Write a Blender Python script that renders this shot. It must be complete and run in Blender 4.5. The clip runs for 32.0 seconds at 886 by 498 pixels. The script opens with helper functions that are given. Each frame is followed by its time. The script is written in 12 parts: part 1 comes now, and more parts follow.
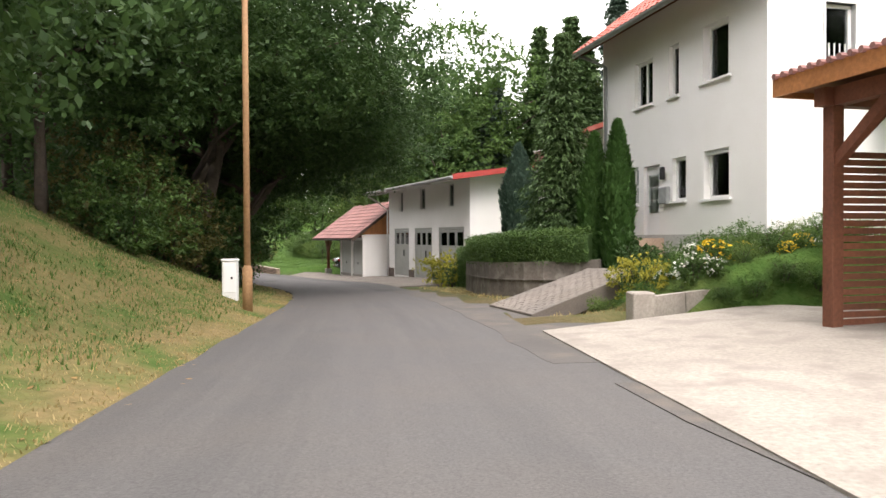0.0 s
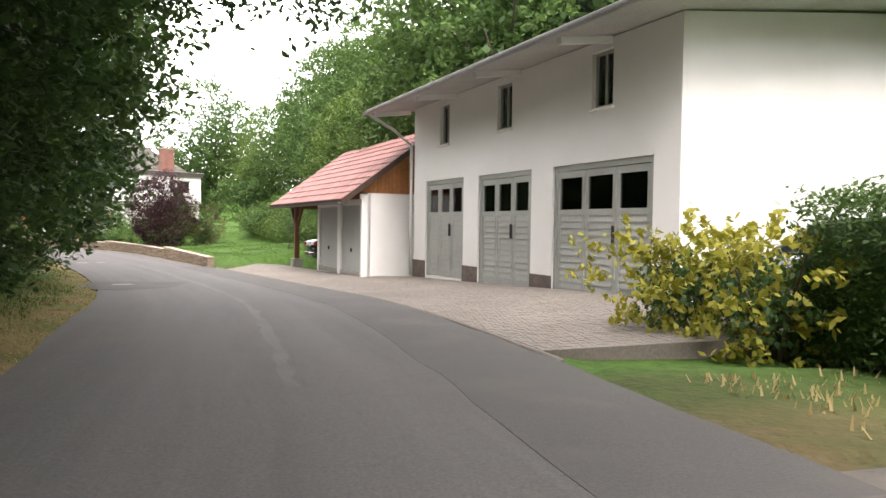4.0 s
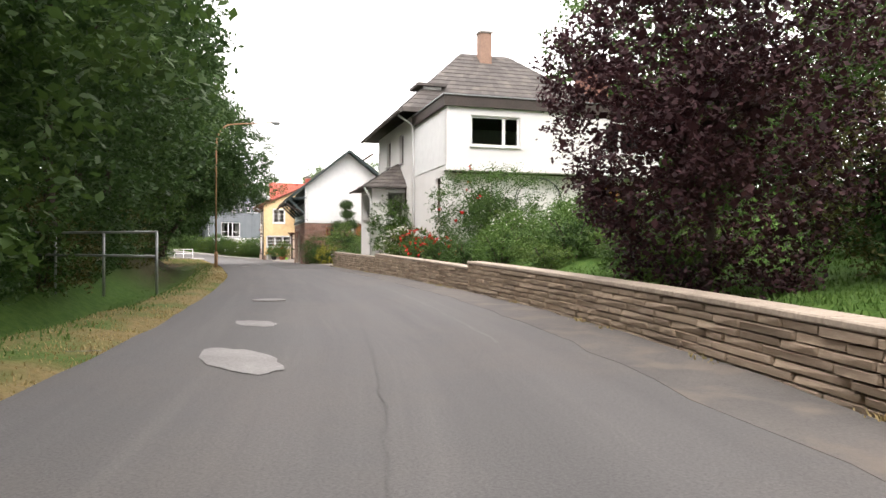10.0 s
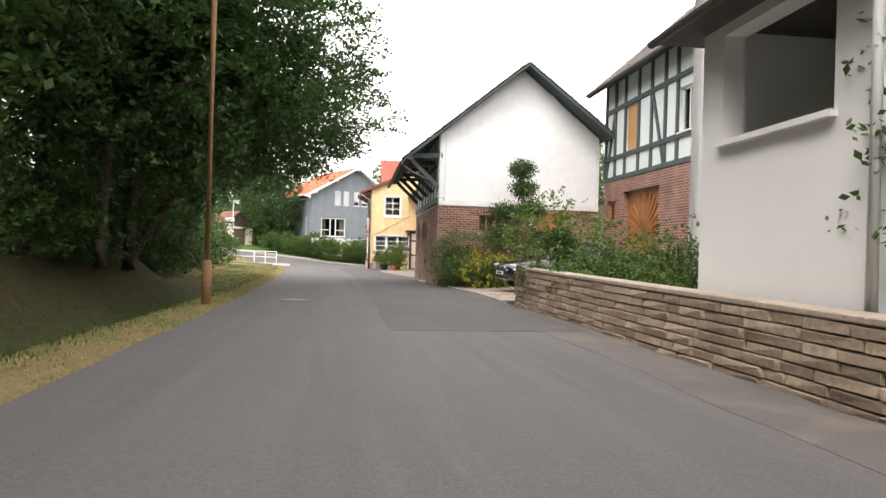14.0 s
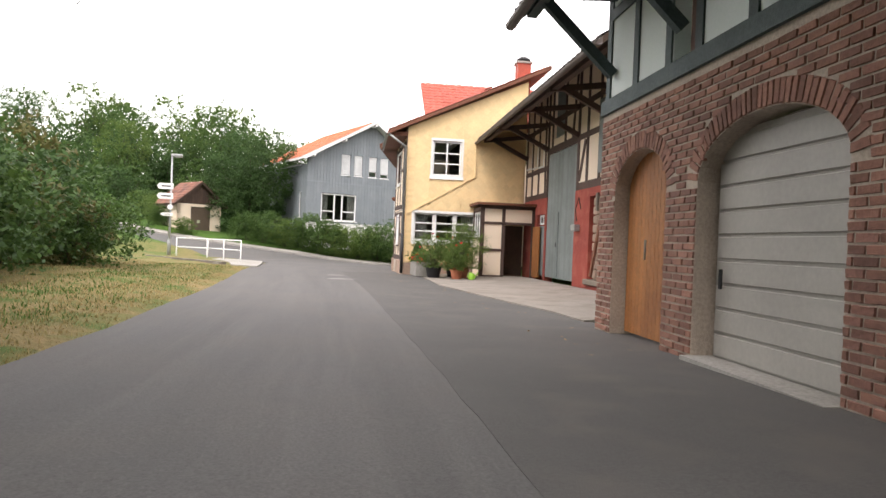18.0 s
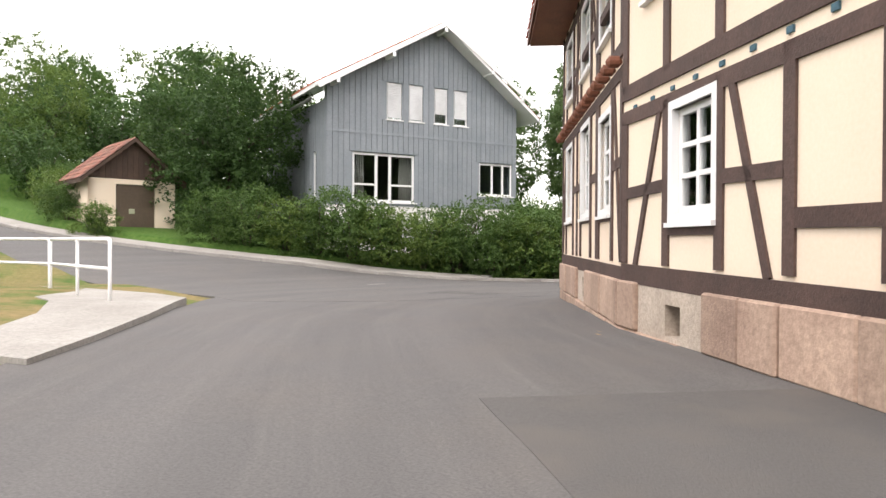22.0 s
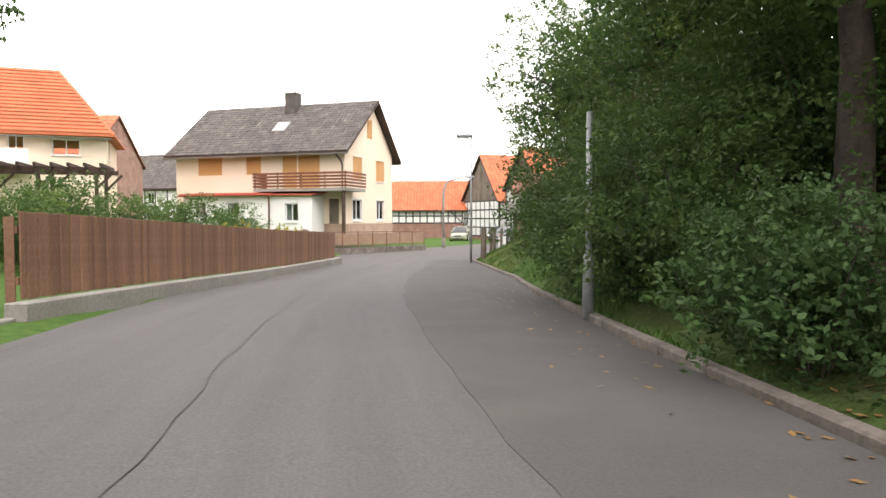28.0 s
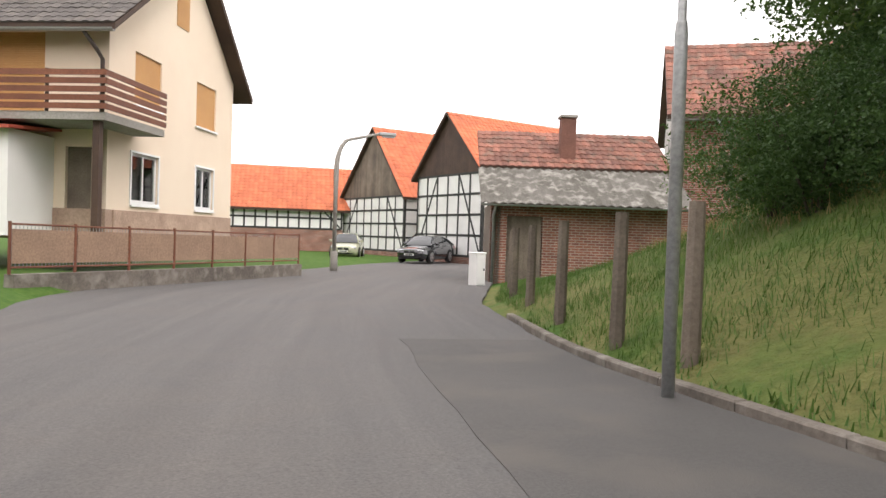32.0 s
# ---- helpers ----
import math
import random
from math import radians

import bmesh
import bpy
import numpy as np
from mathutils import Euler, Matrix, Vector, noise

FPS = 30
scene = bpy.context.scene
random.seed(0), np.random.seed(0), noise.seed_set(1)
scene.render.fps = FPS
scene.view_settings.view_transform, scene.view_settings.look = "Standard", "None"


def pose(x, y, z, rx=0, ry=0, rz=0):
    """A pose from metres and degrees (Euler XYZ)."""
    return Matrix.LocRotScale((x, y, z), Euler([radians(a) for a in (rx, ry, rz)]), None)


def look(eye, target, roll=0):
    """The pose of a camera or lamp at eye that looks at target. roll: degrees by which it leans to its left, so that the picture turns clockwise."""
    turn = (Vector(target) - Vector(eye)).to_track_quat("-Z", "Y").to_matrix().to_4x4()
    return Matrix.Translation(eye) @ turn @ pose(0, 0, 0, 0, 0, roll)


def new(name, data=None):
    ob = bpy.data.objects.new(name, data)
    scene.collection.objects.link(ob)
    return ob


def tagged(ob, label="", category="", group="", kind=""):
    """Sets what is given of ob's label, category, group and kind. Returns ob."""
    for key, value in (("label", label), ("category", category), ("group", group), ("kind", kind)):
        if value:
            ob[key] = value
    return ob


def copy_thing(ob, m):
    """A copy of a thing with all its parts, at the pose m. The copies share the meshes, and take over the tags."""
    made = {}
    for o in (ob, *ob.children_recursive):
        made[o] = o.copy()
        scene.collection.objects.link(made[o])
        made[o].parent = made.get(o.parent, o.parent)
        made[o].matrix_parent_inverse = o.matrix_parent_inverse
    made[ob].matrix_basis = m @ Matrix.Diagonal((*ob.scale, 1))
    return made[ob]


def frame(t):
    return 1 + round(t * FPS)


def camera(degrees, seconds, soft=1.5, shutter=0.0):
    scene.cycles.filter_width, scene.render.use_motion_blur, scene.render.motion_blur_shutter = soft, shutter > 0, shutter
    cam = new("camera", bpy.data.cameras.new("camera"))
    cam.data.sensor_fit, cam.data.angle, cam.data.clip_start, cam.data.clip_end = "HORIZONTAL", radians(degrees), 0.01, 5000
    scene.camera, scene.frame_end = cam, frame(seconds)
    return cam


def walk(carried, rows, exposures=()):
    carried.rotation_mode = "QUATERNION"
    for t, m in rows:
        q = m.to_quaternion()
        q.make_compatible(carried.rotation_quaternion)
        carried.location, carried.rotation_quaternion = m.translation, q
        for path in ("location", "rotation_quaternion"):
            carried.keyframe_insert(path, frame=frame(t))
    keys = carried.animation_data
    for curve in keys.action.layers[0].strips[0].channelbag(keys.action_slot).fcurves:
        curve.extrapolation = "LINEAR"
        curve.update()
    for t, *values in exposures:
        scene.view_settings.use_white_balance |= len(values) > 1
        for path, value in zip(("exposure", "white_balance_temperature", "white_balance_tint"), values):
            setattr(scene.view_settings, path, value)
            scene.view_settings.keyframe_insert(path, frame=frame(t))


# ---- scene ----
cam = camera(65.0, 32.0)
PATH = [
    (0.0, 3.393, -24.400, 3.250, 89.09, 0.31, -0.46),
    (0.5, 3.036, -21.862, 3.166, 88.74, 0.23, -1.41),
    (1.0, 2.753, -19.195, 3.070, 88.37, -0.29, -2.30),
    (1.5, 2.469, -16.515, 3.004, 88.04, -1.07, -2.89),
    (2.0, 2.170, -13.832, 2.939, 87.71, -2.06, -3.26),
    (2.5, 1.853, -11.127, 2.853, 87.34, -2.31, -3.42),
    (3.0, 1.490, -8.364, 2.738, 87.41, -2.09, -3.36),
    (3.5, 1.068, -5.569, 2.608, 87.74, -1.52, -2.89),
    (4.0, 0.575, -2.772, 2.475, 88.13, -0.72, -1.84),
    (4.5, -0.000, 0.000, 2.353, 88.39, 0.17, 0.00),
    (5.0, -0.669, 2.719, 2.256, 88.32, 0.95, 2.80),
    (5.5, -1.431, 5.410, 2.175, 88.62, 1.39, 5.82),
    (6.0, -2.300, 8.186, 2.075, 88.50, 1.40, 9.24),
    (6.5, -3.273, 10.927, 1.948, 88.13, 1.62, 12.53),
    (7.0, -4.447, 13.703, 1.808, 88.02, 1.55, 15.86),
    (7.5, -5.666, 16.426, 1.690, 87.95, 1.14, 18.93),
    (8.0, -7.138, 19.293, 1.609, 88.05, 1.42, 21.07),
    (8.5, -8.782, 22.305, 1.576, 88.59, 1.31, 22.66),
    (9.0, -10.658, 25.432, 1.562, 89.06, 0.31, 24.44),
    (9.5, -12.586, 28.481, 1.557, 89.40, -0.26, 25.86),
    (10.0, -14.462, 31.423, 1.559, 89.68, -0.20, 27.02),
    (10.5, -16.329, 34.238, 1.555, 89.79, -0.25, 27.88),
    (11.0, -18.259, 36.973, 1.573, 89.82, -0.22, 29.37),
    (11.5, -20.258, 39.467, 1.567, 89.68, -0.07, 30.94),
    (12.0, -22.292, 41.858, 1.545, 89.60, -0.12, 32.98),
    (12.5, -24.336, 44.193, 1.529, 89.75, -0.65, 34.58),
    (13.0, -26.417, 46.463, 1.512, 89.79, -0.88, 35.70),
    (13.5, -28.407, 48.612, 1.503, 89.93, -1.42, 36.18),
    (14.0, -30.428, 50.712, 1.483, 90.09, -1.62, 36.41),
    (14.5, -32.475, 52.782, 1.452, 90.24, -1.60, 36.46),
    (15.0, -34.541, 54.841, 1.412, 90.37, -1.51, 36.44),
    (15.5, -36.621, 56.909, 1.370, 90.45, -1.56, 36.43),
    (16.0, -38.706, 59.004, 1.334, 90.46, -1.94, 36.55),
    (16.5, -40.744, 61.108, 1.297, 90.21, -2.43, 36.71),
    (17.0, -42.843, 63.245, 1.254, 89.97, -2.41, 36.84),
    (17.5, -44.979, 65.402, 1.209, 89.56, -2.27, 36.89),
    (18.0, -47.205, 67.554, 1.187, 89.62, -2.36, 37.02),
    (18.5, -49.342, 69.694, 1.143, 89.61, -2.36, 37.19),
    (19.0, -51.488, 71.811, 1.081, 89.58, -2.10, 37.45),
    (19.5, -53.649, 73.910, 1.022, 89.63, -1.31, 37.89),
    (20.0, -55.862, 75.983, 0.980, 89.87, -0.98, 38.27),
    (20.5, -58.027, 78.004, 0.946, 89.97, -0.84, 38.67),
    (21.0, -60.214, 79.999, 0.938, 89.82, -0.78, 39.13),
    (21.5, -62.337, 81.871, 0.949, 89.66, -0.49, 39.48),
    (22.0, -64.435, 83.697, 0.937, 89.45, -0.29, 39.84),
    (22.5, -66.478, 85.407, 0.927, 89.18, -0.91, 40.07),
    (23.0, -68.293, 87.010, 0.926, 88.76, -0.87, 40.12),
    (23.5, -69.873, 88.504, 0.906, 88.71, -0.68, 39.53),
    (24.0, -71.331, 89.887, 0.889, 88.72, -0.95, 37.18),
    (24.5, -72.407, 91.368, 0.867, 88.95, -0.86, 30.51),
    (25.0, -73.208, 93.008, 0.829, 89.39, -0.84, 22.10),
    (25.5, -73.850, 94.755, 0.768, 89.64, -0.52, 13.87),
    (26.0, -74.298, 96.673, 0.710, 89.58, -0.29, 5.34),
    (26.5, -74.478, 98.421, 0.632, 89.19, 0.15, -1.92),
    (27.0, -74.550, 100.354, 0.554, 88.62, 0.37, -7.08),
    (27.5, -74.529, 102.474, 0.517, 88.00, 0.35, -10.59),
    (28.0, -74.427, 104.779, 0.495, 87.52, 0.05, -12.93),
    (28.5, -74.260, 107.272, 0.466, 87.34, -0.57, -14.55),
    (29.0, -74.040, 109.952, 0.407, 87.71, -1.57, -15.93),
    (29.5, -73.733, 112.816, 0.320, 87.95, -2.11, -17.17),
    (30.0, -73.344, 115.894, 0.227, 88.21, -2.04, -18.65),
    (30.5, -72.824, 119.058, 0.096, 88.40, -2.05, -20.12),
    (31.0, -72.163, 122.316, -0.031, 88.58, -2.06, -21.87),
    (31.5, -71.408, 125.455, -0.139, 88.85, -1.88, -23.64),
    (32.0, -70.533, 128.592, -0.210, 88.97, -1.84, -25.31),
]
LIGHT = [(0.0, 0.6), (1.0, 0.8), (2.0, 1.3), (3.5, 1.2), (5.0, 0.95), (7.0, 0.8), (9.0, 0.45), (11.0, 0.45), (13.0, 0.4), (15.0, 0.3), (16.0, 0.2), (17.0, 0.4), (18.0, 0.2), (19.0, 0.0), (20.0, 0.1), (21.0, 0.15), (23.0, 0.15), (24.0, 0.35), (26.0, 0.2), (29.0, 0.2), (31.0, 0.05), (32.0, -0.1)]
walk(cam, [(r[0], pose(*r[1:])) for r in PATH], [(t, e, 6500, 16) for t, e in LIGHT])

# ---------------------------------------------------------------- light
SUN_EL, SUN_AZ = 50.0, 168.0
world = bpy.data.worlds.new("overcast_sky")
scene.world = world
world.use_nodes = True
wn, wl = world.node_tree.nodes, world.node_tree.links
wn.clear()
sky = wn.new("ShaderNodeTexSky")
sky.sky_type = "NISHITA"
sky.sun_disc = False
sky.sun_elevation, sky.sun_rotation = radians(SUN_EL), radians(SUN_AZ)
sky.air_density, sky.dust_density = 1.0, 3.0
sky_bg = wn.new("ShaderNodeBackground")
sky_bg.inputs["Strength"].default_value = 0.05
wl.new(sky.outputs[0], sky_bg.inputs["Color"])
cloud_bg = wn.new("ShaderNodeBackground")
cloud_noise = wn.new("ShaderNodeTexNoise")
cloud_noise.inputs["Scale"].default_value = 1.6
cloud_noise.inputs["Detail"].default_value = 3
cloud_ramp = wn.new("ShaderNodeMix")
cloud_ramp.data_type = "RGBA"
cloud_ramp.inputs["A"].default_value = (1.0, 0.965, 0.9, 1)
cloud_ramp.inputs["B"].default_value = (1.0, 0.985, 0.94, 1)
wl.new(cloud_noise.outputs["Fac"], cloud_ramp.inputs["Factor"])
wl.new(cloud_ramp.outputs["Result"], cloud_bg.inputs["Color"])
cloud_bg.inputs["Strength"].default_value = 2.3
add_sh = wn.new("ShaderNodeAddShader")
wout = wn.new("ShaderNodeOutputWorld")
wl.new(sky_bg.outputs[0], add_sh.inputs[0])
wl.new(cloud_bg.outputs[0], add_sh.inputs[1])
wl.new(add_sh.outputs[0], wout.inputs["Surface"])
sun = new("sun", bpy.data.lights.new("sun", "SUN"))
sun.data.energy, sun.data.angle, sun.data.color = 1.5, radians(20), (1.0, 0.96, 0.9)
az, el = radians(SUN_AZ), radians(SUN_EL)
sun.matrix_world = look((0, 0, 60), (0 - 60 * math.cos(el) * math.sin(az), -60 * math.cos(el) * math.cos(az), 60 - 60 * math.sin(el)))

# ---------------------------------------------------------------- materials
MATS = {}


def mat(name, c1, c2=None, rough=0.75, s1=0.6, s2=12.0, mix=0.5, bump=0.0, bs=None, metal=0.0, c3=None, per=0.0, coat=0.0, world_pos=False, spec=0.4):
    """A surface with colour that varies at two scales: broad stains (s1) and fine grain (s2)."""
    if name in MATS:
        return MATS[name]
    m = bpy.data.materials.new(name)
    MATS[name] = m
    m.use_nodes = True
    n, l = m.node_tree.nodes, m.node_tree.links
    b = n["Principled BSDF"]
    b.inputs["Roughness"].default_value = rough
    b.inputs["Metallic"].default_value = metal
    b.inputs["Specular IOR Level"].default_value = spec
    b.inputs["Coat Weight"].default_value = coat
    if c2 is None:
        c2 = tuple(v * 0.78 for v in c1)
    if world_pos:
        src = n.new("ShaderNodeNewGeometry").outputs["Position"]
    else:
        src = n.new("ShaderNodeTexCoord").outputs["Object"]
    broad, fine = n.new("ShaderNodeTexNoise"), n.new("ShaderNodeTexNoise")
    for t, s, d in ((broad, s1, 4), (fine, s2, 5)):
        t.inputs["Scale"].default_value = s
        t.inputs["Detail"].default_value = d
        t.inputs["Roughness"].default_value = 0.6
        l.new(src, t.inputs["Vector"])
    ramp = n.new("ShaderNodeMapRange")
    ramp.inputs["From Min"].default_value, ramp.inputs["From Max"].default_value = 0.36, 0.66
    l.new(broad.outputs["Fac"], ramp.inputs["Value"])
    mx = n.new("ShaderNodeMix")
    mx.data_type = "RGBA"
    mx.inputs["A"].default_value, mx.inputs["B"].default_value = (*c1, 1), (*c2, 1)
    l.new(ramp.outputs[0], mx.inputs["Factor"])
    col = mx.outputs["Result"]
    grain = n.new("ShaderNodeMix")
    grain.data_type, grain.blend_type = "RGBA", "OVERLAY"
    grain.inputs["Factor"].default_value = mix
    l.new(col, grain.inputs["A"])
    l.new(fine.outputs["Fac"], grain.inputs["B"])
    col = grain.outputs["Result"]
    if c3:
        patch = n.new("ShaderNodeTexNoise")
        patch.inputs["Scale"].default_value = s1 * 2.7
        patch.inputs["Detail"].default_value = 6
        l.new(src, patch.inputs["Vector"])
        pr = n.new("ShaderNodeMapRange")
        pr.inputs["From Min"].default_value, pr.inputs["From Max"].default_value = 0.5, 0.68
        l.new(patch.outputs["Fac"], pr.inputs["Value"])
        m3 = n.new("ShaderNodeMix")
        m3.data_type = "RGBA"
        l.new(pr.outputs[0], m3.inputs["Factor"])
        l.new(col, m3.inputs["A"])
        m3.inputs["B"].default_value = (*c3, 1)
        col = m3.outputs["Result"]
    if per:
        info = n.new("ShaderNodeObjectInfo")
        isl = n.new("ShaderNodeNewGeometry")
        rnd = n.new("ShaderNodeMath")
        rnd.operation = "ADD"
        l.new(info.outputs["Random"], rnd.inputs[0])
        l.new(isl.outputs["Random Per Island"], rnd.inputs[1])
        fr = n.new("ShaderNodeMath")
        fr.operation = "FRACT"
        l.new(rnd.outputs[0], fr.inputs[0])
        hs = n.new("ShaderNodeHueSaturation")
        mr = n.new("ShaderNodeMapRange")
        mr.inputs["To Min"].default_value, mr.inputs["To Max"].default_value = 1 - per, 1 + per
        l.new(fr.outputs[0], mr.inputs["Value"])
        l.new(mr.outputs[0], hs.inputs["Value"])
        l.new(col, hs.inputs["Color"])
        col = hs.outputs[0]
    l.new(col, b.inputs["Base Color"])
    if bump:
        bt = n.new("ShaderNodeTexNoise")
        bt.inputs["Scale"].default_value = bs or s2 * 2
        bt.inputs["Detail"].default_value = 5
        l.new(src, bt.inputs["Vector"])
        bp = n.new("ShaderNodeBump")
        bp.inputs["Strength"].default_value = bump
        bp.inputs["Distance"].default_value = 0.02
        l.new(bt.outputs["Fac"], bp.inputs["Height"])
        l.new(bp.outputs[0], b.inputs["Normal"])
    return m


def leaf_mat(name, c1, c2, trans=0.3):
    """Foliage: every leaf has its own tint, and some light passes through."""
    m = bpy.data.materials.new(name)
    m.use_nodes = True
    n, l = m.node_tree.nodes, m.node_tree.links
    n.remove(n["Principled BSDF"])
    geo = n.new("ShaderNodeNewGeometry")
    noi = n.new("ShaderNodeTexNoise")
    noi.inputs["Scale"].default_value = 0.5
    l.new(geo.outputs["Position"], noi.inputs["Vector"])
    ad = n.new("ShaderNodeMath")
    ad.operation = "MULTIPLY_ADD"
    l.new(noi.outputs["Fac"], ad.inputs[0])
    ad.inputs[1].default_value = 1.1
    sub = n.new("ShaderNodeMath")
    sub.operation = "MULTIPLY_ADD"
    l.new(geo.outputs["Random Per Island"], sub.inputs[0])
    sub.inputs[1].default_value, sub.inputs[2].default_value = 0.7, -0.4
    l.new(sub.outputs[0], ad.inputs[2])
    mx = n.new("ShaderNodeMix")
    mx.data_type = "RGBA"
    mx.inputs["A"].default_value, mx.inputs["B"].default_value = (*c1, 1), (*c2, 1)
    l.new(ad.outputs[0], mx.inputs["Factor"])
    dif, tr, gl = n.new("ShaderNodeBsdfPrincipled"), n.new("ShaderNodeBsdfTranslucent"), n.new("ShaderNodeMixShader")
    dif.inputs["Roughness"].default_value = 0.55
    dif.inputs["Specular IOR Level"].default_value = 0.25
    l.new(mx.outputs["Result"], dif.inputs["Base Color"])
    l.new(mx.outputs["Result"], tr.inputs["Color"])
    gl.inputs[0].default_value = trans
    l.new(dif.outputs[0], gl.inputs[1])
    l.new(tr.outputs[0], gl.inputs[2])
    l.new(gl.outputs[0], n["Material Output"].inputs["Surface"])
    MATS[name] = m
    return m


def glass_mat(name, tint=(0.85, 0.9, 0.9)):
    m = bpy.data.materials.new(name)
    m.use_nodes = True
    n, l = m.node_tree.nodes, m.node_tree.links
    n.remove(n["Principled BSDF"])
    tr, gl, mx, fr = n.new("ShaderNodeBsdfTransparent"), n.new("ShaderNodeBsdfGlossy"), n.new("ShaderNodeMixShader"), n.new("ShaderNodeFresnel")
    tr.inputs[0].default_value = (*tint, 1)
    gl.inputs["Roughness"].default_value = 0.02
    fr.inputs["IOR"].default_value = 1.6
    l.new(fr.outputs[0], mx.inputs[0])
    l.new(tr.outputs[0], mx.inputs[1])
    l.new(gl.outputs[0], mx.inputs[2])
    l.new(mx.outputs[0], n["Material Output"].inputs["Surface"])
    MATS[name] = m
    return m


def road_mat(name, c1, c2, worn, dusty):
    """Village asphalt: worn lanes that run with the road, mottling, dusty stains and fine stone grain."""
    m = bpy.data.materials.new(name)
    MATS[name] = m
    m.use_nodes = True
    n, l = m.node_tree.nodes, m.node_tree.links
    b = n["Principled BSDF"]
    b.inputs["Roughness"].default_value, b.inputs["Specular IOR Level"].default_value = 0.82, 0.35
    pos = n.new("ShaderNodeNewGeometry").outputs["Position"]

    def attr_node(k):
        a = n.new("ShaderNodeAttribute")
        a.attribute_name = k
        return a.outputs["Fac"]
    cmb = n.new("ShaderNodeCombineXYZ")
    l.new(attr_node("across"), cmb.inputs[0])
    l.new(attr_node("along"), cmb.inputs[1])
    mp = n.new("ShaderNodeMapping")
    mp.inputs["Scale"].default_value = (1.5, 0.055, 1.0)
    l.new(cmb.outputs[0], mp.inputs["Vector"])

    def layer(vec, scale, lo, hi, detail=5, rough=0.6):
        t, r = n.new("ShaderNodeTexNoise"), n.new("ShaderNodeMapRange")
        t.inputs["Scale"].default_value, t.inputs["Detail"].default_value, t.inputs["Roughness"].default_value = scale, detail, rough
        r.inputs["From Min"].default_value, r.inputs["From Max"].default_value = lo, hi
        l.new(vec, t.inputs["Vector"])
        l.new(t.outputs["Fac"], r.inputs["Value"])
        return r.outputs[0], t.outputs["Fac"]

    def mixed(fac, a, c, k=1.0):
        x = n.new("ShaderNodeMix")
        x.data_type = "RGBA"
        if k != 1.0:
            q = n.new("ShaderNodeMath")
            q.operation = "MULTIPLY"
            l.new(fac, q.inputs[0])
            q.inputs[1].default_value = k
            fac = q.outputs[0]
        l.new(fac, x.inputs["Factor"])
        for key, v in (("A", a), ("B", c)):
            if isinstance(v, tuple):
                x.inputs[key].default_value = (*v, 1)
            else:
                l.new(v, x.inputs[key])
        return x.outputs["Result"]
    col = mixed(layer(mp.outputs[0], 1.0, 0.36, 0.64, 4)[0], c1, c2)
    col = mixed(layer(mp.outputs[0], 2.6, 0.5, 0.72, 6, 0.7)[0], col, worn, 0.55)
    col = mixed(layer(pos, 0.5, 0.45, 0.7, 7, 0.65)[0], col, dusty, 0.6)
    col = mixed(layer(pos, 2.3, 0.55, 0.75, 6, 0.7)[0], col, c2, 0.5)
    grain = n.new("ShaderNodeMix")
    grain.data_type, grain.blend_type = "RGBA", "OVERLAY"
    grain.inputs["Factor"].default_value = 0.62
    l.new(col, grain.inputs["A"])
    l.new(layer(pos, 55, 0, 1, 3, 0.7)[1], grain.inputs["B"])
    l.new(grain.outputs["Result"], b.inputs["Base Color"])
    bp = n.new("ShaderNodeBump")
    bp.inputs["Strength"].default_value, bp.inputs["Distance"].default_value = 0.2, 0.02
    l.new(layer(pos, 110, 0, 1)[1], bp.inputs["Height"])
    l.new(bp.outputs[0], b.inputs["Normal"])
    return m


asphalt = road_mat("asphalt", (0.109, 0.105, 0.102), (0.089, 0.086, 0.084), (0.132, 0.126, 0.119), (0.118, 0.107, 0.097))
asphalt_seal = mat("asphalt_seal", (0.138, 0.132, 0.126), (0.115, 0.11, 0.105), rough=0.85, s1=1.2, s2=45, bump=0.2, world_pos=True)
asphalt_dark = mat("asphalt_dark", (0.076, 0.073, 0.07), (0.09, 0.086, 0.082), rough=0.85, s1=0.5, s2=60, bump=0.35, bs=90, c3=(0.1, 0.092, 0.084), world_pos=True)
asphalt_worn = mat("asphalt_worn", (0.122, 0.112, 0.102), (0.094, 0.088, 0.082), rough=0.9, s1=0.7, s2=50, bump=0.4, bs=70, c3=(0.15, 0.128, 0.108), world_pos=True)
asphalt_patch = mat("asphalt_patch", (0.27, 0.26, 0.25), (0.2, 0.19, 0.185), rough=0.85, s1=2, s2=50, bump=0.3, world_pos=True)
tar = mat("tar", (0.08, 0.077, 0.073), (0.1, 0.096, 0.092), rough=0.8, s1=2, s2=40, world_pos=True)
iron = mat("iron", (0.2, 0.185, 0.17), (0.12, 0.105, 0.095), rough=0.6, s1=3, s2=30, bump=0.3)
concrete = mat("concrete", (0.33, 0.315, 0.29), (0.26, 0.245, 0.22), rough=0.9, s1=0.8, s2=25, bump=0.25, world_pos=True)
concrete_pale = mat("concrete_pale", (0.37, 0.335, 0.29), (0.31, 0.28, 0.24), rough=0.9, s1=0.7, s2=25, bump=0.2, c3=(0.26, 0.23, 0.2), world_pos=True)
concrete_dark = mat("concrete_dark", (0.19, 0.165, 0.14), (0.115, 0.1, 0.085), rough=0.95, s1=1.2, s2=18, bump=0.4, c3=(0.26, 0.24, 0.21), world_pos=True)
kerb_stone = mat("kerb_stone", (0.32, 0.305, 0.28), (0.24, 0.225, 0.21), rough=0.9, s1=1.0, s2=25, bump=0.3, world_pos=True, per=0.12)
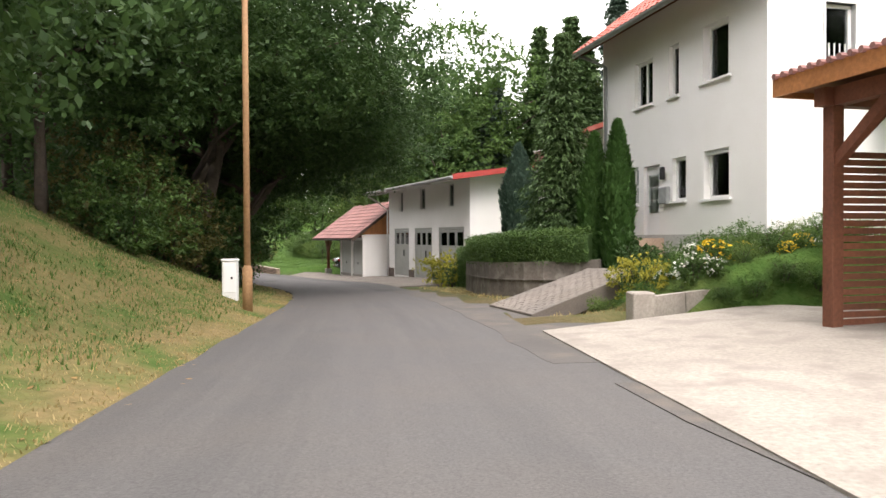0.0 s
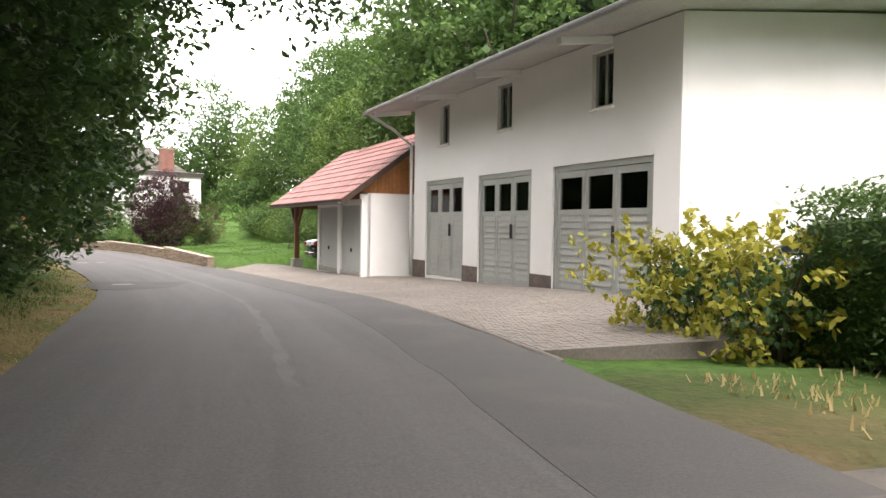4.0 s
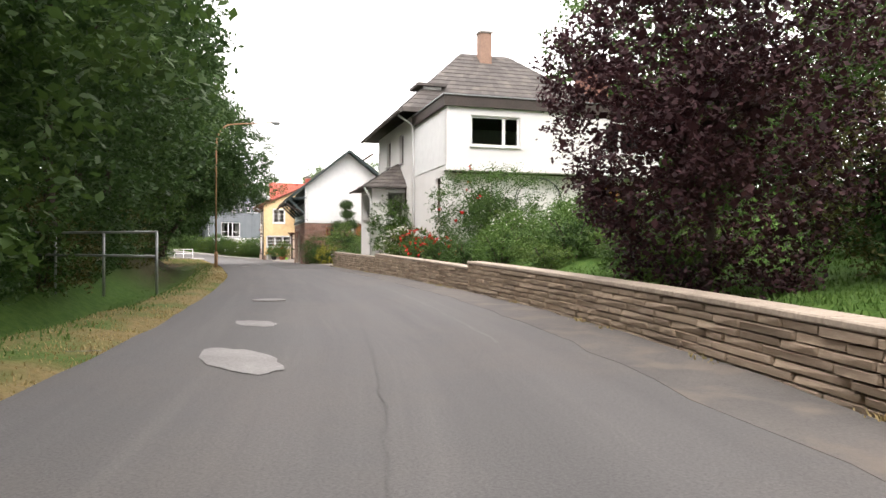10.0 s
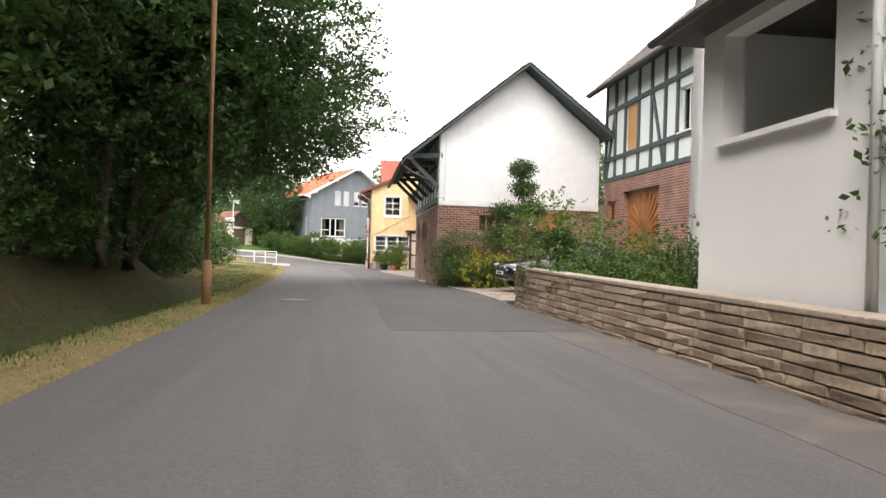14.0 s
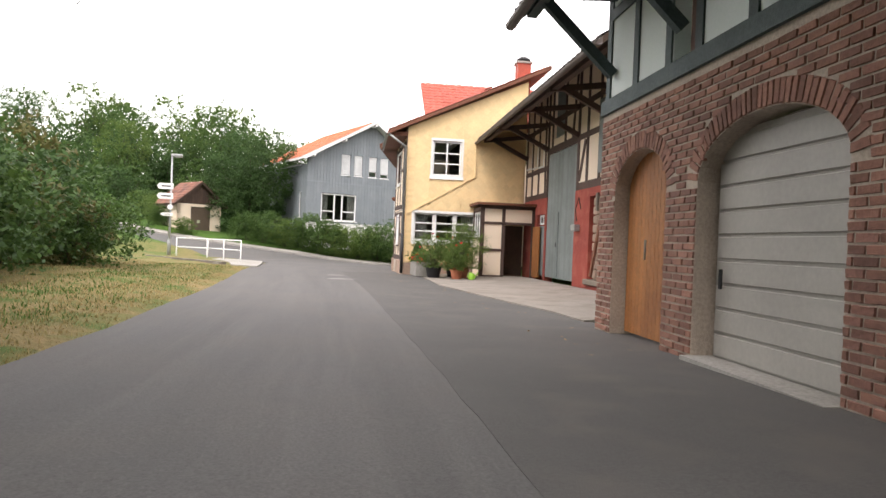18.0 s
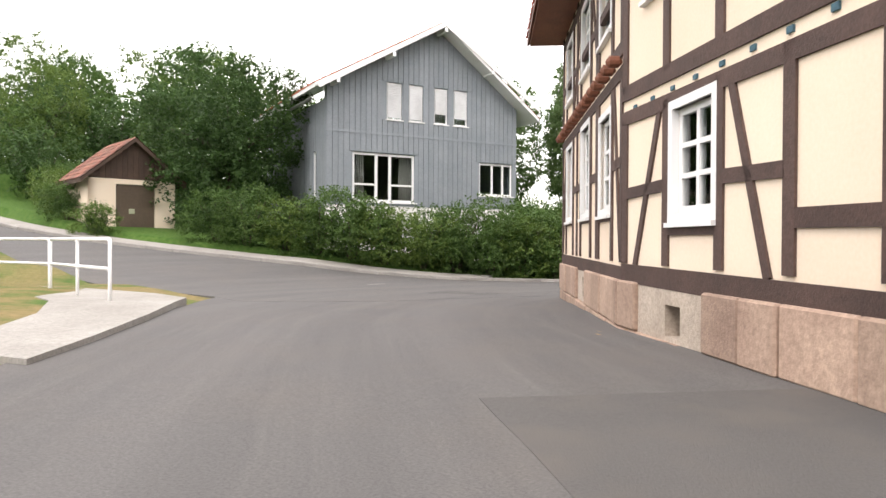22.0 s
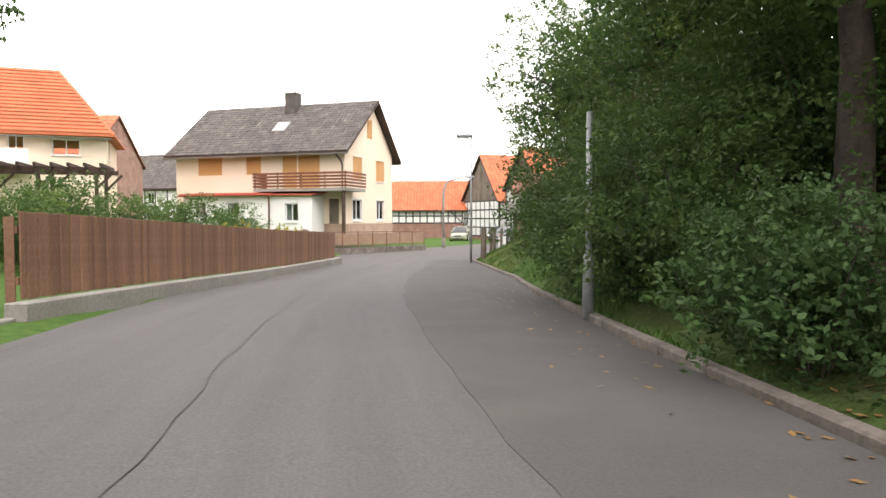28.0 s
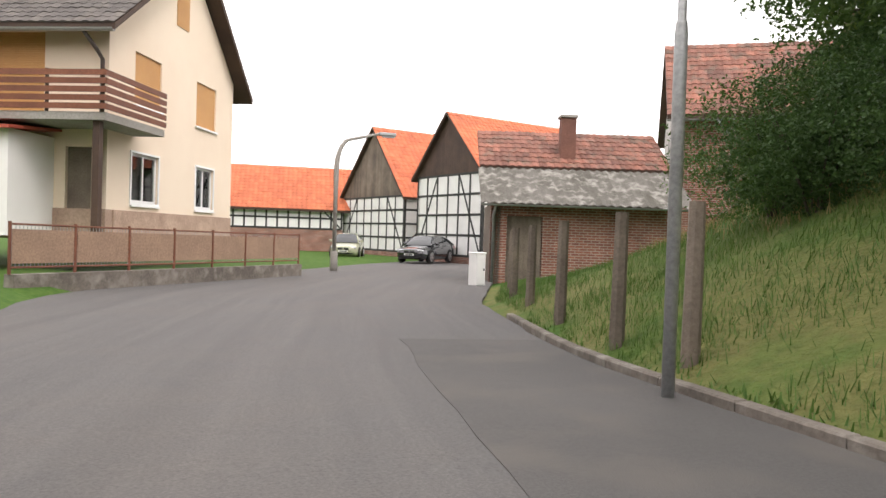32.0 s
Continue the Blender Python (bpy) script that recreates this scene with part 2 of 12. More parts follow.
paver = mat("paver", (0.235, 0.205, 0.178), (0.19, 0.168, 0.148), rough=0.9, s1=0.4, s2=25, bump=0.2, per=0.07, c3=(0.2, 0.172, 0.145), world_pos=True)
paver_joint = mat("paver_joint", (0.185, 0.16, 0.138), (0.155, 0.135, 0.117), rough=1, s1=1, s2=40, world_pos=True)
paver_pale = mat("paver_pale", (0.34, 0.285, 0.23), (0.27, 0.225, 0.18), rough=0.9, s1=0.6, s2=25, bump=0.3, per=0.22, world_pos=True)
joint = mat("joint_sand", (0.15, 0.128, 0.108), (0.115, 0.1, 0.085), rough=1, s1=1, s2=40, bump=0.3, world_pos=True)
soil = mat("soil", (0.14, 0.1, 0.07), (0.09, 0.065, 0.045), rough=1, s1=1, s2=20, bump=0.6, world_pos=True)
render_white = mat("plaster_white", (0.82, 0.81, 0.79), (0.76, 0.75, 0.72), rough=0.9, s1=0.35, s2=30, mix=0.15, bump=0.12, bs=120)
render_cream = mat("plaster_cream", (0.8, 0.68, 0.54), (0.76, 0.63, 0.49), rough=0.9, s1=0.4, s2=30, mix=0.15, bump=0.12, bs=120)
render_grey = mat("plaster_grey", (0.5, 0.49, 0.47), (0.4, 0.39, 0.37), rough=0.9, s1=0.6, s2=30, bump=0.15)
slate_white = mat("cladding_white", (0.84, 0.85, 0.84), (0.8, 0.815, 0.805), rough=0.75, s1=0.5, s2=20, mix=0.15, per=0.025)
slate_yellow = mat("cladding_yellow", (0.8, 0.6, 0.33), (0.74, 0.55, 0.3), rough=0.75, s1=0.5, s2=20, mix=0.2, per=0.06)
infill_white = mat("infill_white", (0.8, 0.8, 0.78), (0.7, 0.7, 0.68), rough=0.9, s1=0.7, s2=25, mix=0.2, bump=0.15)
infill_mint = mat("infill_mint", (0.74, 0.8, 0.78), (0.68, 0.74, 0.71), rough=0.9, s1=0.7, s2=25, mix=0.2, bump=0.15)
beam_brown = mat("beam_brown", (0.09, 0.055, 0.045), (0.06, 0.038, 0.032), rough=0.75, s1=1.5, s2=30, bump=0.3, per=0.15)
beam_black = mat("beam_black", (0.035, 0.037, 0.037), (0.055, 0.055, 0.052), rough=0.8, s1=1.5, s2=30, bump=0.3, per=0.15)
beam_grey = mat("beam_grey", (0.07, 0.095, 0.095), (0.05, 0.07, 0.07), rough=0.75, s1=1.5, s2=30, bump=0.3, per=0.15)
wood_orange = mat("wood_orange", (0.4, 0.17, 0.055), (0.3, 0.12, 0.04), rough=0.55, s1=1.2, s2=22, bump=0.15, per=0.12)
wood_red = mat("wood_redbrown", (0.2, 0.075, 0.04), (0.14, 0.05, 0.028), rough=0.6, s1=1.2, s2=22, bump=0.15, per=0.15)
wood_fence = mat("wood_fence", (0.235, 0.13, 0.08), (0.17, 0.092, 0.058), rough=0.8, s1=1.2, s2=25, bump=0.3, per=0.22)
wood_grey = mat("wood_weathered", (0.2, 0.165, 0.13), (0.13, 0.105, 0.085), rough=0.9, s1=1.2, s2=25, bump=0.4, per=0.2)
wood_dark = mat("wood_dark", (0.075, 0.045, 0.03), (0.05, 0.03, 0.022), rough=0.7, s1=1.2, s2=25, bump=0.25, per=0.15)
paint_white = mat("paint_white", (0.8, 0.8, 0.79), (0.74, 0.74, 0.73), rough=0.45, s1=1, s2=20, mix=0.1)
paint_grey = mat("paint_grey", (0.36, 0.37, 0.34), (0.31, 0.32, 0.295), rough=0.6, s1=0.8, s2=20, mix=0.2, bump=0.05)
paint_drab = mat("paint_drab", (0.4, 0.385, 0.35), (0.35, 0.335, 0.305), rough=0.5, s1=0.8, s2=20, mix=0.15)
paint_greydoor = mat("paint_greydoor", (0.36, 0.38, 0.36), (0.32, 0.335, 0.32), rough=0.45, s1=0.8, s2=20, mix=0.1)
board_grey = mat("board_bluegrey", (0.25, 0.275, 0.295), (0.21, 0.235, 0.255), rough=0.7, s1=0.8, s2=20, mix=0.25, per=0.06)
board_greygreen = mat("board_greygreen", (0.2, 0.225, 0.22), (0.155, 0.175, 0.17), rough=0.75, s1=0.8, s2=20, mix=0.3, per=0.1)
brick_red = mat("brick_red", (0.28, 0.142, 0.1), (0.19, 0.095, 0.072), rough=0.9, s1=1.5, s2=30, bump=0.3, per=0.3)
brick_brown = mat("brick_brown", (0.2, 0.095, 0.07), (0.145, 0.07, 0.055), rough=0.9, s1=1.5, s2=30, bump=0.3, per=0.3)
def brick_mat(name, c1, c2, cm):
    """Brickwork of walls that stay far off: courses along the wall, in real size."""
    m = bpy.data.materials.new(name)
    m.use_nodes = True
    n, l = m.node_tree.nodes, m.node_tree.links
    b = n["Principled BSDF"]
    b.inputs["Roughness"].default_value = 0.9
    tc, sp, ad, cb, bt = (n.new("ShaderNode" + k) for k in ("TexCoord", "SeparateXYZ", "Math", "CombineXYZ", "TexBrick"))
    l.new(tc.outputs["Object"], sp.inputs[0])
    l.new(sp.outputs[0], ad.inputs[0])
    l.new(sp.outputs[1], ad.inputs[1])
    l.new(ad.outputs[0], cb.inputs[0])
    l.new(sp.outputs[2], cb.inputs[1])
    l.new(cb.outputs[0], bt.inputs["Vector"])
    for k, v in (("Color1", c1), ("Color2", c2), ("Mortar", cm)):
        bt.inputs[k].default_value = (*v, 1)
    for k, v in (("Scale", 1.0), ("Brick Width", 0.25), ("Row Height", 0.083), ("Mortar Size", 0.012), ("Bias", 0.0)):
        bt.inputs[k].default_value = v
    no, mx = n.new("ShaderNodeTexNoise"), n.new("ShaderNodeMix")
    no.inputs["Scale"].default_value = 1.4
    no.inputs["Detail"].default_value = 6
    l.new(tc.outputs["Object"], no.inputs["Vector"])
    mx.data_type, mx.blend_type = "RGBA", "OVERLAY"
    mx.inputs["Factor"].default_value = 0.7
    l.new(bt.outputs["Color"], mx.inputs["A"])
    l.new(no.outputs["Fac"], mx.inputs["B"])
    l.new(mx.outputs["Result"], b.inputs["Base Color"])
    bp = n.new("ShaderNodeBump")
    bp.inputs["Strength"].default_value, bp.inputs["Distance"].default_value = 0.5, 0.01
    bp.invert = True
    l.new(bt.outputs["Fac"], bp.inputs["Height"])
    l.new(bp.outputs[0], b.inputs["Normal"])
    MATS[name] = m
    return m


brick_wall = brick_mat("brickwork", (0.3, 0.12, 0.08), (0.2, 0.08, 0.06), (0.36, 0.3, 0.25))
mortar = mat("mortar", (0.48, 0.41, 0.34), (0.38, 0.32, 0.26), rough=1, s1=1.5, s2=30, bump=0.3)
red_wall = mat("paint_oxblood", (0.32, 0.065, 0.045), (0.25, 0.05, 0.038), rough=0.85, s1=0.9, s2=18, mix=0.4, bump=0.3, c3=(0.36, 0.1, 0.07))
sandstone = mat("sandstone", (0.4, 0.29, 0.22), (0.31, 0.215, 0.165), rough=0.9, s1=1.2, s2=20, bump=0.4, per=0.2)
wallstone = mat("wallstone", (0.4, 0.315, 0.23), (0.3, 0.225, 0.16), rough=0.92, s1=2.2, s2=18, bump=0.6, per=0.22)
wallcap = mat("wallcap", (0.42, 0.35, 0.28), (0.32, 0.265, 0.21), rough=0.9, s1=1.2, s2=25, bump=0.25, world_pos=True)
tile_red = mat("tile_red", (0.42, 0.085, 0.05), (0.34, 0.07, 0.045), rough=0.6, s1=0.8, s2=20, bump=0.1, per=0.12)
tile_pink = mat("tile_pink", (0.27, 0.13, 0.115), (0.2, 0.1, 0.09), rough=0.7, s1=0.8, s2=20, bump=0.15, per=0.2)
tile_orange = mat("tile_orange", (0.52, 0.15, 0.065), (0.44, 0.12, 0.055), rough=0.7, s1=0.6, s2=20, bump=0.1, per=0.15)
tile_old = mat("tile_old", (0.25, 0.105, 0.072), (0.16, 0.078, 0.06), rough=0.85, s1=0.9, s2=20, bump=0.3, c3=(0.15, 0.1, 0.075), per=0.3)
tile_dark = mat("tile_dark", (0.1, 0.088, 0.08), (0.075, 0.067, 0.062), rough=0.75, s1=0.7, s2=20, bump=0.2, c3=(0.13, 0.115, 0.1), per=0.2)
corrugated = mat("corrugated_cement", (0.15, 0.14, 0.125), (0.09, 0.085, 0.07), rough=0.95, s1=1.2, s2=25, bump=0.4, c3=(0.3, 0.29, 0.26))
zinc = mat("zinc", (0.36, 0.37, 0.37), (0.28, 0.29, 0.29), rough=0.45, s1=1, s2=20, metal=0.6)
gutter_brown = mat("gutter_brown", (0.11, 0.085, 0.075), (0.08, 0.062, 0.055), rough=0.5, s1=1, s2=20)
galv = mat("galvanised", (0.42, 0.43, 0.43), (0.32, 0.33, 0.33), rough=0.5, s1=2, s2=25, metal=0.5)
rust_pole = mat("pole_brown", (0.38, 0.22, 0.11), (0.3, 0.17, 0.085), rough=0.7, s1=1.5, s2=20)
black_plastic = mat("black_plastic", (0.02, 0.02, 0.022), rough=0.5, s1=2, s2=30)
car_black = mat("car_black", (0.008, 0.009, 0.012), (0.01, 0.011, 0.014), rough=0.12, s1=1, s2=5, mix=0.0, coat=1.0, spec=0.6)
car_silver = mat("car_silver", (0.45, 0.46, 0.47), (0.42, 0.43, 0.44), rough=0.25, metal=0.7, s1=1, s2=5, mix=0.0, coat=0.8)
car_yellow = mat("car_yellow", (0.42, 0.43, 0.3), rough=0.25, s1=1, s2=5, mix=0.0, coat=0.8)
rubber = mat("rubber", (0.025, 0.025, 0.025), rough=0.85, s1=4, s2=40)
alloy = mat("alloy", (0.6, 0.61, 0.62), (0.55, 0.56, 0.57), rough=0.3, metal=0.9, s1=3, s2=20, mix=0.1)
chrome = mat("chrome", (0.75, 0.75, 0.75), rough=0.1, metal=1.0, s1=3, s2=20, mix=0.0)
lamp_red = mat("lamp_red", (0.5, 0.015, 0.02), rough=0.2, s1=3, s2=20, mix=0.0, coat=1)
lamp_clear = mat("lamp_clear", (0.6, 0.62, 0.65), rough=0.12, metal=0.4, s1=3, s2=20, mix=0.1)
terracotta = mat("terracotta", (0.42, 0.15, 0.08), (0.34, 0.12, 0.065), rough=0.8, s1=3, s2=25)
blind_orange = mat("blind_orange", (0.6, 0.34, 0.13), (0.55, 0.3, 0.115), rough=0.6, s1=1, s2=20, mix=0.15)
blind_white = mat("blind_white", (0.72, 0.73, 0.73), rough=0.6, s1=1, s2=20, mix=0.1)
curtain = mat("curtain_cloth", (0.42, 0.38, 0.35), (0.3, 0.26, 0.24), rough=0.95, s1=2, s2=30)
bark = mat("bark", (0.09, 0.07, 0.055), (0.055, 0.043, 0.035), rough=0.95, s1=2, s2=14, bump=0.8, bs=20)
# dark colour that stands for the shade of unlit interiors
room_dark = mat("room_shade", (0.1, 0.09, 0.08), (0.08, 0.072, 0.065), rough=0.95, s1=1, s2=20)
glass = glass_mat("window_glass")
straw = leaf_mat("dry_grass", (0.42, 0.31, 0.15), (0.28, 0.24, 0.1), 0.25)
LEAF = {
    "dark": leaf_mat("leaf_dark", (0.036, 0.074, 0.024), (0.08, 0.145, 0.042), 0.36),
    "mid": leaf_mat("leaf_mid", (0.05, 0.1, 0.024), (0.105, 0.175, 0.044), 0.36),
    "light": leaf_mat("leaf_light", (0.075, 0.13, 0.025), (0.15, 0.22, 0.05)),
    "willow": leaf_mat("leaf_willow", (0.07, 0.125, 0.04), (0.13, 0.2, 0.07)),
    "blue": leaf_mat("leaf_bluegreen", (0.045, 0.085, 0.06), (0.09, 0.14, 0.1)),
    "conifer": leaf_mat("needle_dark", (0.04, 0.078, 0.026), (0.095, 0.155, 0.052), 0.25),
    "conifer_blue": leaf_mat("needle_blue", (0.048, 0.08, 0.055), (0.1, 0.14, 0.105), 0.2),
    "thuja": leaf_mat("needle_thuja", (0.03, 0.075, 0.015), (0.06, 0.125, 0.03), 0.15),
    "purple": leaf_mat("leaf_purple", (0.03, 0.014, 0.018), (0.085, 0.036, 0.04), 0.25),
    "gold": leaf_mat("leaf_gold", (0.22, 0.23, 0.03), (0.4, 0.36, 0.05)),
    "olive": leaf_mat("leaf_olive", (0.075, 0.08, 0.025), (0.15, 0.14, 0.045)),
    "grass": leaf_mat("leaf_grass", (0.055, 0.12, 0.022), (0.12, 0.2, 0.045), 0.3),
    "red": leaf_mat("petal_red", (0.5, 0.012, 0.01), (0.7, 0.03, 0.02), 0.2),
    "white": leaf_mat("petal_white", (0.75, 0.75, 0.7), (0.85, 0.85, 0.8), 0.2),
    "yellow": leaf_mat("petal_yellow", (0.75, 0.5, 0.02), (0.8, 0.62, 0.05), 0.2),
    "pink": leaf_mat("petal_pink", (0.55, 0.1, 0.12), (0.7, 0.25, 0.25), 0.2),
    "litter": leaf_mat("fallen_leaf", (0.35, 0.22, 0.08), (0.22, 0.12, 0.05), 0.1),
}


# ---------------------------------------------------------------- mesh helpers
def link_mesh(name, bm, material, parent=None, smooth=False):
    me = bpy.data.meshes.new(name)
    bm.to_mesh(me)
    bm.free()
    if material:
        me.materials.append(material)
    if smooth:
        me.polygons.foreach_set("use_smooth", [True] * len(me.polygons))
    ob = new(name, me)
    if parent:
        ob.parent = parent
    return ob


def part(name, bm, material, parent, label="", smooth=False):
    ob = link_mesh(name, bm, material, parent, smooth)
    if label:
        ob["label"] = label
    return ob


def thing(name, m, label, category, group="", kind=""):
    e = new(name)
    e.empty_display_size = 0.2
    e.matrix_world = m
    return tagged(e, label, category, group, kind)


def box(bm, x0, x1, y0, y1, z0, z1, m=None):
    c = [Vector(p) for p in ((x0, y0, z0), (x1, y0, z0), (x1, y1, z0), (x0, y1, z0), (x0, y0, z1), (x1, y0, z1), (x1, y1, z1), (x0, y1, z1))]
    if m:
        c = [m @ p for p in c]
    v = [bm.verts.new(p) for p in c]
    for f in ((3, 2, 1, 0), (4, 5, 6, 7), (0, 1, 5, 4), (1, 2, 6, 5), (2, 3, 7, 6), (3, 0, 4, 7)):
        bm.faces.new([v[i] for i in f])
    return bm


def boxes(*bs, m=None):
    bm = bmesh.new()
    for b in bs:
        box(bm, *b, m=m)
    return bm


def bevel_box(x0, x1, y0, y1, z0, z1, r=0.01, m=None, seg=1):
    bm = boxes((x0, x1, y0, y1, z0, z1), m=m)
    bmesh.ops.bevel(bm, geom=bm.edges[:], offset=r, segments=seg, affect="EDGES", profile=0.5)
    return bm


def prism(bm, pts, y0, y1, m=None):
    """A solid with an outline of (x, z) points between y0 and y1."""
    f = [Vector((x, y0, z)) for x, z in pts]
    b = [Vector((x, y1, z)) for x, z in pts]
    if m:
        f, b = [m @ p for p in f], [m @ p for p in b]
    f, b = [bm.verts.new(p) for p in f], [bm.verts.new(p) for p in b]
    n = len(pts)
    bm.faces.new(f)
    bm.faces.new(b[::-1])
    for i in range(n):
        j = (i + 1) % n
        bm.faces.new((f[j], f[i], b[i], b[j]))
    bmesh.ops.recalc_face_normals(bm, faces=bm.faces[:])
    return bm


def tube(bm, pts, r, seg=8, r1=None, cap=True):
    """A round bar along points, tapering from r to r1."""
    pts = [Vector(p) for p in pts]
    rings = []
    for i, p in enumerate(pts):
        d = (pts[min(i + 1, len(pts) - 1)] - pts[max(i - 1, 0)]).normalized()
        a = d.cross(Vector((0, 0, 1)))
        a = a.normalized() if a.length > 1e-3 else Vector((1, 0, 0))
        b = d.cross(a)
        k = r if r1 is None else r + (r1 - r) * i / (len(pts) - 1)
        rings.append([bm.verts.new(p + (a * math.cos(2 * math.pi * j / seg) + b * math.sin(2 * math.pi * j / seg)) * k) for j in range(seg)])
    for q, s in zip(rings, rings[1:]):
        for j in range(seg):
            bm.faces.new((q[j], q[(j + 1) % seg], s[(j + 1) % seg], s[j]))
    if cap:
        bm.faces.new(rings[0][::-1])
        bm.faces.new(rings[-1])
    return bm


def lathe(bm, prof, seg=16, m=None, cap=True):
    """A turned solid from (radius, z) points."""
    rings = []
    for r, z in prof:
        rings.append([bm.verts.new((m or Matrix()) @ Vector((r * math.cos(2 * math.pi * j / seg), r * math.sin(2 * math.pi * j / seg), z))) for j in range(seg)])
    for q, s in zip(rings, rings[1:]):
        for j in range(seg):
            bm.faces.new((q[j], q[(j + 1) % seg], s[(j + 1) % seg], s[j]))
    if cap:
        bm.faces.new(rings[0][::-1])
        bm.faces.new(rings[-1])
    return bm


def bar(bm, p, q, w, h, up=(0, 0, 1)):
    """A square timber from p to q, w wide and h high."""
    p, q = Vector(p), Vector(q)
    d = (q - p)
    t = d.normalized()
    s = t.cross(Vector(up))
    s = s.normalized() if s.length > 1e-4 else Vector((1, 0, 0))
    n = s.cross(t)
    m = Matrix((t, s, n)).transposed().to_4x4()
    m.translation = p
    return box(bm, 0, d.length, -w / 2, w / 2, -h / 2, h / 2, m)


def raw_mesh(name, verts, faces, material, parent=None, smooth=False):
    me = bpy.data.meshes.new(name)
    me.from_pydata(verts, [], faces)
    me.materials.append(material)
    if smooth:
        me.polygons.foreach_set("use_smooth", [True] * len(me.polygons))
    me.update()
    ob = new(name, me)
    if parent:
        ob.parent = parent
    return ob


def quads_mesh(name, v, material, parent=None):
    """A mesh of loose quads from an array of (n, 4, 3) corners."""
    n = len(v)
    me = bpy.data.meshes.new(name)
    me.vertices.add(4 * n)
    me.vertices.foreach_set("co", np.ascontiguousarray(v, dtype=np.float32).ravel())
    me.loops.add(4 * n)
    me.loops.foreach_set("vertex_index", np.arange(4 * n, dtype=np.int32))
    me.polygons.add(n)
    me.polygons.foreach_set("loop_start", np.arange(0, 4 * n, 4, dtype=np.int32))
    me.materials.append(material)
    me.update(calc_edges=True)
    ob = new(name, me)
    if parent:
        ob.parent = parent
    return ob


def facing(x, y, z, deg):
    """A frame for a facade: x runs to the right as one looks at it, y goes into the house; deg is the heading of x from east."""
    return pose(x, y, z, 0, 0, deg)

# ---------------------------------------------------------------- the lie of the land
EYE = 0.98
AXIS = [(5.6, -60, 4.6)] + [(r[1], r[2], r[3] - EYE) for r in PATH] + [(-68.8, 134.9, -1.38), (-66.6, 142.0, -1.5), (-62.5, 149.5, -1.58), (-57.0, 157.0, -1.62), (-50, 165, -1.7), (-30, 190, -1.9)]
AXIS[0] = (AXIS[1][0] + 2 * (AXIS[1][0] - AXIS[3][0]) * 5, AXIS[1][1] + 2 * (AXIS[1][1] - AXIS[3][1]) * 5, AXIS[1][2] + 1.6)
AT = [-5.0] + [r[0] for r in PATH] + [33.0, 34.1, 35.5, 37.0, 38.5, 43.0]
_t = np.arange(-5, 43, 0.05)
AX = np.stack([np.interp(_t, AT, [a[k] for a in AXIS]) for k in range(3)], 1)
for _ in range(6):
    AX[1:-1] = (AX[:-2] + 2 * AX[1:-1] + AX[2:]) / 4
TAN = np.gradient(AX[:, :2], axis=0)
TAN /= np.linalg.norm(TAN, axis=1)[:, None]


def at(t, d, dz=0.0):
    """The point d metres right of the road's axis at station t."""
    i = int(min(max(round((t + 5) / 0.05), 0), len(_t) - 1))
    x, y = AX[i, 0] + TAN[i, 1] * d, AX[i, 1] - TAN[i, 0] * d
    return Vector((x, y, ground_z(x, y) + dz))


def heading(t):
    i = int(min(max(round((t + 5) / 0.05), 0), len(_t) - 1))
    return math.degrees(math.atan2(TAN[i, 1], TAN[i, 0]))


def stations(p):
    """Station and offset of many points, and the road's height there."""
    t, d, z = np.empty(len(p)), np.empty(len(p)), np.empty(len(p))
    for a in range(0, len(p), 4000):
        q = p[a:a + 4000]
        dd = (q[:, None, 0] - AX[None, ::2, 0]) ** 2 + (q[:, None, 1] - AX[None, ::2, 1]) ** 2
        i = dd.argmin(1) * 2
        t[a:a + 4000] = _t[i]
        e = q - AX[i, :2]
        d[a:a + 4000] = np.sqrt(dd.min(1)) * np.sign(e[:, 0] * TAN[i, 1] - e[:, 1] * TAN[i, 0])
        w = np.exp(-(dd - dd.min(1)[:, None]) / 18.0)
        z[a:a + 4000] = (w * AX[None, ::2, 2]).sum(1) / w.sum(1)
    return t, d, z


def rise(x, y):
    """The side street climbs westwards."""
    k = np.clip((-79.0 - x) / 12.0, 0, 6)
    return 0.115 * 12 * k * np.clip((y - 84) / 6, 0, 1) * np.clip(k * 2.5, 0, 1)


# road edges: station, left offset, right offset
EDGE_T = [-5, 0, 3, 4.5, 6, 8, 10, 12, 14, 16, 18, 19, 20, 22, 23.6, 24.6, 25.4, 26.2, 27, 28, 29, 30, 31, 32, 33, 34, 36, 43]
EDGE_L = [1.8, 1.7, 1.55, 1.7, 2.3, 2.3, 2.25, 2.15, 2.0, 2.1, 2.4, 2.6, 2.75, 2.75, 2.6, 3.2, 4.6, 5.2, 4.9, 3.6, 3.0, 3.05, 3.3, 3.6, 4.2, 5.0, 4.0, 4.0]
EDGE_R = [2.2, 2.3, 2.35, 2.2, 2.6, 2.8, 2.75, 3.1, 3.15, 3.65, 4.1, 4.2, 4.1, 3.9, 4.6, 5.5, 3.2, 1.9, 1.75, 2.1, 2.5, 3.0, 3.5, 3.1, 2.5, 2.9, 3.5, 4.0]

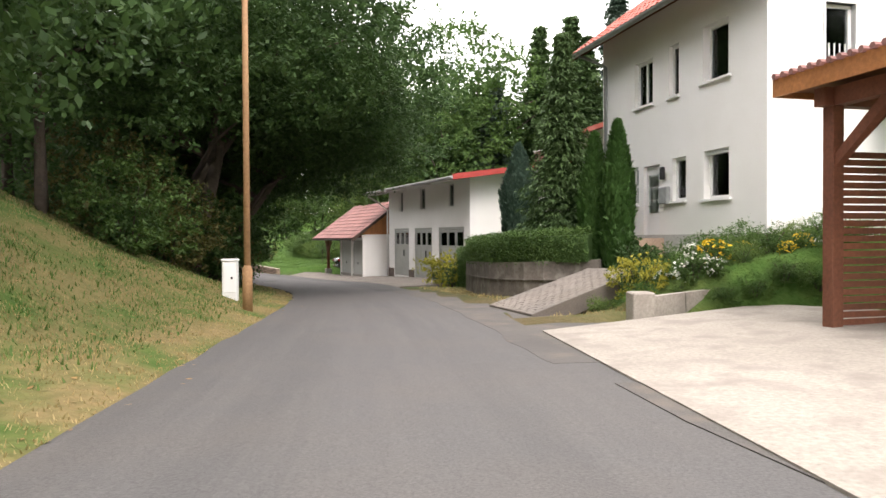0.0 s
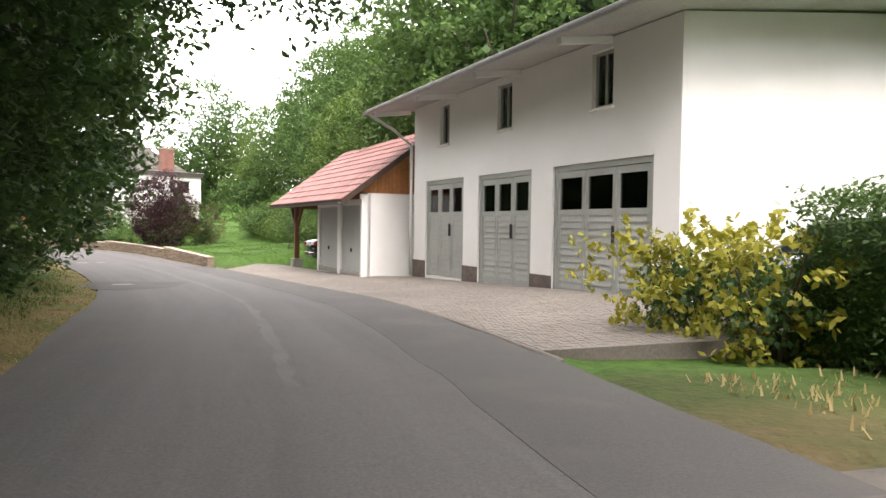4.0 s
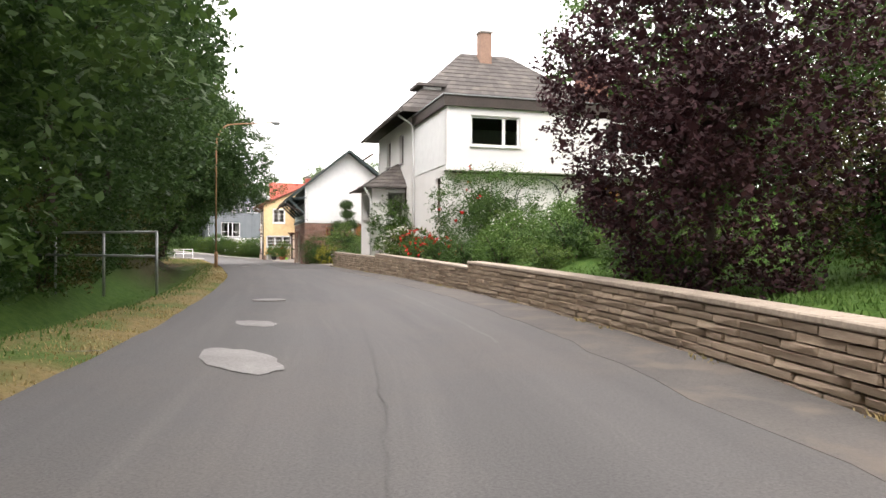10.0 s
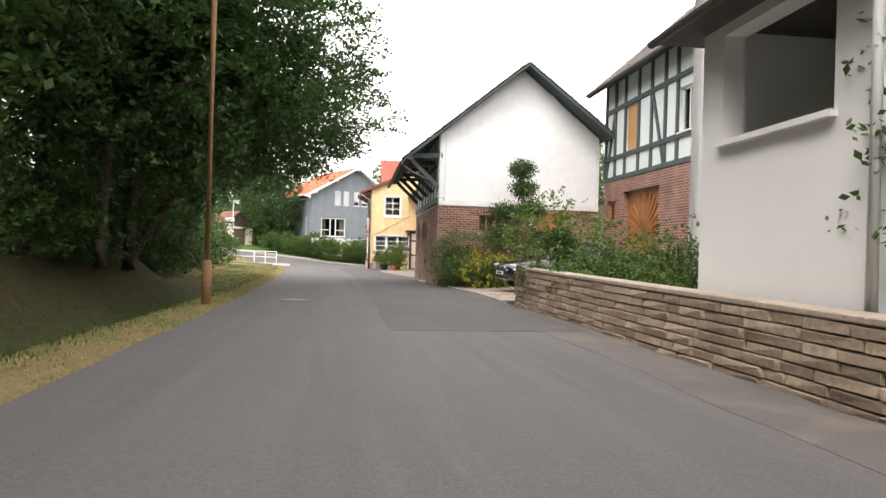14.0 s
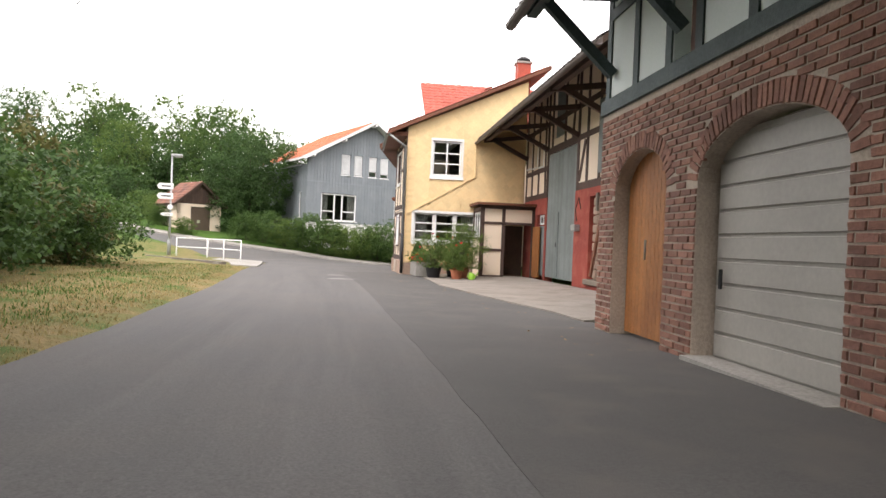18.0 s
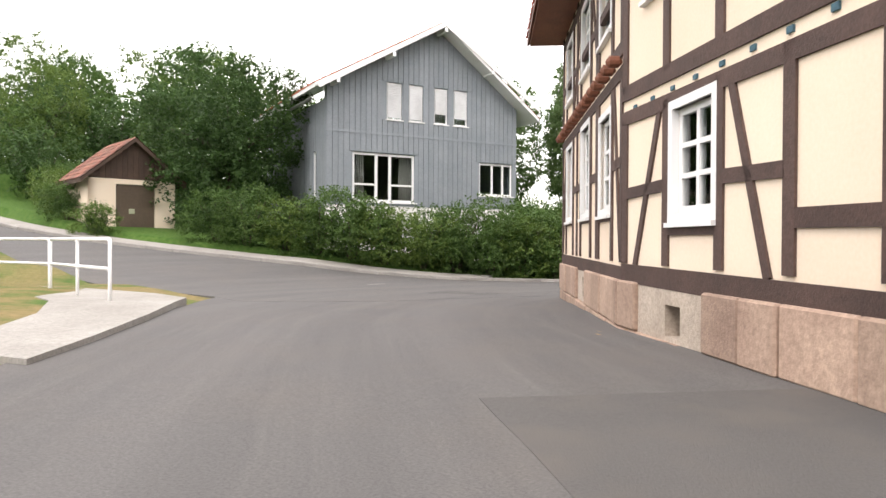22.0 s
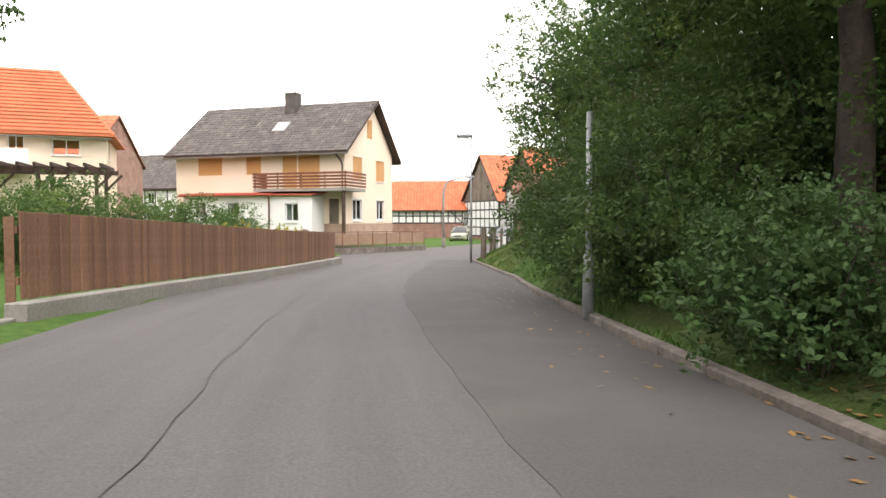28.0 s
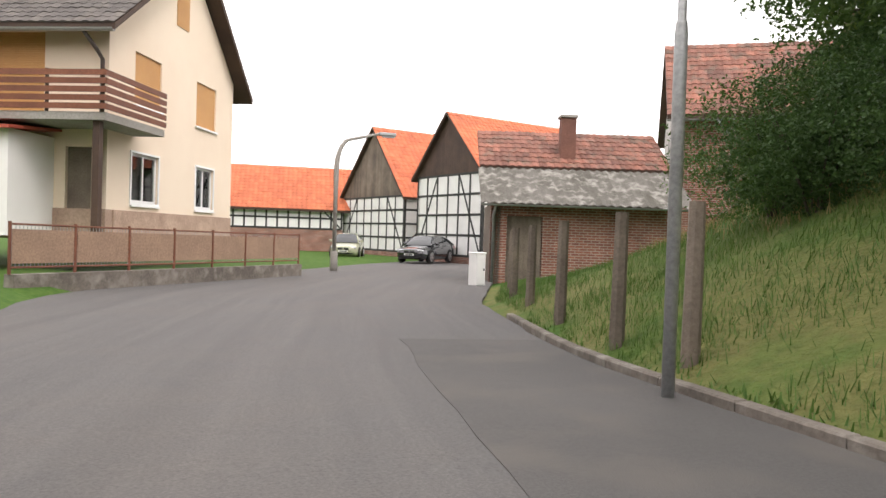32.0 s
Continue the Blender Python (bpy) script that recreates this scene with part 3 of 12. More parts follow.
# cross sections beside the road: for a station, heights over the road at growing offsets
LEFT = {
    -5: ((1.8, 0), (3.0, .2), (6, 2.3), (10, 5), (20, 9), (90, 16)),
    1: ((1.7, 0), (2.9, .22), (6, 2.4), (10, 5.2), (20, 9), (90, 16)),
    3: ((1.6, 0), (2.6, .2), (5.5, 1.6), (9, 3.4), (20, 6), (90, 12)),
    5: ((1.9, 0), (3.2, .1), (6, .5), (10, 1), (20, 2), (90, 6)),
    8: ((2.3, 0), (4, .08), (7, .1), (12, -.2), (20, 0), (90, 3)),
    10.5: ((2.2, 0), (3.6, .05), (5, .0), (7, -.9), (12, -.4), (90, 3)),
    12: ((2.1, 0), (3.0, .05), (4.4, -.8), (5.6, -.95), (8.5, .7), (90, 4)),
    16: ((2.1, 0), (2.9, .05), (4.0, -.7), (4.6, -.7), (6.6, 1.0), (90, 5)),
    18: ((2.4, 0), (3.2, .04), (4.3, -.5), (4.9, -.45), (7.0, 1.1), (90, 5)),
    20: ((2.75, 0), (4, .06), (7, .2), (10, .45), (14, .9), (90, 5)),
    23: ((2.7, 0), (4, .05), (7, .1), (10, .1), (14, .2), (90, 6)),
    26: ((5.2, 0), (6, .08), (8, .15), (12, .3), (30, .6), (90, 6)),
    28: ((3.6, 0), (5, .1), (8, .2), (12, .3), (30, .5), (90, 4)),
    33: ((4.2, 0), (5, .1), (8, .15), (12, .2), (30, .5), (90, 4)),
    43: ((4.0, 0), (5, .1), (8, .1), (12, .1), (30, .2), (90, 1)),
}
RIGHT = {
    -5: ((2.2, 0), (3.6, .12), (5.5, .5), (7, 1.1), (16, 1.6), (90, 26)),
    1: ((2.4, 0), (4.0, .15), (5.6, .7), (7, 1.15), (16, 1.6), (90, 26)),
    2.6: ((2.4, 0), (5.0, .1), (6.2, .95), (8, 1.2), (16, 1.8), (90, 26)),
    3.8: ((2.4, 0), (5.2, .1), (6.0, .8), (9, 1.0), (18, 2.5), (90, 26)),
    4.5: ((2.4, 0), (5.6, .08), (6.2, .8), (9, 1.0), (18, 2.5), (90, 26)),
    4.95: ((2.4, 0), (6, .05), (9, .08), (13, .2), (20, 2.5), (90, 26)),
    5.6: ((2.6, 0), (5, .06), (8, .12), (12, .2), (20, 3), (90, 28)),
    8.2: ((2.8, 0), (5, .1), (8, .2), (12, .35), (18, 2.8), (90, 30)),
    9.2: ((3.0, -.1), (3.95, -.1), (4.15, .35), (7, .55), (11, .8), (18, 3.8), (90, 32)),
    11: ((3.1, -.1), (4.0, -.1), (4.2, .38), (7, .6), (10, 1.0), (18, 4.5), (90, 32)),
    12.5: ((3.3, -.1), (4.2, -.1), (4.4, .45), (7, 1.0), (10, 1.6), (20, 3), (90, 26)),
    15: ((3.5, -.1), (4.5, -.1), (4.7, .45), (6, .8), (9, 1.2), (20, 1.8), (90, 20)),
    16.9: ((4.0, 0), (4.3, 0), (4.6, .05), (8, .3), (12, .5), (24, 1), (90, 16)),
    19: ((4.3, 0), (5, .05), (8, .12), (12, .2), (24, .6), (90, 12)),
    24: ((5.5, 0), (6, .02), (8, .05), (12, .1), (24, .3), (90, 8)),
    27: ((1.9, -.05), (2.15, -.05), (2.4, .1), (5, .25), (9, .6), (20, 1.5), (90, 8)),
    29: ((2.5, -.05), (2.75, -.05), (2.95, .12), (5, .7), (8, 2.6), (14, 6.0), (90, 11)),
    31: ((3.5, -.05), (3.72, -.05), (3.9, .14), (6, 1.6), (9, 4.0), (15, 8.0), (90, 12)),
    33: ((2.5, -.05), (2.75, -.05), (2.95, .12), (5, 1.2), (8, 3.3), (14, 7.0), (90, 11)),
    34.4: ((3.0, -.05), (3.3, -.02), (3.6, .15), (5, .5), (8, 1.2), (14, 2.5), (90, 6)),
    37: ((3.6, 0), (5, .05), (8, .05), (12, .1), (24, .3), (90, 3)),
    43: ((4.0, 0), (5, .05), (8, .05), (12, .1), (24, .3), (90, 3)),
}


def pad(table):
    n = max(len(v) for v in table.values())
    for k, v in table.items():
        v = list(v)
        while len(v) < n:
            v.insert(1, tuple(v[0][i] + (v[1][i] - v[0][i]) * 0.5 for i in range(2)))
        table[k] = tuple(v)


pad(RIGHT)


def profile(table, t, d):
    ks = sorted(table)
    out = np.zeros(len(t))
    i = np.clip(np.searchsorted(ks, t) - 1, 0, len(ks) - 2)
    for k in range(len(ks) - 1):
        m = i == k
        if not m.any():
            continue
        a, b = np.array(table[ks[k]], float), np.array(table[ks[k + 1]], float)
        w = np.clip((t[m] - ks[k]) / (ks[k + 1] - ks[k]), 0, 1)[:, None]
        xs, hs = a[:, 0] * (1 - w) + b[:, 0] * w, a[:, 1] * (1 - w) + b[:, 1] * w
        dm, h = d[m], np.zeros(m.sum())
        for j in range(xs.shape[1] - 1):
            f = np.clip((dm - xs[:, j]) / (xs[:, j + 1] - xs[:, j]), 0, 1)
            h = np.where(dm > xs[:, j], hs[:, j] + (hs[:, j + 1] - hs[:, j]) * f, h)
        out[m] = h
    return out


def heights(p, bare=False):
    t, d, z = stations(p)
    z = z + rise(p[:, 0], p[:, 1])
    if bare:
        return z
    le, re = np.interp(t, EDGE_T, EDGE_L), np.interp(t, EDGE_T, EDGE_R)
    h = np.where(d < 0, profile(LEFT, t, -d), profile(RIGHT, t, d))
    side = np.where(d < 0, -d - le, d - re)
    h = np.where(side < 0.02, -0.10, h)
    bumps = np.array([noise.noise(Vector((x * 0.35, y * 0.35, 0))) for x, y in p]) if len(p) < 200000 else 0
    return z + h + bumps * 0.07 * np.clip(side - 0.6, 0, 2)


XS = np.concatenate([np.arange(-260, -104, 12), np.arange(-104, 16, 0.6), np.arange(16, 200, 9)])
YS = np.concatenate([np.arange(-140, -36, 10), np.arange(-36, 172, 0.6), np.arange(172, 340, 12)])
gx, gy = np.meshgrid(XS, YS, indexing="ij")
GP = np.stack([gx.ravel(), gy.ravel()], 1)
GZ = heights(GP).reshape(gx.shape)
_tt, _dd, _ = stations(GP)
FREE = ((np.abs(_dd) > 10)).reshape(gx.shape)
for _ in range(6):
    b = GZ.copy()
    b[1:-1, 1:-1] = (GZ[:-2, 1:-1] + GZ[2:, 1:-1] + GZ[1:-1, :-2] + GZ[1:-1, 2:] + GZ[1:-1, 1:-1] * 2) / 6
    GZ = np.where(FREE, b, GZ)
# level ground under the side street
SIDE_N = [(-77.2, 106.1), (-79.5, 104.3), (-81.0, 102.3), (-82.6, 100.2), (-84.2, 98.0), (-86.6, 96.0), (-89.2, 94.4), (-93, 93.4), (-98, 93.2), (-105, 94), (-125, 99)]
SIDE_S = [(-73.0, 97.5), (-73.6, 93.0), (-75.0, 90.9), (-77.5, 91.6), (-80.5, 91.2), (-84, 90.2), (-88.8, 90.3), (-93.4, 90.0), (-98, 89.7), (-105, 90.3), (-125, 95)]


def ground_z(x, y):
    i, j = int(np.clip(np.searchsorted(XS, x) - 1, 0, len(XS) - 2)), int(np.clip(np.searchsorted(YS, y) - 1, 0, len(YS) - 2))
    u, v = (x - XS[i]) / (XS[i + 1] - XS[i]), (y - YS[j]) / (YS[j + 1] - YS[j])
    u, v = min(max(u, 0), 1), min(max(v, 0), 1)
    return float((GZ[i, j] * (1 - u) + GZ[i + 1, j] * u) * (1 - v) + (GZ[i, j + 1] * (1 - u) + GZ[i + 1, j + 1] * u) * v)


def road_z(x, y):
    return float(heights(np.array([[x, y]], float), True)[0])


def resample(poly, n):
    p = np.array(poly, float)
    s = np.concatenate([[0], np.cumsum(np.linalg.norm(np.diff(p[:, :2], axis=0), axis=1))])
    q = np.linspace(0, s[-1], n)
    return np.stack([np.interp(q, s, p[:, k]) for k in range(p.shape[1])], 1)


def strip(name, left, right, n, m, lift, material, label, category="road", skirt=0.16, noise_edge=0.0):
    """A paved strip between two edge lines, laid on the road's height."""
    a, b = resample(left, n), resample(right, n)
    vs = []
    for i in range(n):
        for j in range(m + 1):
            w = j / m
            p = a[i] * (1 - w) + b[i] * w
            if noise_edge and j in (0, m):
                e = noise.noise(Vector((p[0] * 0.9, p[1] * 0.9, 3))) * noise_edge
                q = (b[i] - a[i]) / np.linalg.norm(b[i] - a[i])
                p = p + q * e
            vs.append(p)
    z = heights(np.array(vs)[:, :2], True) + lift
    st_t, st_d, _ = stations(np.array(vs)[:, :2])
    verts = [(p[0], p[1], h) for p, h in zip(vs, z)]
    faces = []
    for i in range(n - 1):
        for j in range(m):
            k = i * (m + 1) + j
            faces.append((k, k + m + 1, k + m + 2, k + 1))
    base = len(verts)
    rim = [i * (m + 1) for i in range(n)] + [(n - 1) * (m + 1) + j for j in range(1, m + 1)] + [i * (m + 1) + m for i in range(n - 2, -1, -1)] + [j for j in range(m - 1, 0, -1)]
    verts += [(verts[k][0], verts[k][1], verts[k][2] - skirt) for k in rim]
    r = len(rim)
    for i in range(r):
        faces.append((rim[i], base + i, base + (i + 1) % r, rim[(i + 1) % r]))
    ob = raw_mesh(name, verts, faces, material)
    bm = bmesh.new()
    bm.from_mesh(ob.data)
    bmesh.ops.recalc_face_normals(bm, faces=bm.faces[:])
    bm.to_mesh(ob.data)
    bm.free()
    for nm, val in (("across", st_d), ("along", st_t * 5.7)):
        at_ = ob.data.attributes.new(nm, "FLOAT", "POINT")
        at_.data.foreach_set("value", np.concatenate([val, val[rim]]).astype(np.float32))
    return tagged(ob, label, category, kind="structure")


def edge_line(t0, t1, side, extra=0.0, step=0.25, table=None):
    ts = np.arange(t0, t1 + 1e-6, step)
    i = np.clip(np.round((ts + 5) / 0.05).astype(int), 0, len(_t) - 1)
    e = -np.interp(ts, EDGE_T, EDGE_L) if side == "L" else np.interp(ts, EDGE_T, EDGE_R)
    e = e + (extra if side == "R" else -extra)
    return np.stack([AX[i, 0] + TAN[i, 1] * e, AX[i, 1] - TAN[i, 0] * e], 1)


def offset_line(t0, t1, d0, d1, step=0.25):
    ts = np.arange(t0, t1 + 1e-6, step)
    i = np.clip(np.round((ts + 5) / 0.05).astype(int), 0, len(_t) - 1)
    e = np.interp(ts, [t0, t1], [d0, d1])
    return np.stack([AX[i, 0] + TAN[i, 1] * e, AX[i, 1] - TAN[i, 0] * e], 1)


# ground sheet, green with dry patches, darker leaf mould under the trees
gm = bpy.data.materials.new("ground_turf")
gm.use_nodes = True
gn, gl_ = gm.node_tree.nodes, gm.node_tree.links
gb = gn["Principled BSDF"]
gb.inputs["Roughness"].default_value = 0.95
gb.inputs["Specular IOR Level"].default_value = 0.15
gpos = gn.new("ShaderNodeNewGeometry")


def turf_noise(scale, lo, hi, detail=5):
    t = gn.new("ShaderNodeTexNoise")
    t.inputs["Scale"].default_value, t.inputs["Detail"].default_value = scale, detail
    gl_.new(gpos.outputs["Position"], t.inputs["Vector"])
    r = gn.new("ShaderNodeMapRange")
    r.inputs["From Min"].default_value, r.inputs["From Max"].default_value = lo, hi
    gl_.new(t.outputs["Fac"], r.inputs["Value"])
    return r.outputs[0]


def turf_mix(fac, a, b):
    x = gn.new("ShaderNodeMix")
    x.data_type = "RGBA"
    gl_.new(fac, x.inputs["Factor"])
    for k, s in (("A", a), ("B", b)):
        if isinstance(s, tuple):
            x.inputs[k].default_value = (*s, 1)
        else:
            gl_.new(s, x.inputs[k])
    return x.outputs["Result"]


green = turf_mix(turf_noise(6, 0.35, 0.65), (0.045, 0.1, 0.018), (0.08, 0.14, 0.03))
attr = gn.new("ShaderNodeAttribute")
attr.attribute_name = "dryness"
dry = turf_mix(turf_noise(9, 0.3, 0.7), (0.26, 0.19, 0.09), (0.17, 0.14, 0.06))
dry_fac = gn.new("ShaderNodeMath")
dry_fac.operation = "MULTIPLY"
gl_.new(attr.outputs["Fac"], dry_fac.inputs[0])
gl_.new(turf_noise(0.9, 0.32, 0.55), dry_fac.inputs[1])
col = turf_mix(dry_fac.outputs[0], green, dry)
attr2 = gn.new("ShaderNodeAttribute")
attr2.attribute_name = "mould"
mould = turf_mix(turf_noise(5, 0.35, 0.65), (0.075, 0.055, 0.035), (0.045, 0.04, 0.02))
m_fac = gn.new("ShaderNodeMath")
m_fac.operation = "MULTIPLY"
gl_.new(attr2.outputs["Fac"], m_fac.inputs[0])
gl_.new(turf_noise(1.3, 0.02, 0.4), m_fac.inputs[1])
col = turf_mix(m_fac.outputs[0], col, mould)
gl_.new(col, gb.inputs["Base Color"])
gbump = gn.new("ShaderNodeBump")
gbump.inputs["Strength"].default_value, gbump.inputs["Distance"].default_value = 0.9, 0.05
gt = gn.new("ShaderNodeTexNoise")
gt.inputs["Scale"].default_value, gt.inputs["Detail"].default_value = 16, 6
gl_.new(gpos.outputs["Position"], gt.inputs["Vector"])
gl_.new(gt.outputs["Fac"], gbump.inputs["Height"])
gl_.new(gbump.outputs[0], gb.inputs["Normal"])

NX, NY = gx.shape
_sd = heights(GP, True).reshape(gx.shape)


def inside_poly(px, py, poly):
    c = np.zeros(px.shape, bool)
    for (x0, y0), (x1, y1) in zip(poly, poly[1:] + poly[:1]):
        k = ((y0 > py) != (y1 > py)) & (px < (x1 - x0) * (py - y0) / (y1 - y0 + 1e-12) + x0)
        c ^= k
    return c


SIDE_POLY = SIDE_N + SIDE_S[::-1]
_in = inside_poly(gx, gy, [tuple(p) for p in SIDE_POLY])
GZ = np.where(_in, np.minimum(GZ, _sd - 0.12), GZ)
PAVED = [
    [tuple(p) for p in SIDE_N[:9]] + [(p[0] - 0.5, p[1] + 1.1) for p in SIDE_N[8::-1]],
    [(1.6, 3.6), (5.3, 3.2), (5.2, 9.6), (0.9, 19.6), (0.2, 20.6), (-5.3, 30.4), (-7.4, 28.4), (-7.2, 24.5), (-3.0, 14)],
    [(4.6, -31), (13.6, -31), (13.2, -18.5), (9.0, -13.2), (6.5, -13.6), (4.5, -14.8)],
    [(4.3, -10.0), (4.8, -13.2), (7.3, -11.8), (6.8, -9.0)],
    [(-38.9, 64.3), (-44.5, 70.6), (-41.0, 75.2), (-33.6, 68.4)],
    [(-66.3, 90.3), (-62.9, 86.9), (-59.6, 83.5), (-53.3, 78.7), (-51.8, 77.4), (-51.0, 79.4), (-52.6, 83.0), (-60.4, 90.8), (-64.6, 91.2)],
]
for _p in PAVED:
    _in = inside_poly(gx, gy, _p)
    GZ = np.where(_in, np.minimum(GZ, _sd - 0.1), GZ)
verts = np.stack([gx.ravel(), gy.ravel(), GZ.ravel()], 1)
idx = np.arange(NX * NY).reshape(NX, NY)
faces = np.stack([idx[:-1, :-1].ravel(), idx[1:, :-1].ravel(), idx[1:, 1:].ravel(), idx[:-1, 1:].ravel()], 1)
gme = bpy.data.meshes.new("ground")
gme.vertices.add(len(verts))
gme.vertices.foreach_set("co", verts.astype(np.float32).ravel())
gme.loops.add(len(faces) * 4)
gme.loops.foreach_set("vertex_index", faces.astype(np.int32).ravel())
gme.polygons.add(len(faces))
gme.polygons.foreach_set("loop_start", np.arange(0, len(faces) * 4, 4, dtype=np.int32))
gme.polygons.foreach_set("use_smooth", np.ones(len(faces), bool))
gme.update(calc_edges=True)
gme.materials.append(gm)
side_d = np.where(_dd < 0, -_dd - np.interp(_tt, EDGE_T, EDGE_L), _dd - np.interp(_tt, EDGE_T, EDGE_R))
left = _dd < 0
dryness = np.clip(1.25 - side_d / 1.6, 0, 1) * left * (_tt < 23)
dryness = np.maximum(dryness, np.clip(1.3 - side_d / 7, 0, 0.75) * left * (_tt < 4.2))
dryness = np.maximum(dryness, 0.95 * np.clip(1.3 - side_d / 10, 0, 1) * left * (_tt > 18.5) * (_tt < 25.2))
dryness = np.maximum(dryness, 0.9 * np.clip(1.2 - side_d / 3.0, 0, 1) * (~left) * (_tt < 4.6))
dryness = np.maximum(dryness, 0.5 * np.clip(1.2 - side_d / 6.0, 0, 1) * (~left) * (_tt > 31.3) * (_tt < 35))
mould = np.clip((side_d - 4.5) / 3, 0, 1) * left * (_tt < 18.5)
mould = np.maximum(mould, 0.6 * np.clip(1.3 - side_d / 2.4, 0, 1) * (~left) * (_tt < 4.8))
mould = np.maximum(mould, np.clip((side_d - 1.6) / 1.2, 0, 1) * left * np.clip((_tt - 14.2) / 1.6, 0, 1) * (_tt < 19.2) * 0.9)
mould = np.maximum(mould, np.clip((side_d - 14) / 8, 0, 1) * (~left) * (_tt < 16) * 0.6)
mould = np.maximum(mould, 1.0 * (~left) * (side_d < 0.75) * (_tt > 9) * (_tt < 17))
mould = np.maximum(mould, np.clip(side_d / 1.0, 0, 1) * (~left) * (_tt > 25.2) * (_tt < 30.4))
for nm, val in (("dryness", dryness), ("mould", mould)):
    a = gme.attributes.new(nm, "FLOAT", "POINT")
    a.data.foreach_set("value", np.clip(val, 0, 1).astype(np.float32).ravel())
ground = tagged(new("ground", gme), "grassy ground with dry straw verges and leaf mould", "ground", kind="structure")

road = strip("road", edge_line(-5, 43, "L"), edge_line(-5, 43, "R"), 420, 6, 0.0, asphalt, "worn grey village asphalt road with patches and cracks", noise_edge=0.07)
side_street = strip("side_street", SIDE_N, SIDE_S, 40, 5, 0.003, asphalt, "grey asphalt side street climbing past the hedge")

# ---------------------------------------------------------------- building kit
class House:
    """A house whose heights are given over the world's zero; x runs to the right along its front, y inwards."""

    def __init__(self, name, x, y, deg, base, label, category="house", group="", kind=""):
        self.base = base
        self.e = thing(name, facing(x, y, base, deg), label, category, group, kind)
        self.down = Matrix.Translation((0, 0, -base))

    def side(self, k, L, W):
        """Frames of the four walls: front, right, back, left."""
        return {"F": Matrix(), "R": pose(L, 0, 0, 0, 0, 90), "B": pose(L, W, 0, 0, 0, 180), "L": pose(0, W, 0, 0, 0, -90)}[k]

    def add(self, name, bm, material, label="", parent=None, smooth=False):
        bm.transform(self.down)
        return part(name, bm, material, parent or self.e, label, smooth)

    def wall(self, length, z0, z1, material, holes=(), m=None, th=0.3, y=0.0, x0=0.0, name="wall", label="", top=None, parent=None):
        """A wall with real openings; top adds a gable outline of (x, z) points over it."""
        m = m or Matrix()
        xs = sorted({x0, length, *[h[0] for h in holes], *[h[1] for h in holes]})
        xs = [x for x in xs if x0 <= x <= length]
        zs = sorted({z0, z1, *[h[2] for h in holes], *[h[3] for h in holes]})
        zs = [z for z in zs if z0 <= z <= z1]
        solid = {}
        for i, (a, b) in enumerate(zip(xs, xs[1:])):
            for j, (lo, hi) in enumerate(zip(zs, zs[1:])):
                cx, cz = (a + b) / 2, (lo + hi) / 2
                solid[i, j] = not any(h[0] < cx < h[1] and h[2] < cz < h[3] for h in holes)
        bm = bmesh.new()
        vd = {}

        def vert(i, j, k):
            if (i, j, k) not in vd:
                vd[i, j, k] = bm.verts.new(m @ Vector((xs[i], y + k * th, zs[j])))
            return vd[i, j, k]
        for (i, j), on in solid.items():
            if not on:
                continue
            bm.faces.new((vert(i, j, 0), vert(i + 1, j, 0), vert(i + 1, j + 1, 0), vert(i, j + 1, 0)))
            bm.faces.new((vert(i, j + 1, 1), vert(i + 1, j + 1, 1), vert(i + 1, j, 1), vert(i, j, 1)))
            for di, dj, e in ((-1, 0, ((0, 0), (0, 1))), (1, 0, ((1, 1), (1, 0))), (0, -1, ((1, 0), (0, 0))), (0, 1, ((0, 1), (1, 1)))):
                if not solid.get((i + di, j + dj), False):
                    (p, q), (r, s) = e
                    bm.faces.new((vert(i + p, j + q, 0), vert(i + r, j + s, 0), vert(i + r, j + s, 1), vert(i + p, j + q, 1)))
        bmesh.ops.recalc_face_normals(bm, faces=bm.faces[:])
        if top:
            prism(bm, top, y, y + th, m)
            bmesh.ops.remove_doubles(bm, verts=bm.verts[:], dist=0.0005)
        return self.add(name, bm, material, label, parent)

    def window(self, x0, x1, z0, z1, m=None, cols=2, rows=1, fw=0.07, mw=0.06, deep=0.1, frame=None, sill=True, sillmat=None, curtain_mat=None, surround=0, y=0.0, split=None, name="window", bar_w=0.025, sw=0.0):
        m = m or Matrix()
        frame = frame or paint_white
        cs = split or [i / cols for i in range(1, cols)]
        ed = [x0 + fw] + [x0 + c * (x1 - x0) for c in cs] + [x1 - fw]
        rs = [z0 + fw + (z1 - z0 - 2 * fw) * r / rows for r in range(rows + 1)]
        holes = []
        for i, (a, b) in enumerate(zip(ed, ed[1:])):
            a, b = a + (mw / 2 if i else 0), b - (mw / 2 if i < len(ed) - 2 else 0)
            for j, (c, d) in enumerate(zip(rs, rs[1:])):
                holes.append((a, b, c + (bar_w if j else 0), d - (bar_w if j < rows - 1 else 0)))
        w = self.wall(x1, z0, z1, frame, holes, m, th=0.06, y=y + deep, x0=x0, name=name)
        if surround:
            s = surround
            self.wall(x1 + s, z0 - s, z1 + s, frame, [(x0, x1, z0, z1)], m, th=deep + 0.028, y=y - 0.03, x0=x0 - s, name="surround", parent=w)
        for a, b in zip(ed, ed[1:]):
            bm = boxes((a, b, y + deep + 0.02, y + deep + 0.03, z0 + fw, z1 - fw), m=m)
            p = self.add("pane", bm, glass, parent=w)
            p.visible_shadow = False
        if sill:
            bm = boxes((x0 - 0.05 - sw, x1 + 0.05 + sw, y - 0.07, y + deep, z0 - 0.05 - surround, z0 - surround - 0.003), m=m)
            self.add("sill", bm, sillmat or frame, parent=w)
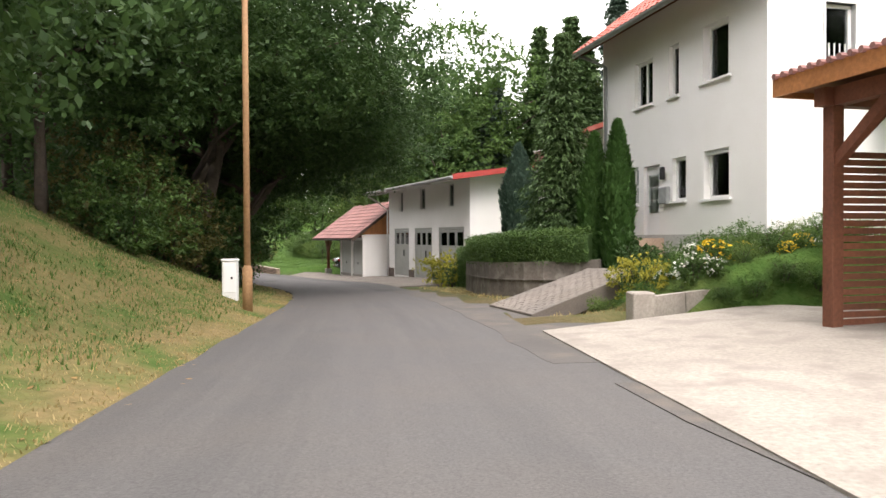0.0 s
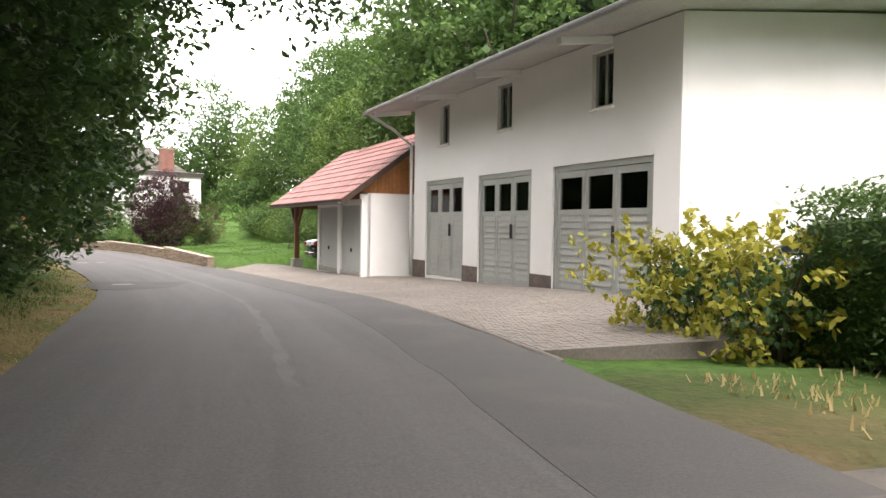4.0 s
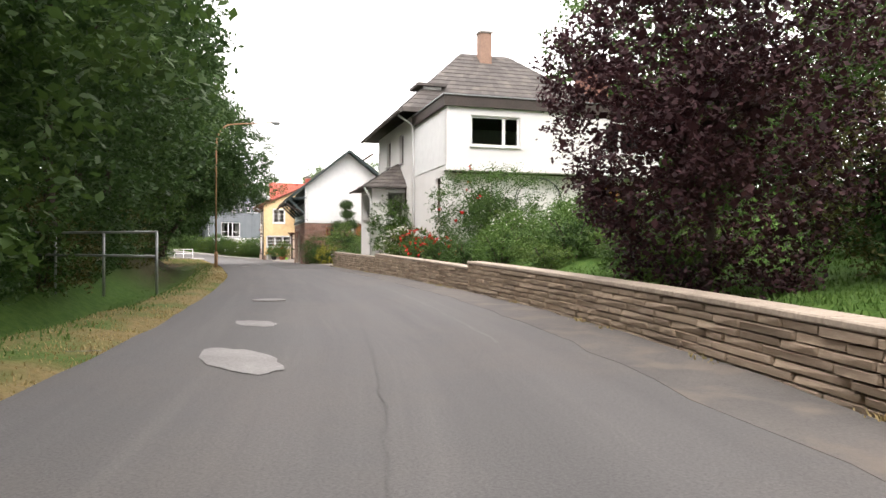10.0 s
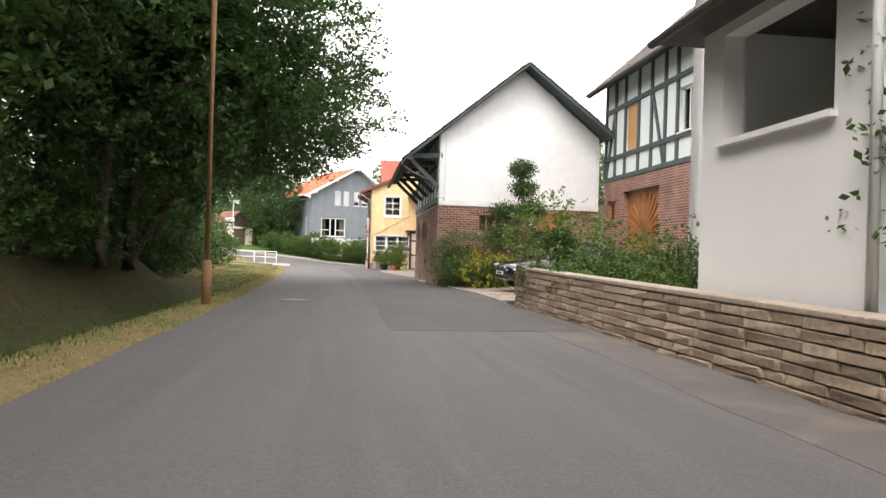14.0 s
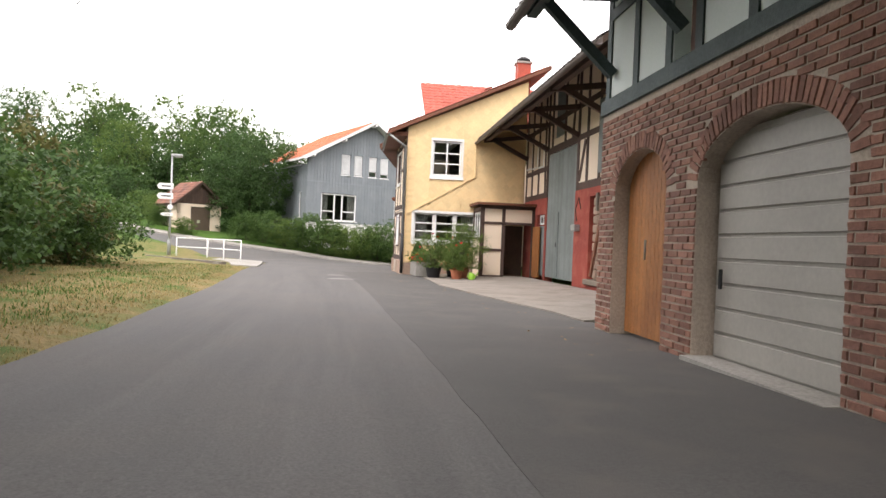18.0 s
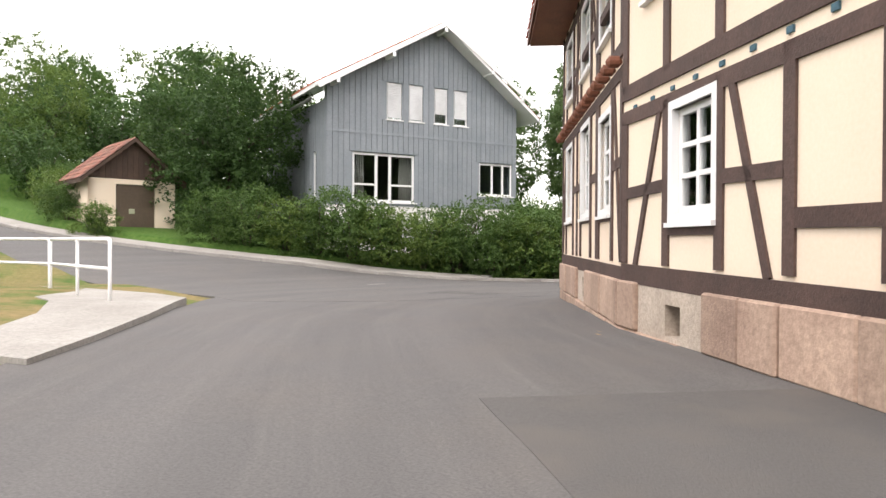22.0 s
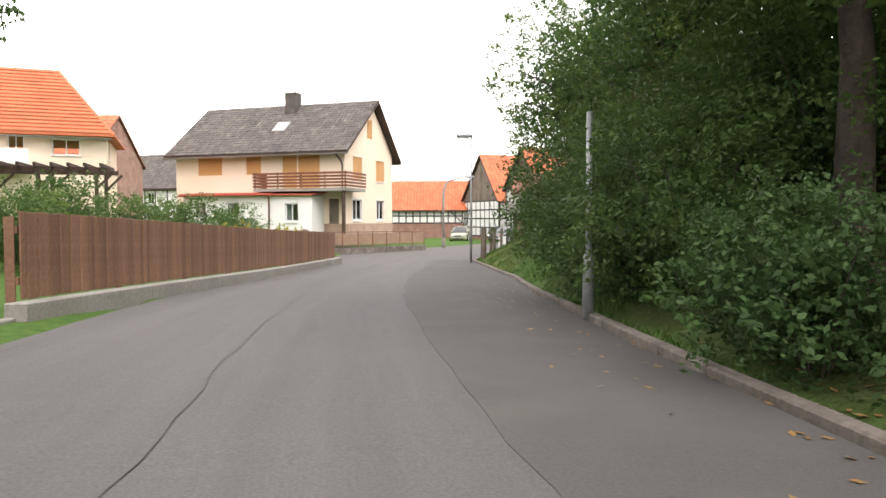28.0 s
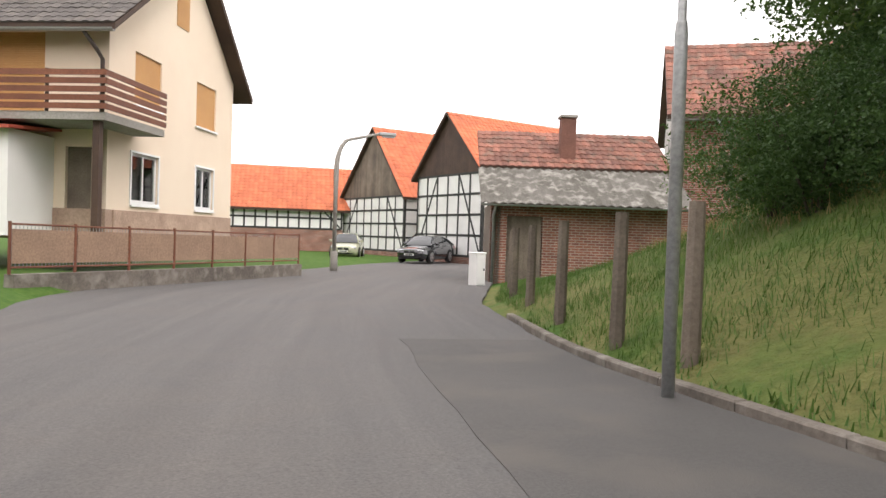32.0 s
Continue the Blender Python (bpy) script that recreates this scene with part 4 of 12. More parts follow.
        if curtain_mat:
            bm = bmesh.new()
            n = 14
            for a, b in ((x0 + 0.02, x0 + (x1 - x0) * 0.22), (x1 - (x1 - x0) * 0.22, x1 - 0.02)):
                for i in range(n):
                    u, v = a + (b - a) * i / n, a + (b - a) * (i + 1) / n
                    d0, d1 = 0.03 * (i % 2), 0.03 * ((i + 1) % 2)
                    q = [m @ Vector(p) for p in ((u, y + 0.3 + d0, z0 + 0.05), (v, y + 0.3 + d1, z0 + 0.05), (v, y + 0.3 + d1, z1), (u, y + 0.3 + d0, z1))]
                    bm.faces.new([bm.verts.new(p) for p in q])
            self.add("curtain", bm, curtain_mat, parent=w)
        return w

    def shutter(self, x0, x1, z0, z1, material, m=None, y=0.05, slat=0.055):
        """A closed roller shutter of slats."""
        n = max(2, int((z1 - z0) / slat))
        h = (z1 - z0) / n
        pts = []
        for i in range(n):
            pts += [(y + 0.012, z0 + i * h), (y, z0 + i * h + 0.008), (y, z0 + (i + 1) * h - 0.008)]
        pts += [(y + 0.012, z1), (y + 0.03, z1), (y + 0.03, z0)]
        bm = prism(bmesh.new(), pts, x0, x1, (m or Matrix()) @ Matrix(((0, 1, 0, 0), (1, 0, 0, 0), (0, 0, 1, 0), (0, 0, 0, 1))))
        return self.add("roller_shutter", bm, material)

    def beams(self, lines, material, m=None, w=0.16, proud=0.025, th=0.08, name="beam"):
        """Timbers of a frame on a wall: (x0, z0, x1, z1[, width])."""
        m = m or Matrix()
        for q in lines:
            bm = bmesh.new()
            bw = q[4] if len(q) > 4 else w
            p0, p1 = Vector((q[0], (th / 2) - proud, q[1])), Vector((q[2], (th / 2) - proud, q[3]))
            bar(bm, p0, p1, th, bw, up=(q[2] - q[0] and 0.0 or 1.0, 0, 1.0) if abs(q[2] - q[0]) > 1e-4 else (1, 0, 0))
            bm.transform(m)
            self.add(name, bm, material)

    def gable_roof(self, L, W, ze, zr, material, oe=0.5, og=0.4, th=0.16, ridge="x", under=None, name="roof", label="", rows=0, cols=0, y_r=None, zb=None):
        """Two slopes with thickness; tiles lie on them as courses."""
        under = under or wood_grey
        obs = []
        if ridge == "x":
            mid = W / 2 if y_r is None else y_r
            sl = [((-og, L + og), (mid, zr), (0, ze), -1), ((-og, L + og), (mid, zr), (W, zb if zb is not None else ze), 1)]
        else:
            mid = L / 2 if y_r is None else y_r
            sl = [((-og, W + og), (mid, zr), (0, ze), -1), ((-og, W + og), (mid, zr), (L, zb if zb is not None else ze), 1)]
        for (a0, a1), (mr, hr), (me, he), sg in sl:
            run = me - mr
            k = (he - hr) / abs(run)
            e = me + sg * oe
            ez = hr + k * abs(e - mr)
            bm = bmesh.new()
            pts = [(mr, hr), (e, ez), (e, ez + th), (mr, hr + th)]
            if ridge == "x":
                prism(bm, pts, a0, a1, Matrix(((0, 1, 0, 0), (1, 0, 0, 0), (0, 0, 1, 0), (0, 0, 0, 1))))
            else:
                prism(bm, pts, a0, a1)
            r = self.add(name, bm, under if rows else material, label)
            obs.append(r)
            if rows:
                self.tiles(r, ridge, a0, a1, (mr, hr + th), (e, ez + th), rows, cols, material)
        return obs

    def tiles(self, parent, ridge, a0, a1, top, foot, rows, cols, material, each=False):
        """Courses of curved tiles from the eave up, each a little tilted over the one below."""
        vs, fs = [], []
        dy, dz = top[0] - foot[0], top[1] - foot[1]
        ln = math.hypot(dy, dz)
        ny, nz = -dz / ln, dy / ln
        if nz < 0:
            ny, nz = -ny, -nz
        w, h = (a1 - a0) / cols, 1.0 / rows
        prof = ((0.0, 0.012), (0.25, 0.035), (0.5, 0.03), (0.75, 0.008), (1.0, 0.012))
        rng = random.Random(7)
        for r in range(rows):
            for c in range(cols):
                j = rng.uniform(-0.006, 0.006)
                base = len(vs)
                for s, lift in ((r * h - 0.002, 0.028 + j), (min(1, (r + 1) * h + 0.02), 0.004 + j)):
                    for u, q in prof:
                        a = a0 + (c + u * 0.985) * w
                        y, z = foot[0] + dy * s + ny * (lift + q), foot[1] + dz * s + nz * (lift + q)
                        vs.append((a, y, z - self.base) if ridge == "x" else (y, a, z - self.base))
                for u, q in prof:
                    a = a0 + (c + u * 0.985) * w
                    s = r * h - 0.002
                    y, z = foot[0] + dy * s + ny * (q * 0.6 + j), foot[1] + dz * s + nz * (q * 0.6 + j)
                    vs.append((a, y, z - self.base) if ridge == "x" else (y, a, z - self.base))
                for k in range(4):
                    fs.append((base + k, base + k + 1, base + 6 + k, base + 5 + k))
                    fs.append((base + 10 + k, base + 11 + k, base + k + 1, base + k))
        ob = raw_mesh("roof_tiles", vs, fs, material, parent)
        ob["kind"] = "stuff"
        bm = bmesh.new()
        bm.from_mesh(ob.data)
        bmesh.ops.recalc_face_normals(bm, faces=bm.faces[:])
        bm.to_mesh(ob.data)
        bm.free()
        return ob

    def pipe(self, pts, r=0.05, material=None, name="downpipe", seg=8):
        return self.add(name, tube(bmesh.new(), pts, r, seg), material or zinc, smooth=True)

    def gutter(self, p, q, r=0.07, material=None):
        """A half-round gutter from p to q."""
        p, q = Vector(p), Vector(q)
        d = (q - p).normalized()
        s = d.cross(Vector((0, 0, 1))).normalized()
        bm = bmesh.new()
        rows = []
        for c in (p, q):
            rows.append([bm.verts.new(c + s * (math.cos(a) * k) + Vector((0, 0, -math.sin(a) * k))) for k in (r, r - 0.012) for a in [math.pi * i / 6 for i in range(7)]])
        for i in range(6):
            bm.faces.new((rows[0][i], rows[0][i + 1], rows[1][i + 1], rows[1][i]))
            bm.faces.new((rows[0][7 + i], rows[1][7 + i], rows[1][8 + i], rows[0][8 + i]))
        bmesh.ops.recalc_face_normals(bm, faces=bm.faces[:])
        return self.add("gutter", bm, material or zinc)

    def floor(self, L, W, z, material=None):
        # added slab in the dark interior colour, keeps the rooms shaded
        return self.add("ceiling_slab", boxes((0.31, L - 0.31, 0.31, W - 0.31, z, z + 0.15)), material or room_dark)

    def chimney(self, x, y, z0, z1, w=0.5, material=None, cap=None):
        c = self.add("chimney", boxes((x - w / 2, x + w / 2, y - w / 2, y + w / 2, z0, z1)), material or brick_brown)
        self.add("chimney_cap", boxes((x - w / 2 - 0.05, x + w / 2 + 0.05, y - w / 2 - 0.05, y + w / 2 + 0.05, z1, z1 + 0.08)), cap or concrete, parent=c)
        return c


def boards(h, x0, x1, z0, z1, w, material, m=None, y=-0.03, th=0.03, name="board", gap=0.008, outline=None, parent=None):
    """Upright boards side by side; outline gives the top height at x."""
    n = max(1, round((x1 - x0) / w))
    b = (x1 - x0) / n
    for i in range(n):
        a = x0 + i * b
        bm = bmesh.new()
        if outline:
            t0, t1 = outline(a), outline(a + b - gap)
            if max(t0, t1) <= z0 + 0.02:
                bm.free()
                continue
            prism(bm, [(a, z0), (a + b - gap, z0), (a + b - gap, max(t1, z0 + 0.01)), (a, max(t0, z0 + 0.01))], y, y + th, m)
        else:
            box(bm, a, a + b - gap, y, y + th, z0, z1, m)
        h.add(name, bm, material, parent=parent)


def diamonds(h, x0, x1, z0, z1, w, material, m=None, y=-0.02, outline=None, name="slate_cladding", floor_line=None):
    """Diamond-laid cladding slates, each lifted at its lower tip."""
    bm = bmesh.new()
    r = 0
    z = z0 - w
    while z < z1 + w:
        x = x0 - w + (w if r % 2 else 0)
        while x < x1 + w:
            cz = z + w
            ok = x0 - 0.02 < x < x1 + 0.02 and z0 - 0.02 < cz < z1
            if ok and outline:
                ok = cz + 0.1 < outline(x)
            if ok and floor_line:
                ok = cz - 0.1 > floor_line(x)
            if ok:
                q = [(x, y - 0.006, cz - w), (x + w, y - 0.002, cz), (x, y + 0.002, cz + w), (x - w, y - 0.002, cz)]
                q = [(min(max(a, x0), x1), b, min(max(c, z0), z1)) for a, b, c in q]
                v = [bm.verts.new((m @ Vector(p)) if m else p) for p in q]
                bm.faces.new(v)
                e = [bm.verts.new((m @ Vector((p[0], p[1] + 0.012, p[2]))) if m else (p[0], p[1] + 0.012, p[2])) for p in (q[3], q[0], q[1])]
                bm.faces.new((v[3], e[0], e[1], v[0]))
                bm.faces.new((v[0], e[1], e[2], v[1]))
            x += 2 * w
        z += w
        r += 1
    return h.add(name, bm, material)


# ---------------------------------------------------------------- white house with the flower garden
A = House("white_house", 8.04, -4.98, -76.2, 3.1, "white rendered two-storey house with a red tiled roof", "house")
AL, AW = 6.55, 9.5
a_holes = [(4.6, 5.44, 4.05, 5.08), (3.41, 3.94, 4.07, 5.06), (2.14, 2.86, 3.25, 4.99), (1.3, 1.89, 4.05, 5.02), (4.57, 5.42, 6.55, 7.74), (3.27, 3.66, 6.49, 7.68), (1.72, 2.56, 6.5, 7.62)]
A.wall(AL, 3.1, 8.75, render_white, a_holes)
A.wall(AL, 2.4, 3.3, render_grey, (), y=-0.02, th=0.05, name="plinth")
ar = A.side("R", AL, AW)
A.wall(AW, 3.1, 8.75, render_white, [(1.3, 2.0, 6.45, 7.75), (2.9, 3.9, 6.0, 7.9)], ar, x0=0.3, top=[(0, 8.75), (AW, 8.75), (AW / 2, 12.2)])
A.wall(AW - 0.3, 3.1, 8.75, render_white, (), A.side("B", AL, AW), x0=0.0)
A.wall(AW - 0.3, 3.1, 8.75, render_white, [(3.2, 4.0, 6.5, 7.6)], A.side("L", AL, AW), top=[(0, 8.75), (AW, 8.75), (AW / 2, 12.2)])
for x0, x1, z0, z1 in (a_holes[0], a_holes[4]):
    A.window(x0, x1, z0, z1, cols=1, rows=1, sillmat=paint_white, sw=0.05, curtain_mat=curtain, deep=0.16)
A.shutter(4.62, 5.45, 4.98, 5.1, blind_white, y=0.05)
A.window(*a_holes[1], cols=1)
A.window(*a_holes[5], cols=1)
A.window(*a_holes[6], cols=2)
A.window(*a_holes[3], cols=2, rows=2)
A.window(1.3, 2.0, 6.45, 7.75, m=ar, cols=1, surround=0.05)
A.window(2.9, 3.9, 6.0, 7.9, m=ar, cols=2, sill=False)
A.add("balcony", boxes((2.3, 5.2, -1.3, -0.005, 5.85, 5.98), m=ar), concrete)
for i in range(20):
    A.add("baluster", boxes((2.32 + i * 0.15, 2.35 + i * 0.15, -1.29, -1.26, 5.98, 6.9), m=ar), paint_white)
A.add("balcony_rail", boxes((2.3, 5.2, -1.32, -1.24, 6.9, 6.95), m=ar), paint_white)
for i in range(6):
    A.add("guard_bar", boxes((1.33 + i * 0.125, 1.35 + i * 0.125, -0.06, -0.04, 6.45, 6.95), m=ar), paint_white)
ad = A.add("front_door", boxes((2.17, 2.83, 0.08, 0.14, 3.25, 4.97)), paint_white, "white front door with glazed arch")
for i in range(3):
    for j in range(2):
        A.add("pane", boxes((2.3 + j * 0.22, 2.48 + j * 0.22, 0.06, 0.085, 3.85 + i * 0.32, 4.12 + i * 0.32)), glass, parent=ad)
A.add("door_handle", tube(bmesh.new(), [(2.3, 0.04, 4.0), (2.42, 0.04, 4.0)], 0.012), chrome, parent=ad)
A.add("letter_box", bevel_box(3.02, 3.35, -0.14, -0.005, 4.02, 4.42, 0.02), galv)
A.add("wall_lantern", bevel_box(3.0, 3.12, -0.1, -0.005, 4.6, 4.9, 0.02), black_plastic)
A.add("step", boxes((2.0, 3.1, -0.8, -0.03, 2.8, 3.22), (1.9, 3.2, -1.2, -0.8, 2.6, 3.02), (1.9, 3.2, -1.6, -1.2, 2.4, 2.82)), sandstone)
A.gable_roof(AL, AW, 8.75, 12.3, tile_red, oe=0.75, og=0.7, under=wood_red, rows=18, cols=34)
A.gutter((-0.7, -0.82, 8.3), (AL + 0.7, -0.82, 8.3), 0.09)
A.pipe([(0.1, -0.78, 8.22), (0.25, -0.4, 8.05), (0.3, -0.08, 7.9), (0.3, -0.08, 3.1)], 0.05)
A.floor(AL, AW, 5.9)
# rear wing with its eave
W2 = House("house_wing", 8.645, 1.57, -76.2, 3.0, "white rear wing of a house with a dark eave", "house")
W2.wall(7.75, 3.0, 7.0, render_white, [(0.65, 1.55, 5.1, 6.25), (3.8, 4.35, 4.85, 6.0), (5.7, 6.7, 5.1, 6.2)])
W2.wall(4.0, 3.0, 7.0, render_white, (), W2.side("L", 7.75, 4.0))
W2.window(0.65, 1.55, 5.1, 6.25, cols=2)
W2.window(3.8, 4.35, 4.85, 6.0, cols=1)
W2.window(5.7, 6.7, 5.1, 6.2, cols=2)
W2.gable_roof(7.75, 5.0, 7.0, 7.6, tile_red, oe=0.6, og=0.5, under=wood_red)

# ---------------------------------------------------------------- garages under the forest
g0 = Vector((4.67059, 9.53463)) + Vector((-0.403, 0.915)) * 10.7
B = House("garage_house", g0.x, g0.y, -66.2, 0.9, "white rendered garage house with three grey plank gates", "garage")
BL, BW = 11.4, 7.2
doors = [(0.91, 3.4, 1.0, 3.83), (4.25, 6.79, 1.0, 3.81), (7.65, 10.75, 0.98, 3.8)]
wins = [(1.88, 2.48, 4.83, 5.98), (5.18, 5.88, 4.86, 5.98), (8.95, 9.6, 4.84, 5.96)]
B.wall(BL, 0.6, 6.15, render_white, doors + wins)
for x0, x1 in ((0.0, 0.9), (3.41, 4.24), (6.8, 7.64)):
    B.add("plinth", boxes((x0, x1, -0.03, 0.02, 0.6, 1.42)), mat("plinth_stone", (0.16, 0.125, 0.105), (0.1, 0.08, 0.07), rough=0.95, s1=3, s2=20, bump=0.5))
br = B.side("R", BL, BW)
B.wall(BW, 0.6, 6.15, render_white, (), br, x0=0.3, top=[(0, 6.15), (BW, 6.15), (BW, 7.1)])
B.wall(BL, 0.6, 7.1, render_white, (), B.side("B", BL, BW))
B.wall(BW - 0.3, 0.6, 6.15, render_white, (), B.side("L", BL, BW), top=[(0, 6.15), (BW, 6.15), (0, 7.1)])
rs = bmesh.new()
prism(rs, [(-1.35, 5.98), (BW + 1.3, 7.36), (BW + 1.3, 7.5), (-1.35, 6.12)], -0.75, BL + 1.0, Matrix(((0, 1, 0, 0), (1, 0, 0, 0), (0, 0, 1, 0), (0, 0, 0, 1))))
B.add("roof", rs, render_grey, "low pitched grey roof slab")
fs = bmesh.new()
prism(fs, [(-1.38, 5.92), (BW + 1.33, 7.3), (BW + 1.33, 7.56), (-1.38, 6.18)], BL + 1.0, BL + 1.06, Matrix(((0, 1, 0, 0), (1, 0, 0, 0), (0, 0, 1, 0), (0, 0, 0, 1))))
B.add("fascia", fs, mat("fascia_red", (0.42, 0.06, 0.05), (0.34, 0.05, 0.04), rough=0.6, s1=1, s2=20), "red verge board")
B.gutter((-0.75, -1.42, 6.03), (BL + 1.0, -1.42, 6.03), 0.08)
for x in (-0.4, 2.9, 6.2, 9.5):
    rb = bmesh.new()
    bar(rb, (x, -1.2, 5.95), (x, 0.0, 6.12), 0.14, 0.16)
    B.add("rafter_end", rb, paint_white)
B.pipe([(-0.5, -1.4, 5.98), (-0.3, -0.6, 5.5), (-0.06, -0.08, 5.0), (-0.06, -0.08, 0.95)], 0.05, paint_white)
for (x0, x1, z0, z1) in wins:
    B.window(x0, x1, z0, z1, cols=2, frame=paint_grey, sillmat=render_white)
B.chimney(BL - 0.6, 4.4, 6.6, 7.62, 0.5, brick_brown, concrete)
for (x0, x1, z0, z1) in doors:
    d = B.add("gate_frame", boxes((x0, x0 + 0.1, 0.04, 0.16, z0, z1), (x1 - 0.1, x1, 0.04, 0.16, z0, z1), (x0 + 0.1, x1 - 0.1, 0.04, 0.16, z1 - 0.12, z1)), paint_grey)
    w = (x1 - x0 - 0.2) / 3
    for k in range(3):
        a, b = x0 + 0.1 + k * w + 0.008, x0 + 0.1 + (k + 1) * w - 0.008
        for zz in (z0 + 0.5, z1 - 0.75):
            if k < 2:
                B.add("hinge", tube(bmesh.new(), [(b + 0.008, 0.045, zz), (b + 0.008, 0.045, zz + 0.12)], 0.018, 6), paint_grey, parent=d)
        leaf = boxes((a, a + 0.1, 0.06, 0.11, z0 + 0.03, z1 - 0.13), (b - 0.1, b, 0.06, 0.11, z0 + 0.03, z1 - 0.13), (a + 0.1, b - 0.1, 0.06, 0.11, z1 - 0.27, z1 - 0.13), (a + 0.1, b - 0.1, 0.06, 0.11, z1 - 1.06, z1 - 0.94), (a + 0.1, b - 0.1, 0.06, 0.11, z0 + 0.03, z0 + 0.2))
        lf = B.add("gate_leaf", leaf, paint_grey)
        n = 11
        h = (z1 - 1.06 - z0 - 0.2) / n
        sl = bmesh.new()
        for i in range(n):
            zz = z0 + 0.2 + i * h
            prism(sl, [(0.062, zz), (0.062, zz + 0.02), (0.085, zz + h), (0.1, zz + h), (0.1, zz)], a + 0.1, b - 0.1, Matrix(((0, 1, 0, 0), (1, 0, 0, 0), (0, 0, 1, 0), (0, 0, 0, 1))))
        B.add("slats", sl, paint_grey, parent=lf)
        B.add("pane", boxes((a + 0.1, b - 0.1, 0.08, 0.09, z1 - 0.94, z1 - 0.27)), glass, parent=lf)
        if k == 1:
            B.add("handle", bevel_box(b - 0.06, b - 0.02, 0.0, 0.06, z0 + 1.2, z0 + 1.55, 0.008), black_plastic, parent=lf)
# added dark sheet behind the panes, in place of room shade
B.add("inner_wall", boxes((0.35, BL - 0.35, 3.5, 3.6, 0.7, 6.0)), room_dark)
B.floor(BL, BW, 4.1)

# ---------------------------------------------------------------- double garage with carport
C = House("double_garage", -1.28472, 19.22366, -64.8, 0.85, "white double garage with grey doors, tiled roof and open carport bay", "garage")
CD = 5.2
# here x runs to the right, so the carport lies at negative x
c_doors = [(-2.02, -0.12, 0.95, 3.12), (-4.5, -2.4, 0.95, 3.1)]
C.wall(0.0, 0.7, 3.45, render_white, c_doors, x0=-4.72)
C.wall(2.6, 0.7, 3.5, render_white, (), pose(0, 0, 0, 0, 0, 90), x0=0.2, th=0.2)
C.wall(0.0, 0.7, 3.5, render_white, (), pose(0, CD, 0), x0=-4.72, th=0.2)
C.wall(CD, 0.7, 3.5, render_white, (), pose(-4.52, 0, 0, 0, 0, 90), x0=0.2, th=0.2)
C.add("cornice", boxes((-4.8, 0.03, -0.06, 0.1, 3.3, 3.46)), render_white)
for i, (x0, x1, z0, z1) in enumerate(c_doors):
    dr = C.add("garage_door", boxes((x0 + 0.03, x1 - 0.03, 0.05, 0.1, z0 + 0.02, z1)), paint_greydoor, "plain grey up-and-over door")
    C.add("handle", boxes(((x0 + x1) / 2 - 0.02, (x0 + x1) / 2 + 0.02, 0.01, 0.05, 1.6, 1.72), ((x0 + x1) / 2 - 0.06, (x0 + x1) / 2 + 0.06, 0.01, 0.03, 1.66, 1.69)), black_plastic, parent=dr)
    C.add("door_sill", boxes((x0, x1, -0.02, 0.2, 0.8, 0.96)), concrete)
# wood gable of the roof, towards the gates
swap = Matrix(((0, 1, 0, 0), (1, 0, 0, 0), (0, 0, 1, 0), (0, 0, 0, 1)))
kz = (5.15 - 3.72) / 1.95
for i in range(20):
    y0 = 0.0 + i * 0.13
    g = bmesh.new()
    prism(g, [(y0, 3.5), (y0 + 0.122, 3.5), (y0 + 0.122, min(3.72 + kz * (y0 + 0.122), 5.4)), (y0, min(3.72 + kz * y0, 5.4))], -0.01, 0.02, swap)
    C.add("board", g, wood_orange)
C_RIDGE = (2.55, 3.72 + kz * 2.55)
eave_y = -0.75
C_EAVE = (eave_y, 3.72 + kz * eave_y)
rf = bmesh.new()
prism(rf, [C_EAVE, C_RIDGE, (C_RIDGE[0], C_RIDGE[1] + 0.1), (C_EAVE[0], C_EAVE[1] + 0.1)], -9.05, 0.22, swap)
roofC = C.add("roof", rf, wood_dark, "red-brown tiled roof slope")
rb2 = bmesh.new()
prism(rb2, [C_RIDGE, (5.9, 3.3), (5.9, 3.4), (C_RIDGE[0], C_RIDGE[1] + 0.1)], -9.05, 0.22, swap)
C.add("roof_back", rb2, tile_pink)
C.gutter((-9.05, eave_y - 0.06, C_EAVE[1] + 0.02), (0.22, eave_y - 0.06, C_EAVE[1] + 0.02), 0.07, gutter_brown)
C.add("verge_board", prism(bmesh.new(), [(C_EAVE[0], C_EAVE[1] - 0.1), (C_RIDGE[0], C_RIDGE[1] - 0.1), (C_RIDGE[0], C_RIDGE[1] + 0.1), (C_EAVE[0], C_EAVE[1] + 0.1)], 0.2, 0.24, swap), wood_dark)
C.add("eaves_beam", boxes((-8.95, 0.0, -0.1, 0.06, 3.3, 3.48)), wood_red)
pst = C.add("carport_post", bevel_box(-7.75, -7.57, -0.08, 0.1, 1.05, 3.3, 0.008), wood_red, "red-brown timber post")
C.add("post_foot", bevel_box(-7.86, -7.46, -0.2, 0.22, 0.75, 1.08, 0.02), concrete, parent=pst)
cb = bmesh.new()
bar(cb, (-7.6, 0, 2.3), (-6.7, 0, 3.3), 0.1, 0.12)
C.add("brace", cb, wood_red)
cb = bmesh.new()
bar(cb, (-7.72, 0, 2.4), (-8.5, 0, 3.3), 0.1, 0.12)
C.add("brace", cb, wood_red)
C.add("crossbeam", boxes((-7.75, -7.6, 0.1, 5.0, 3.12, 3.28)), wood_red)
C.add("rear_post", boxes((-7.75, -7.58, 4.8, 4.98, 0.8, 3.2)), wood_red)

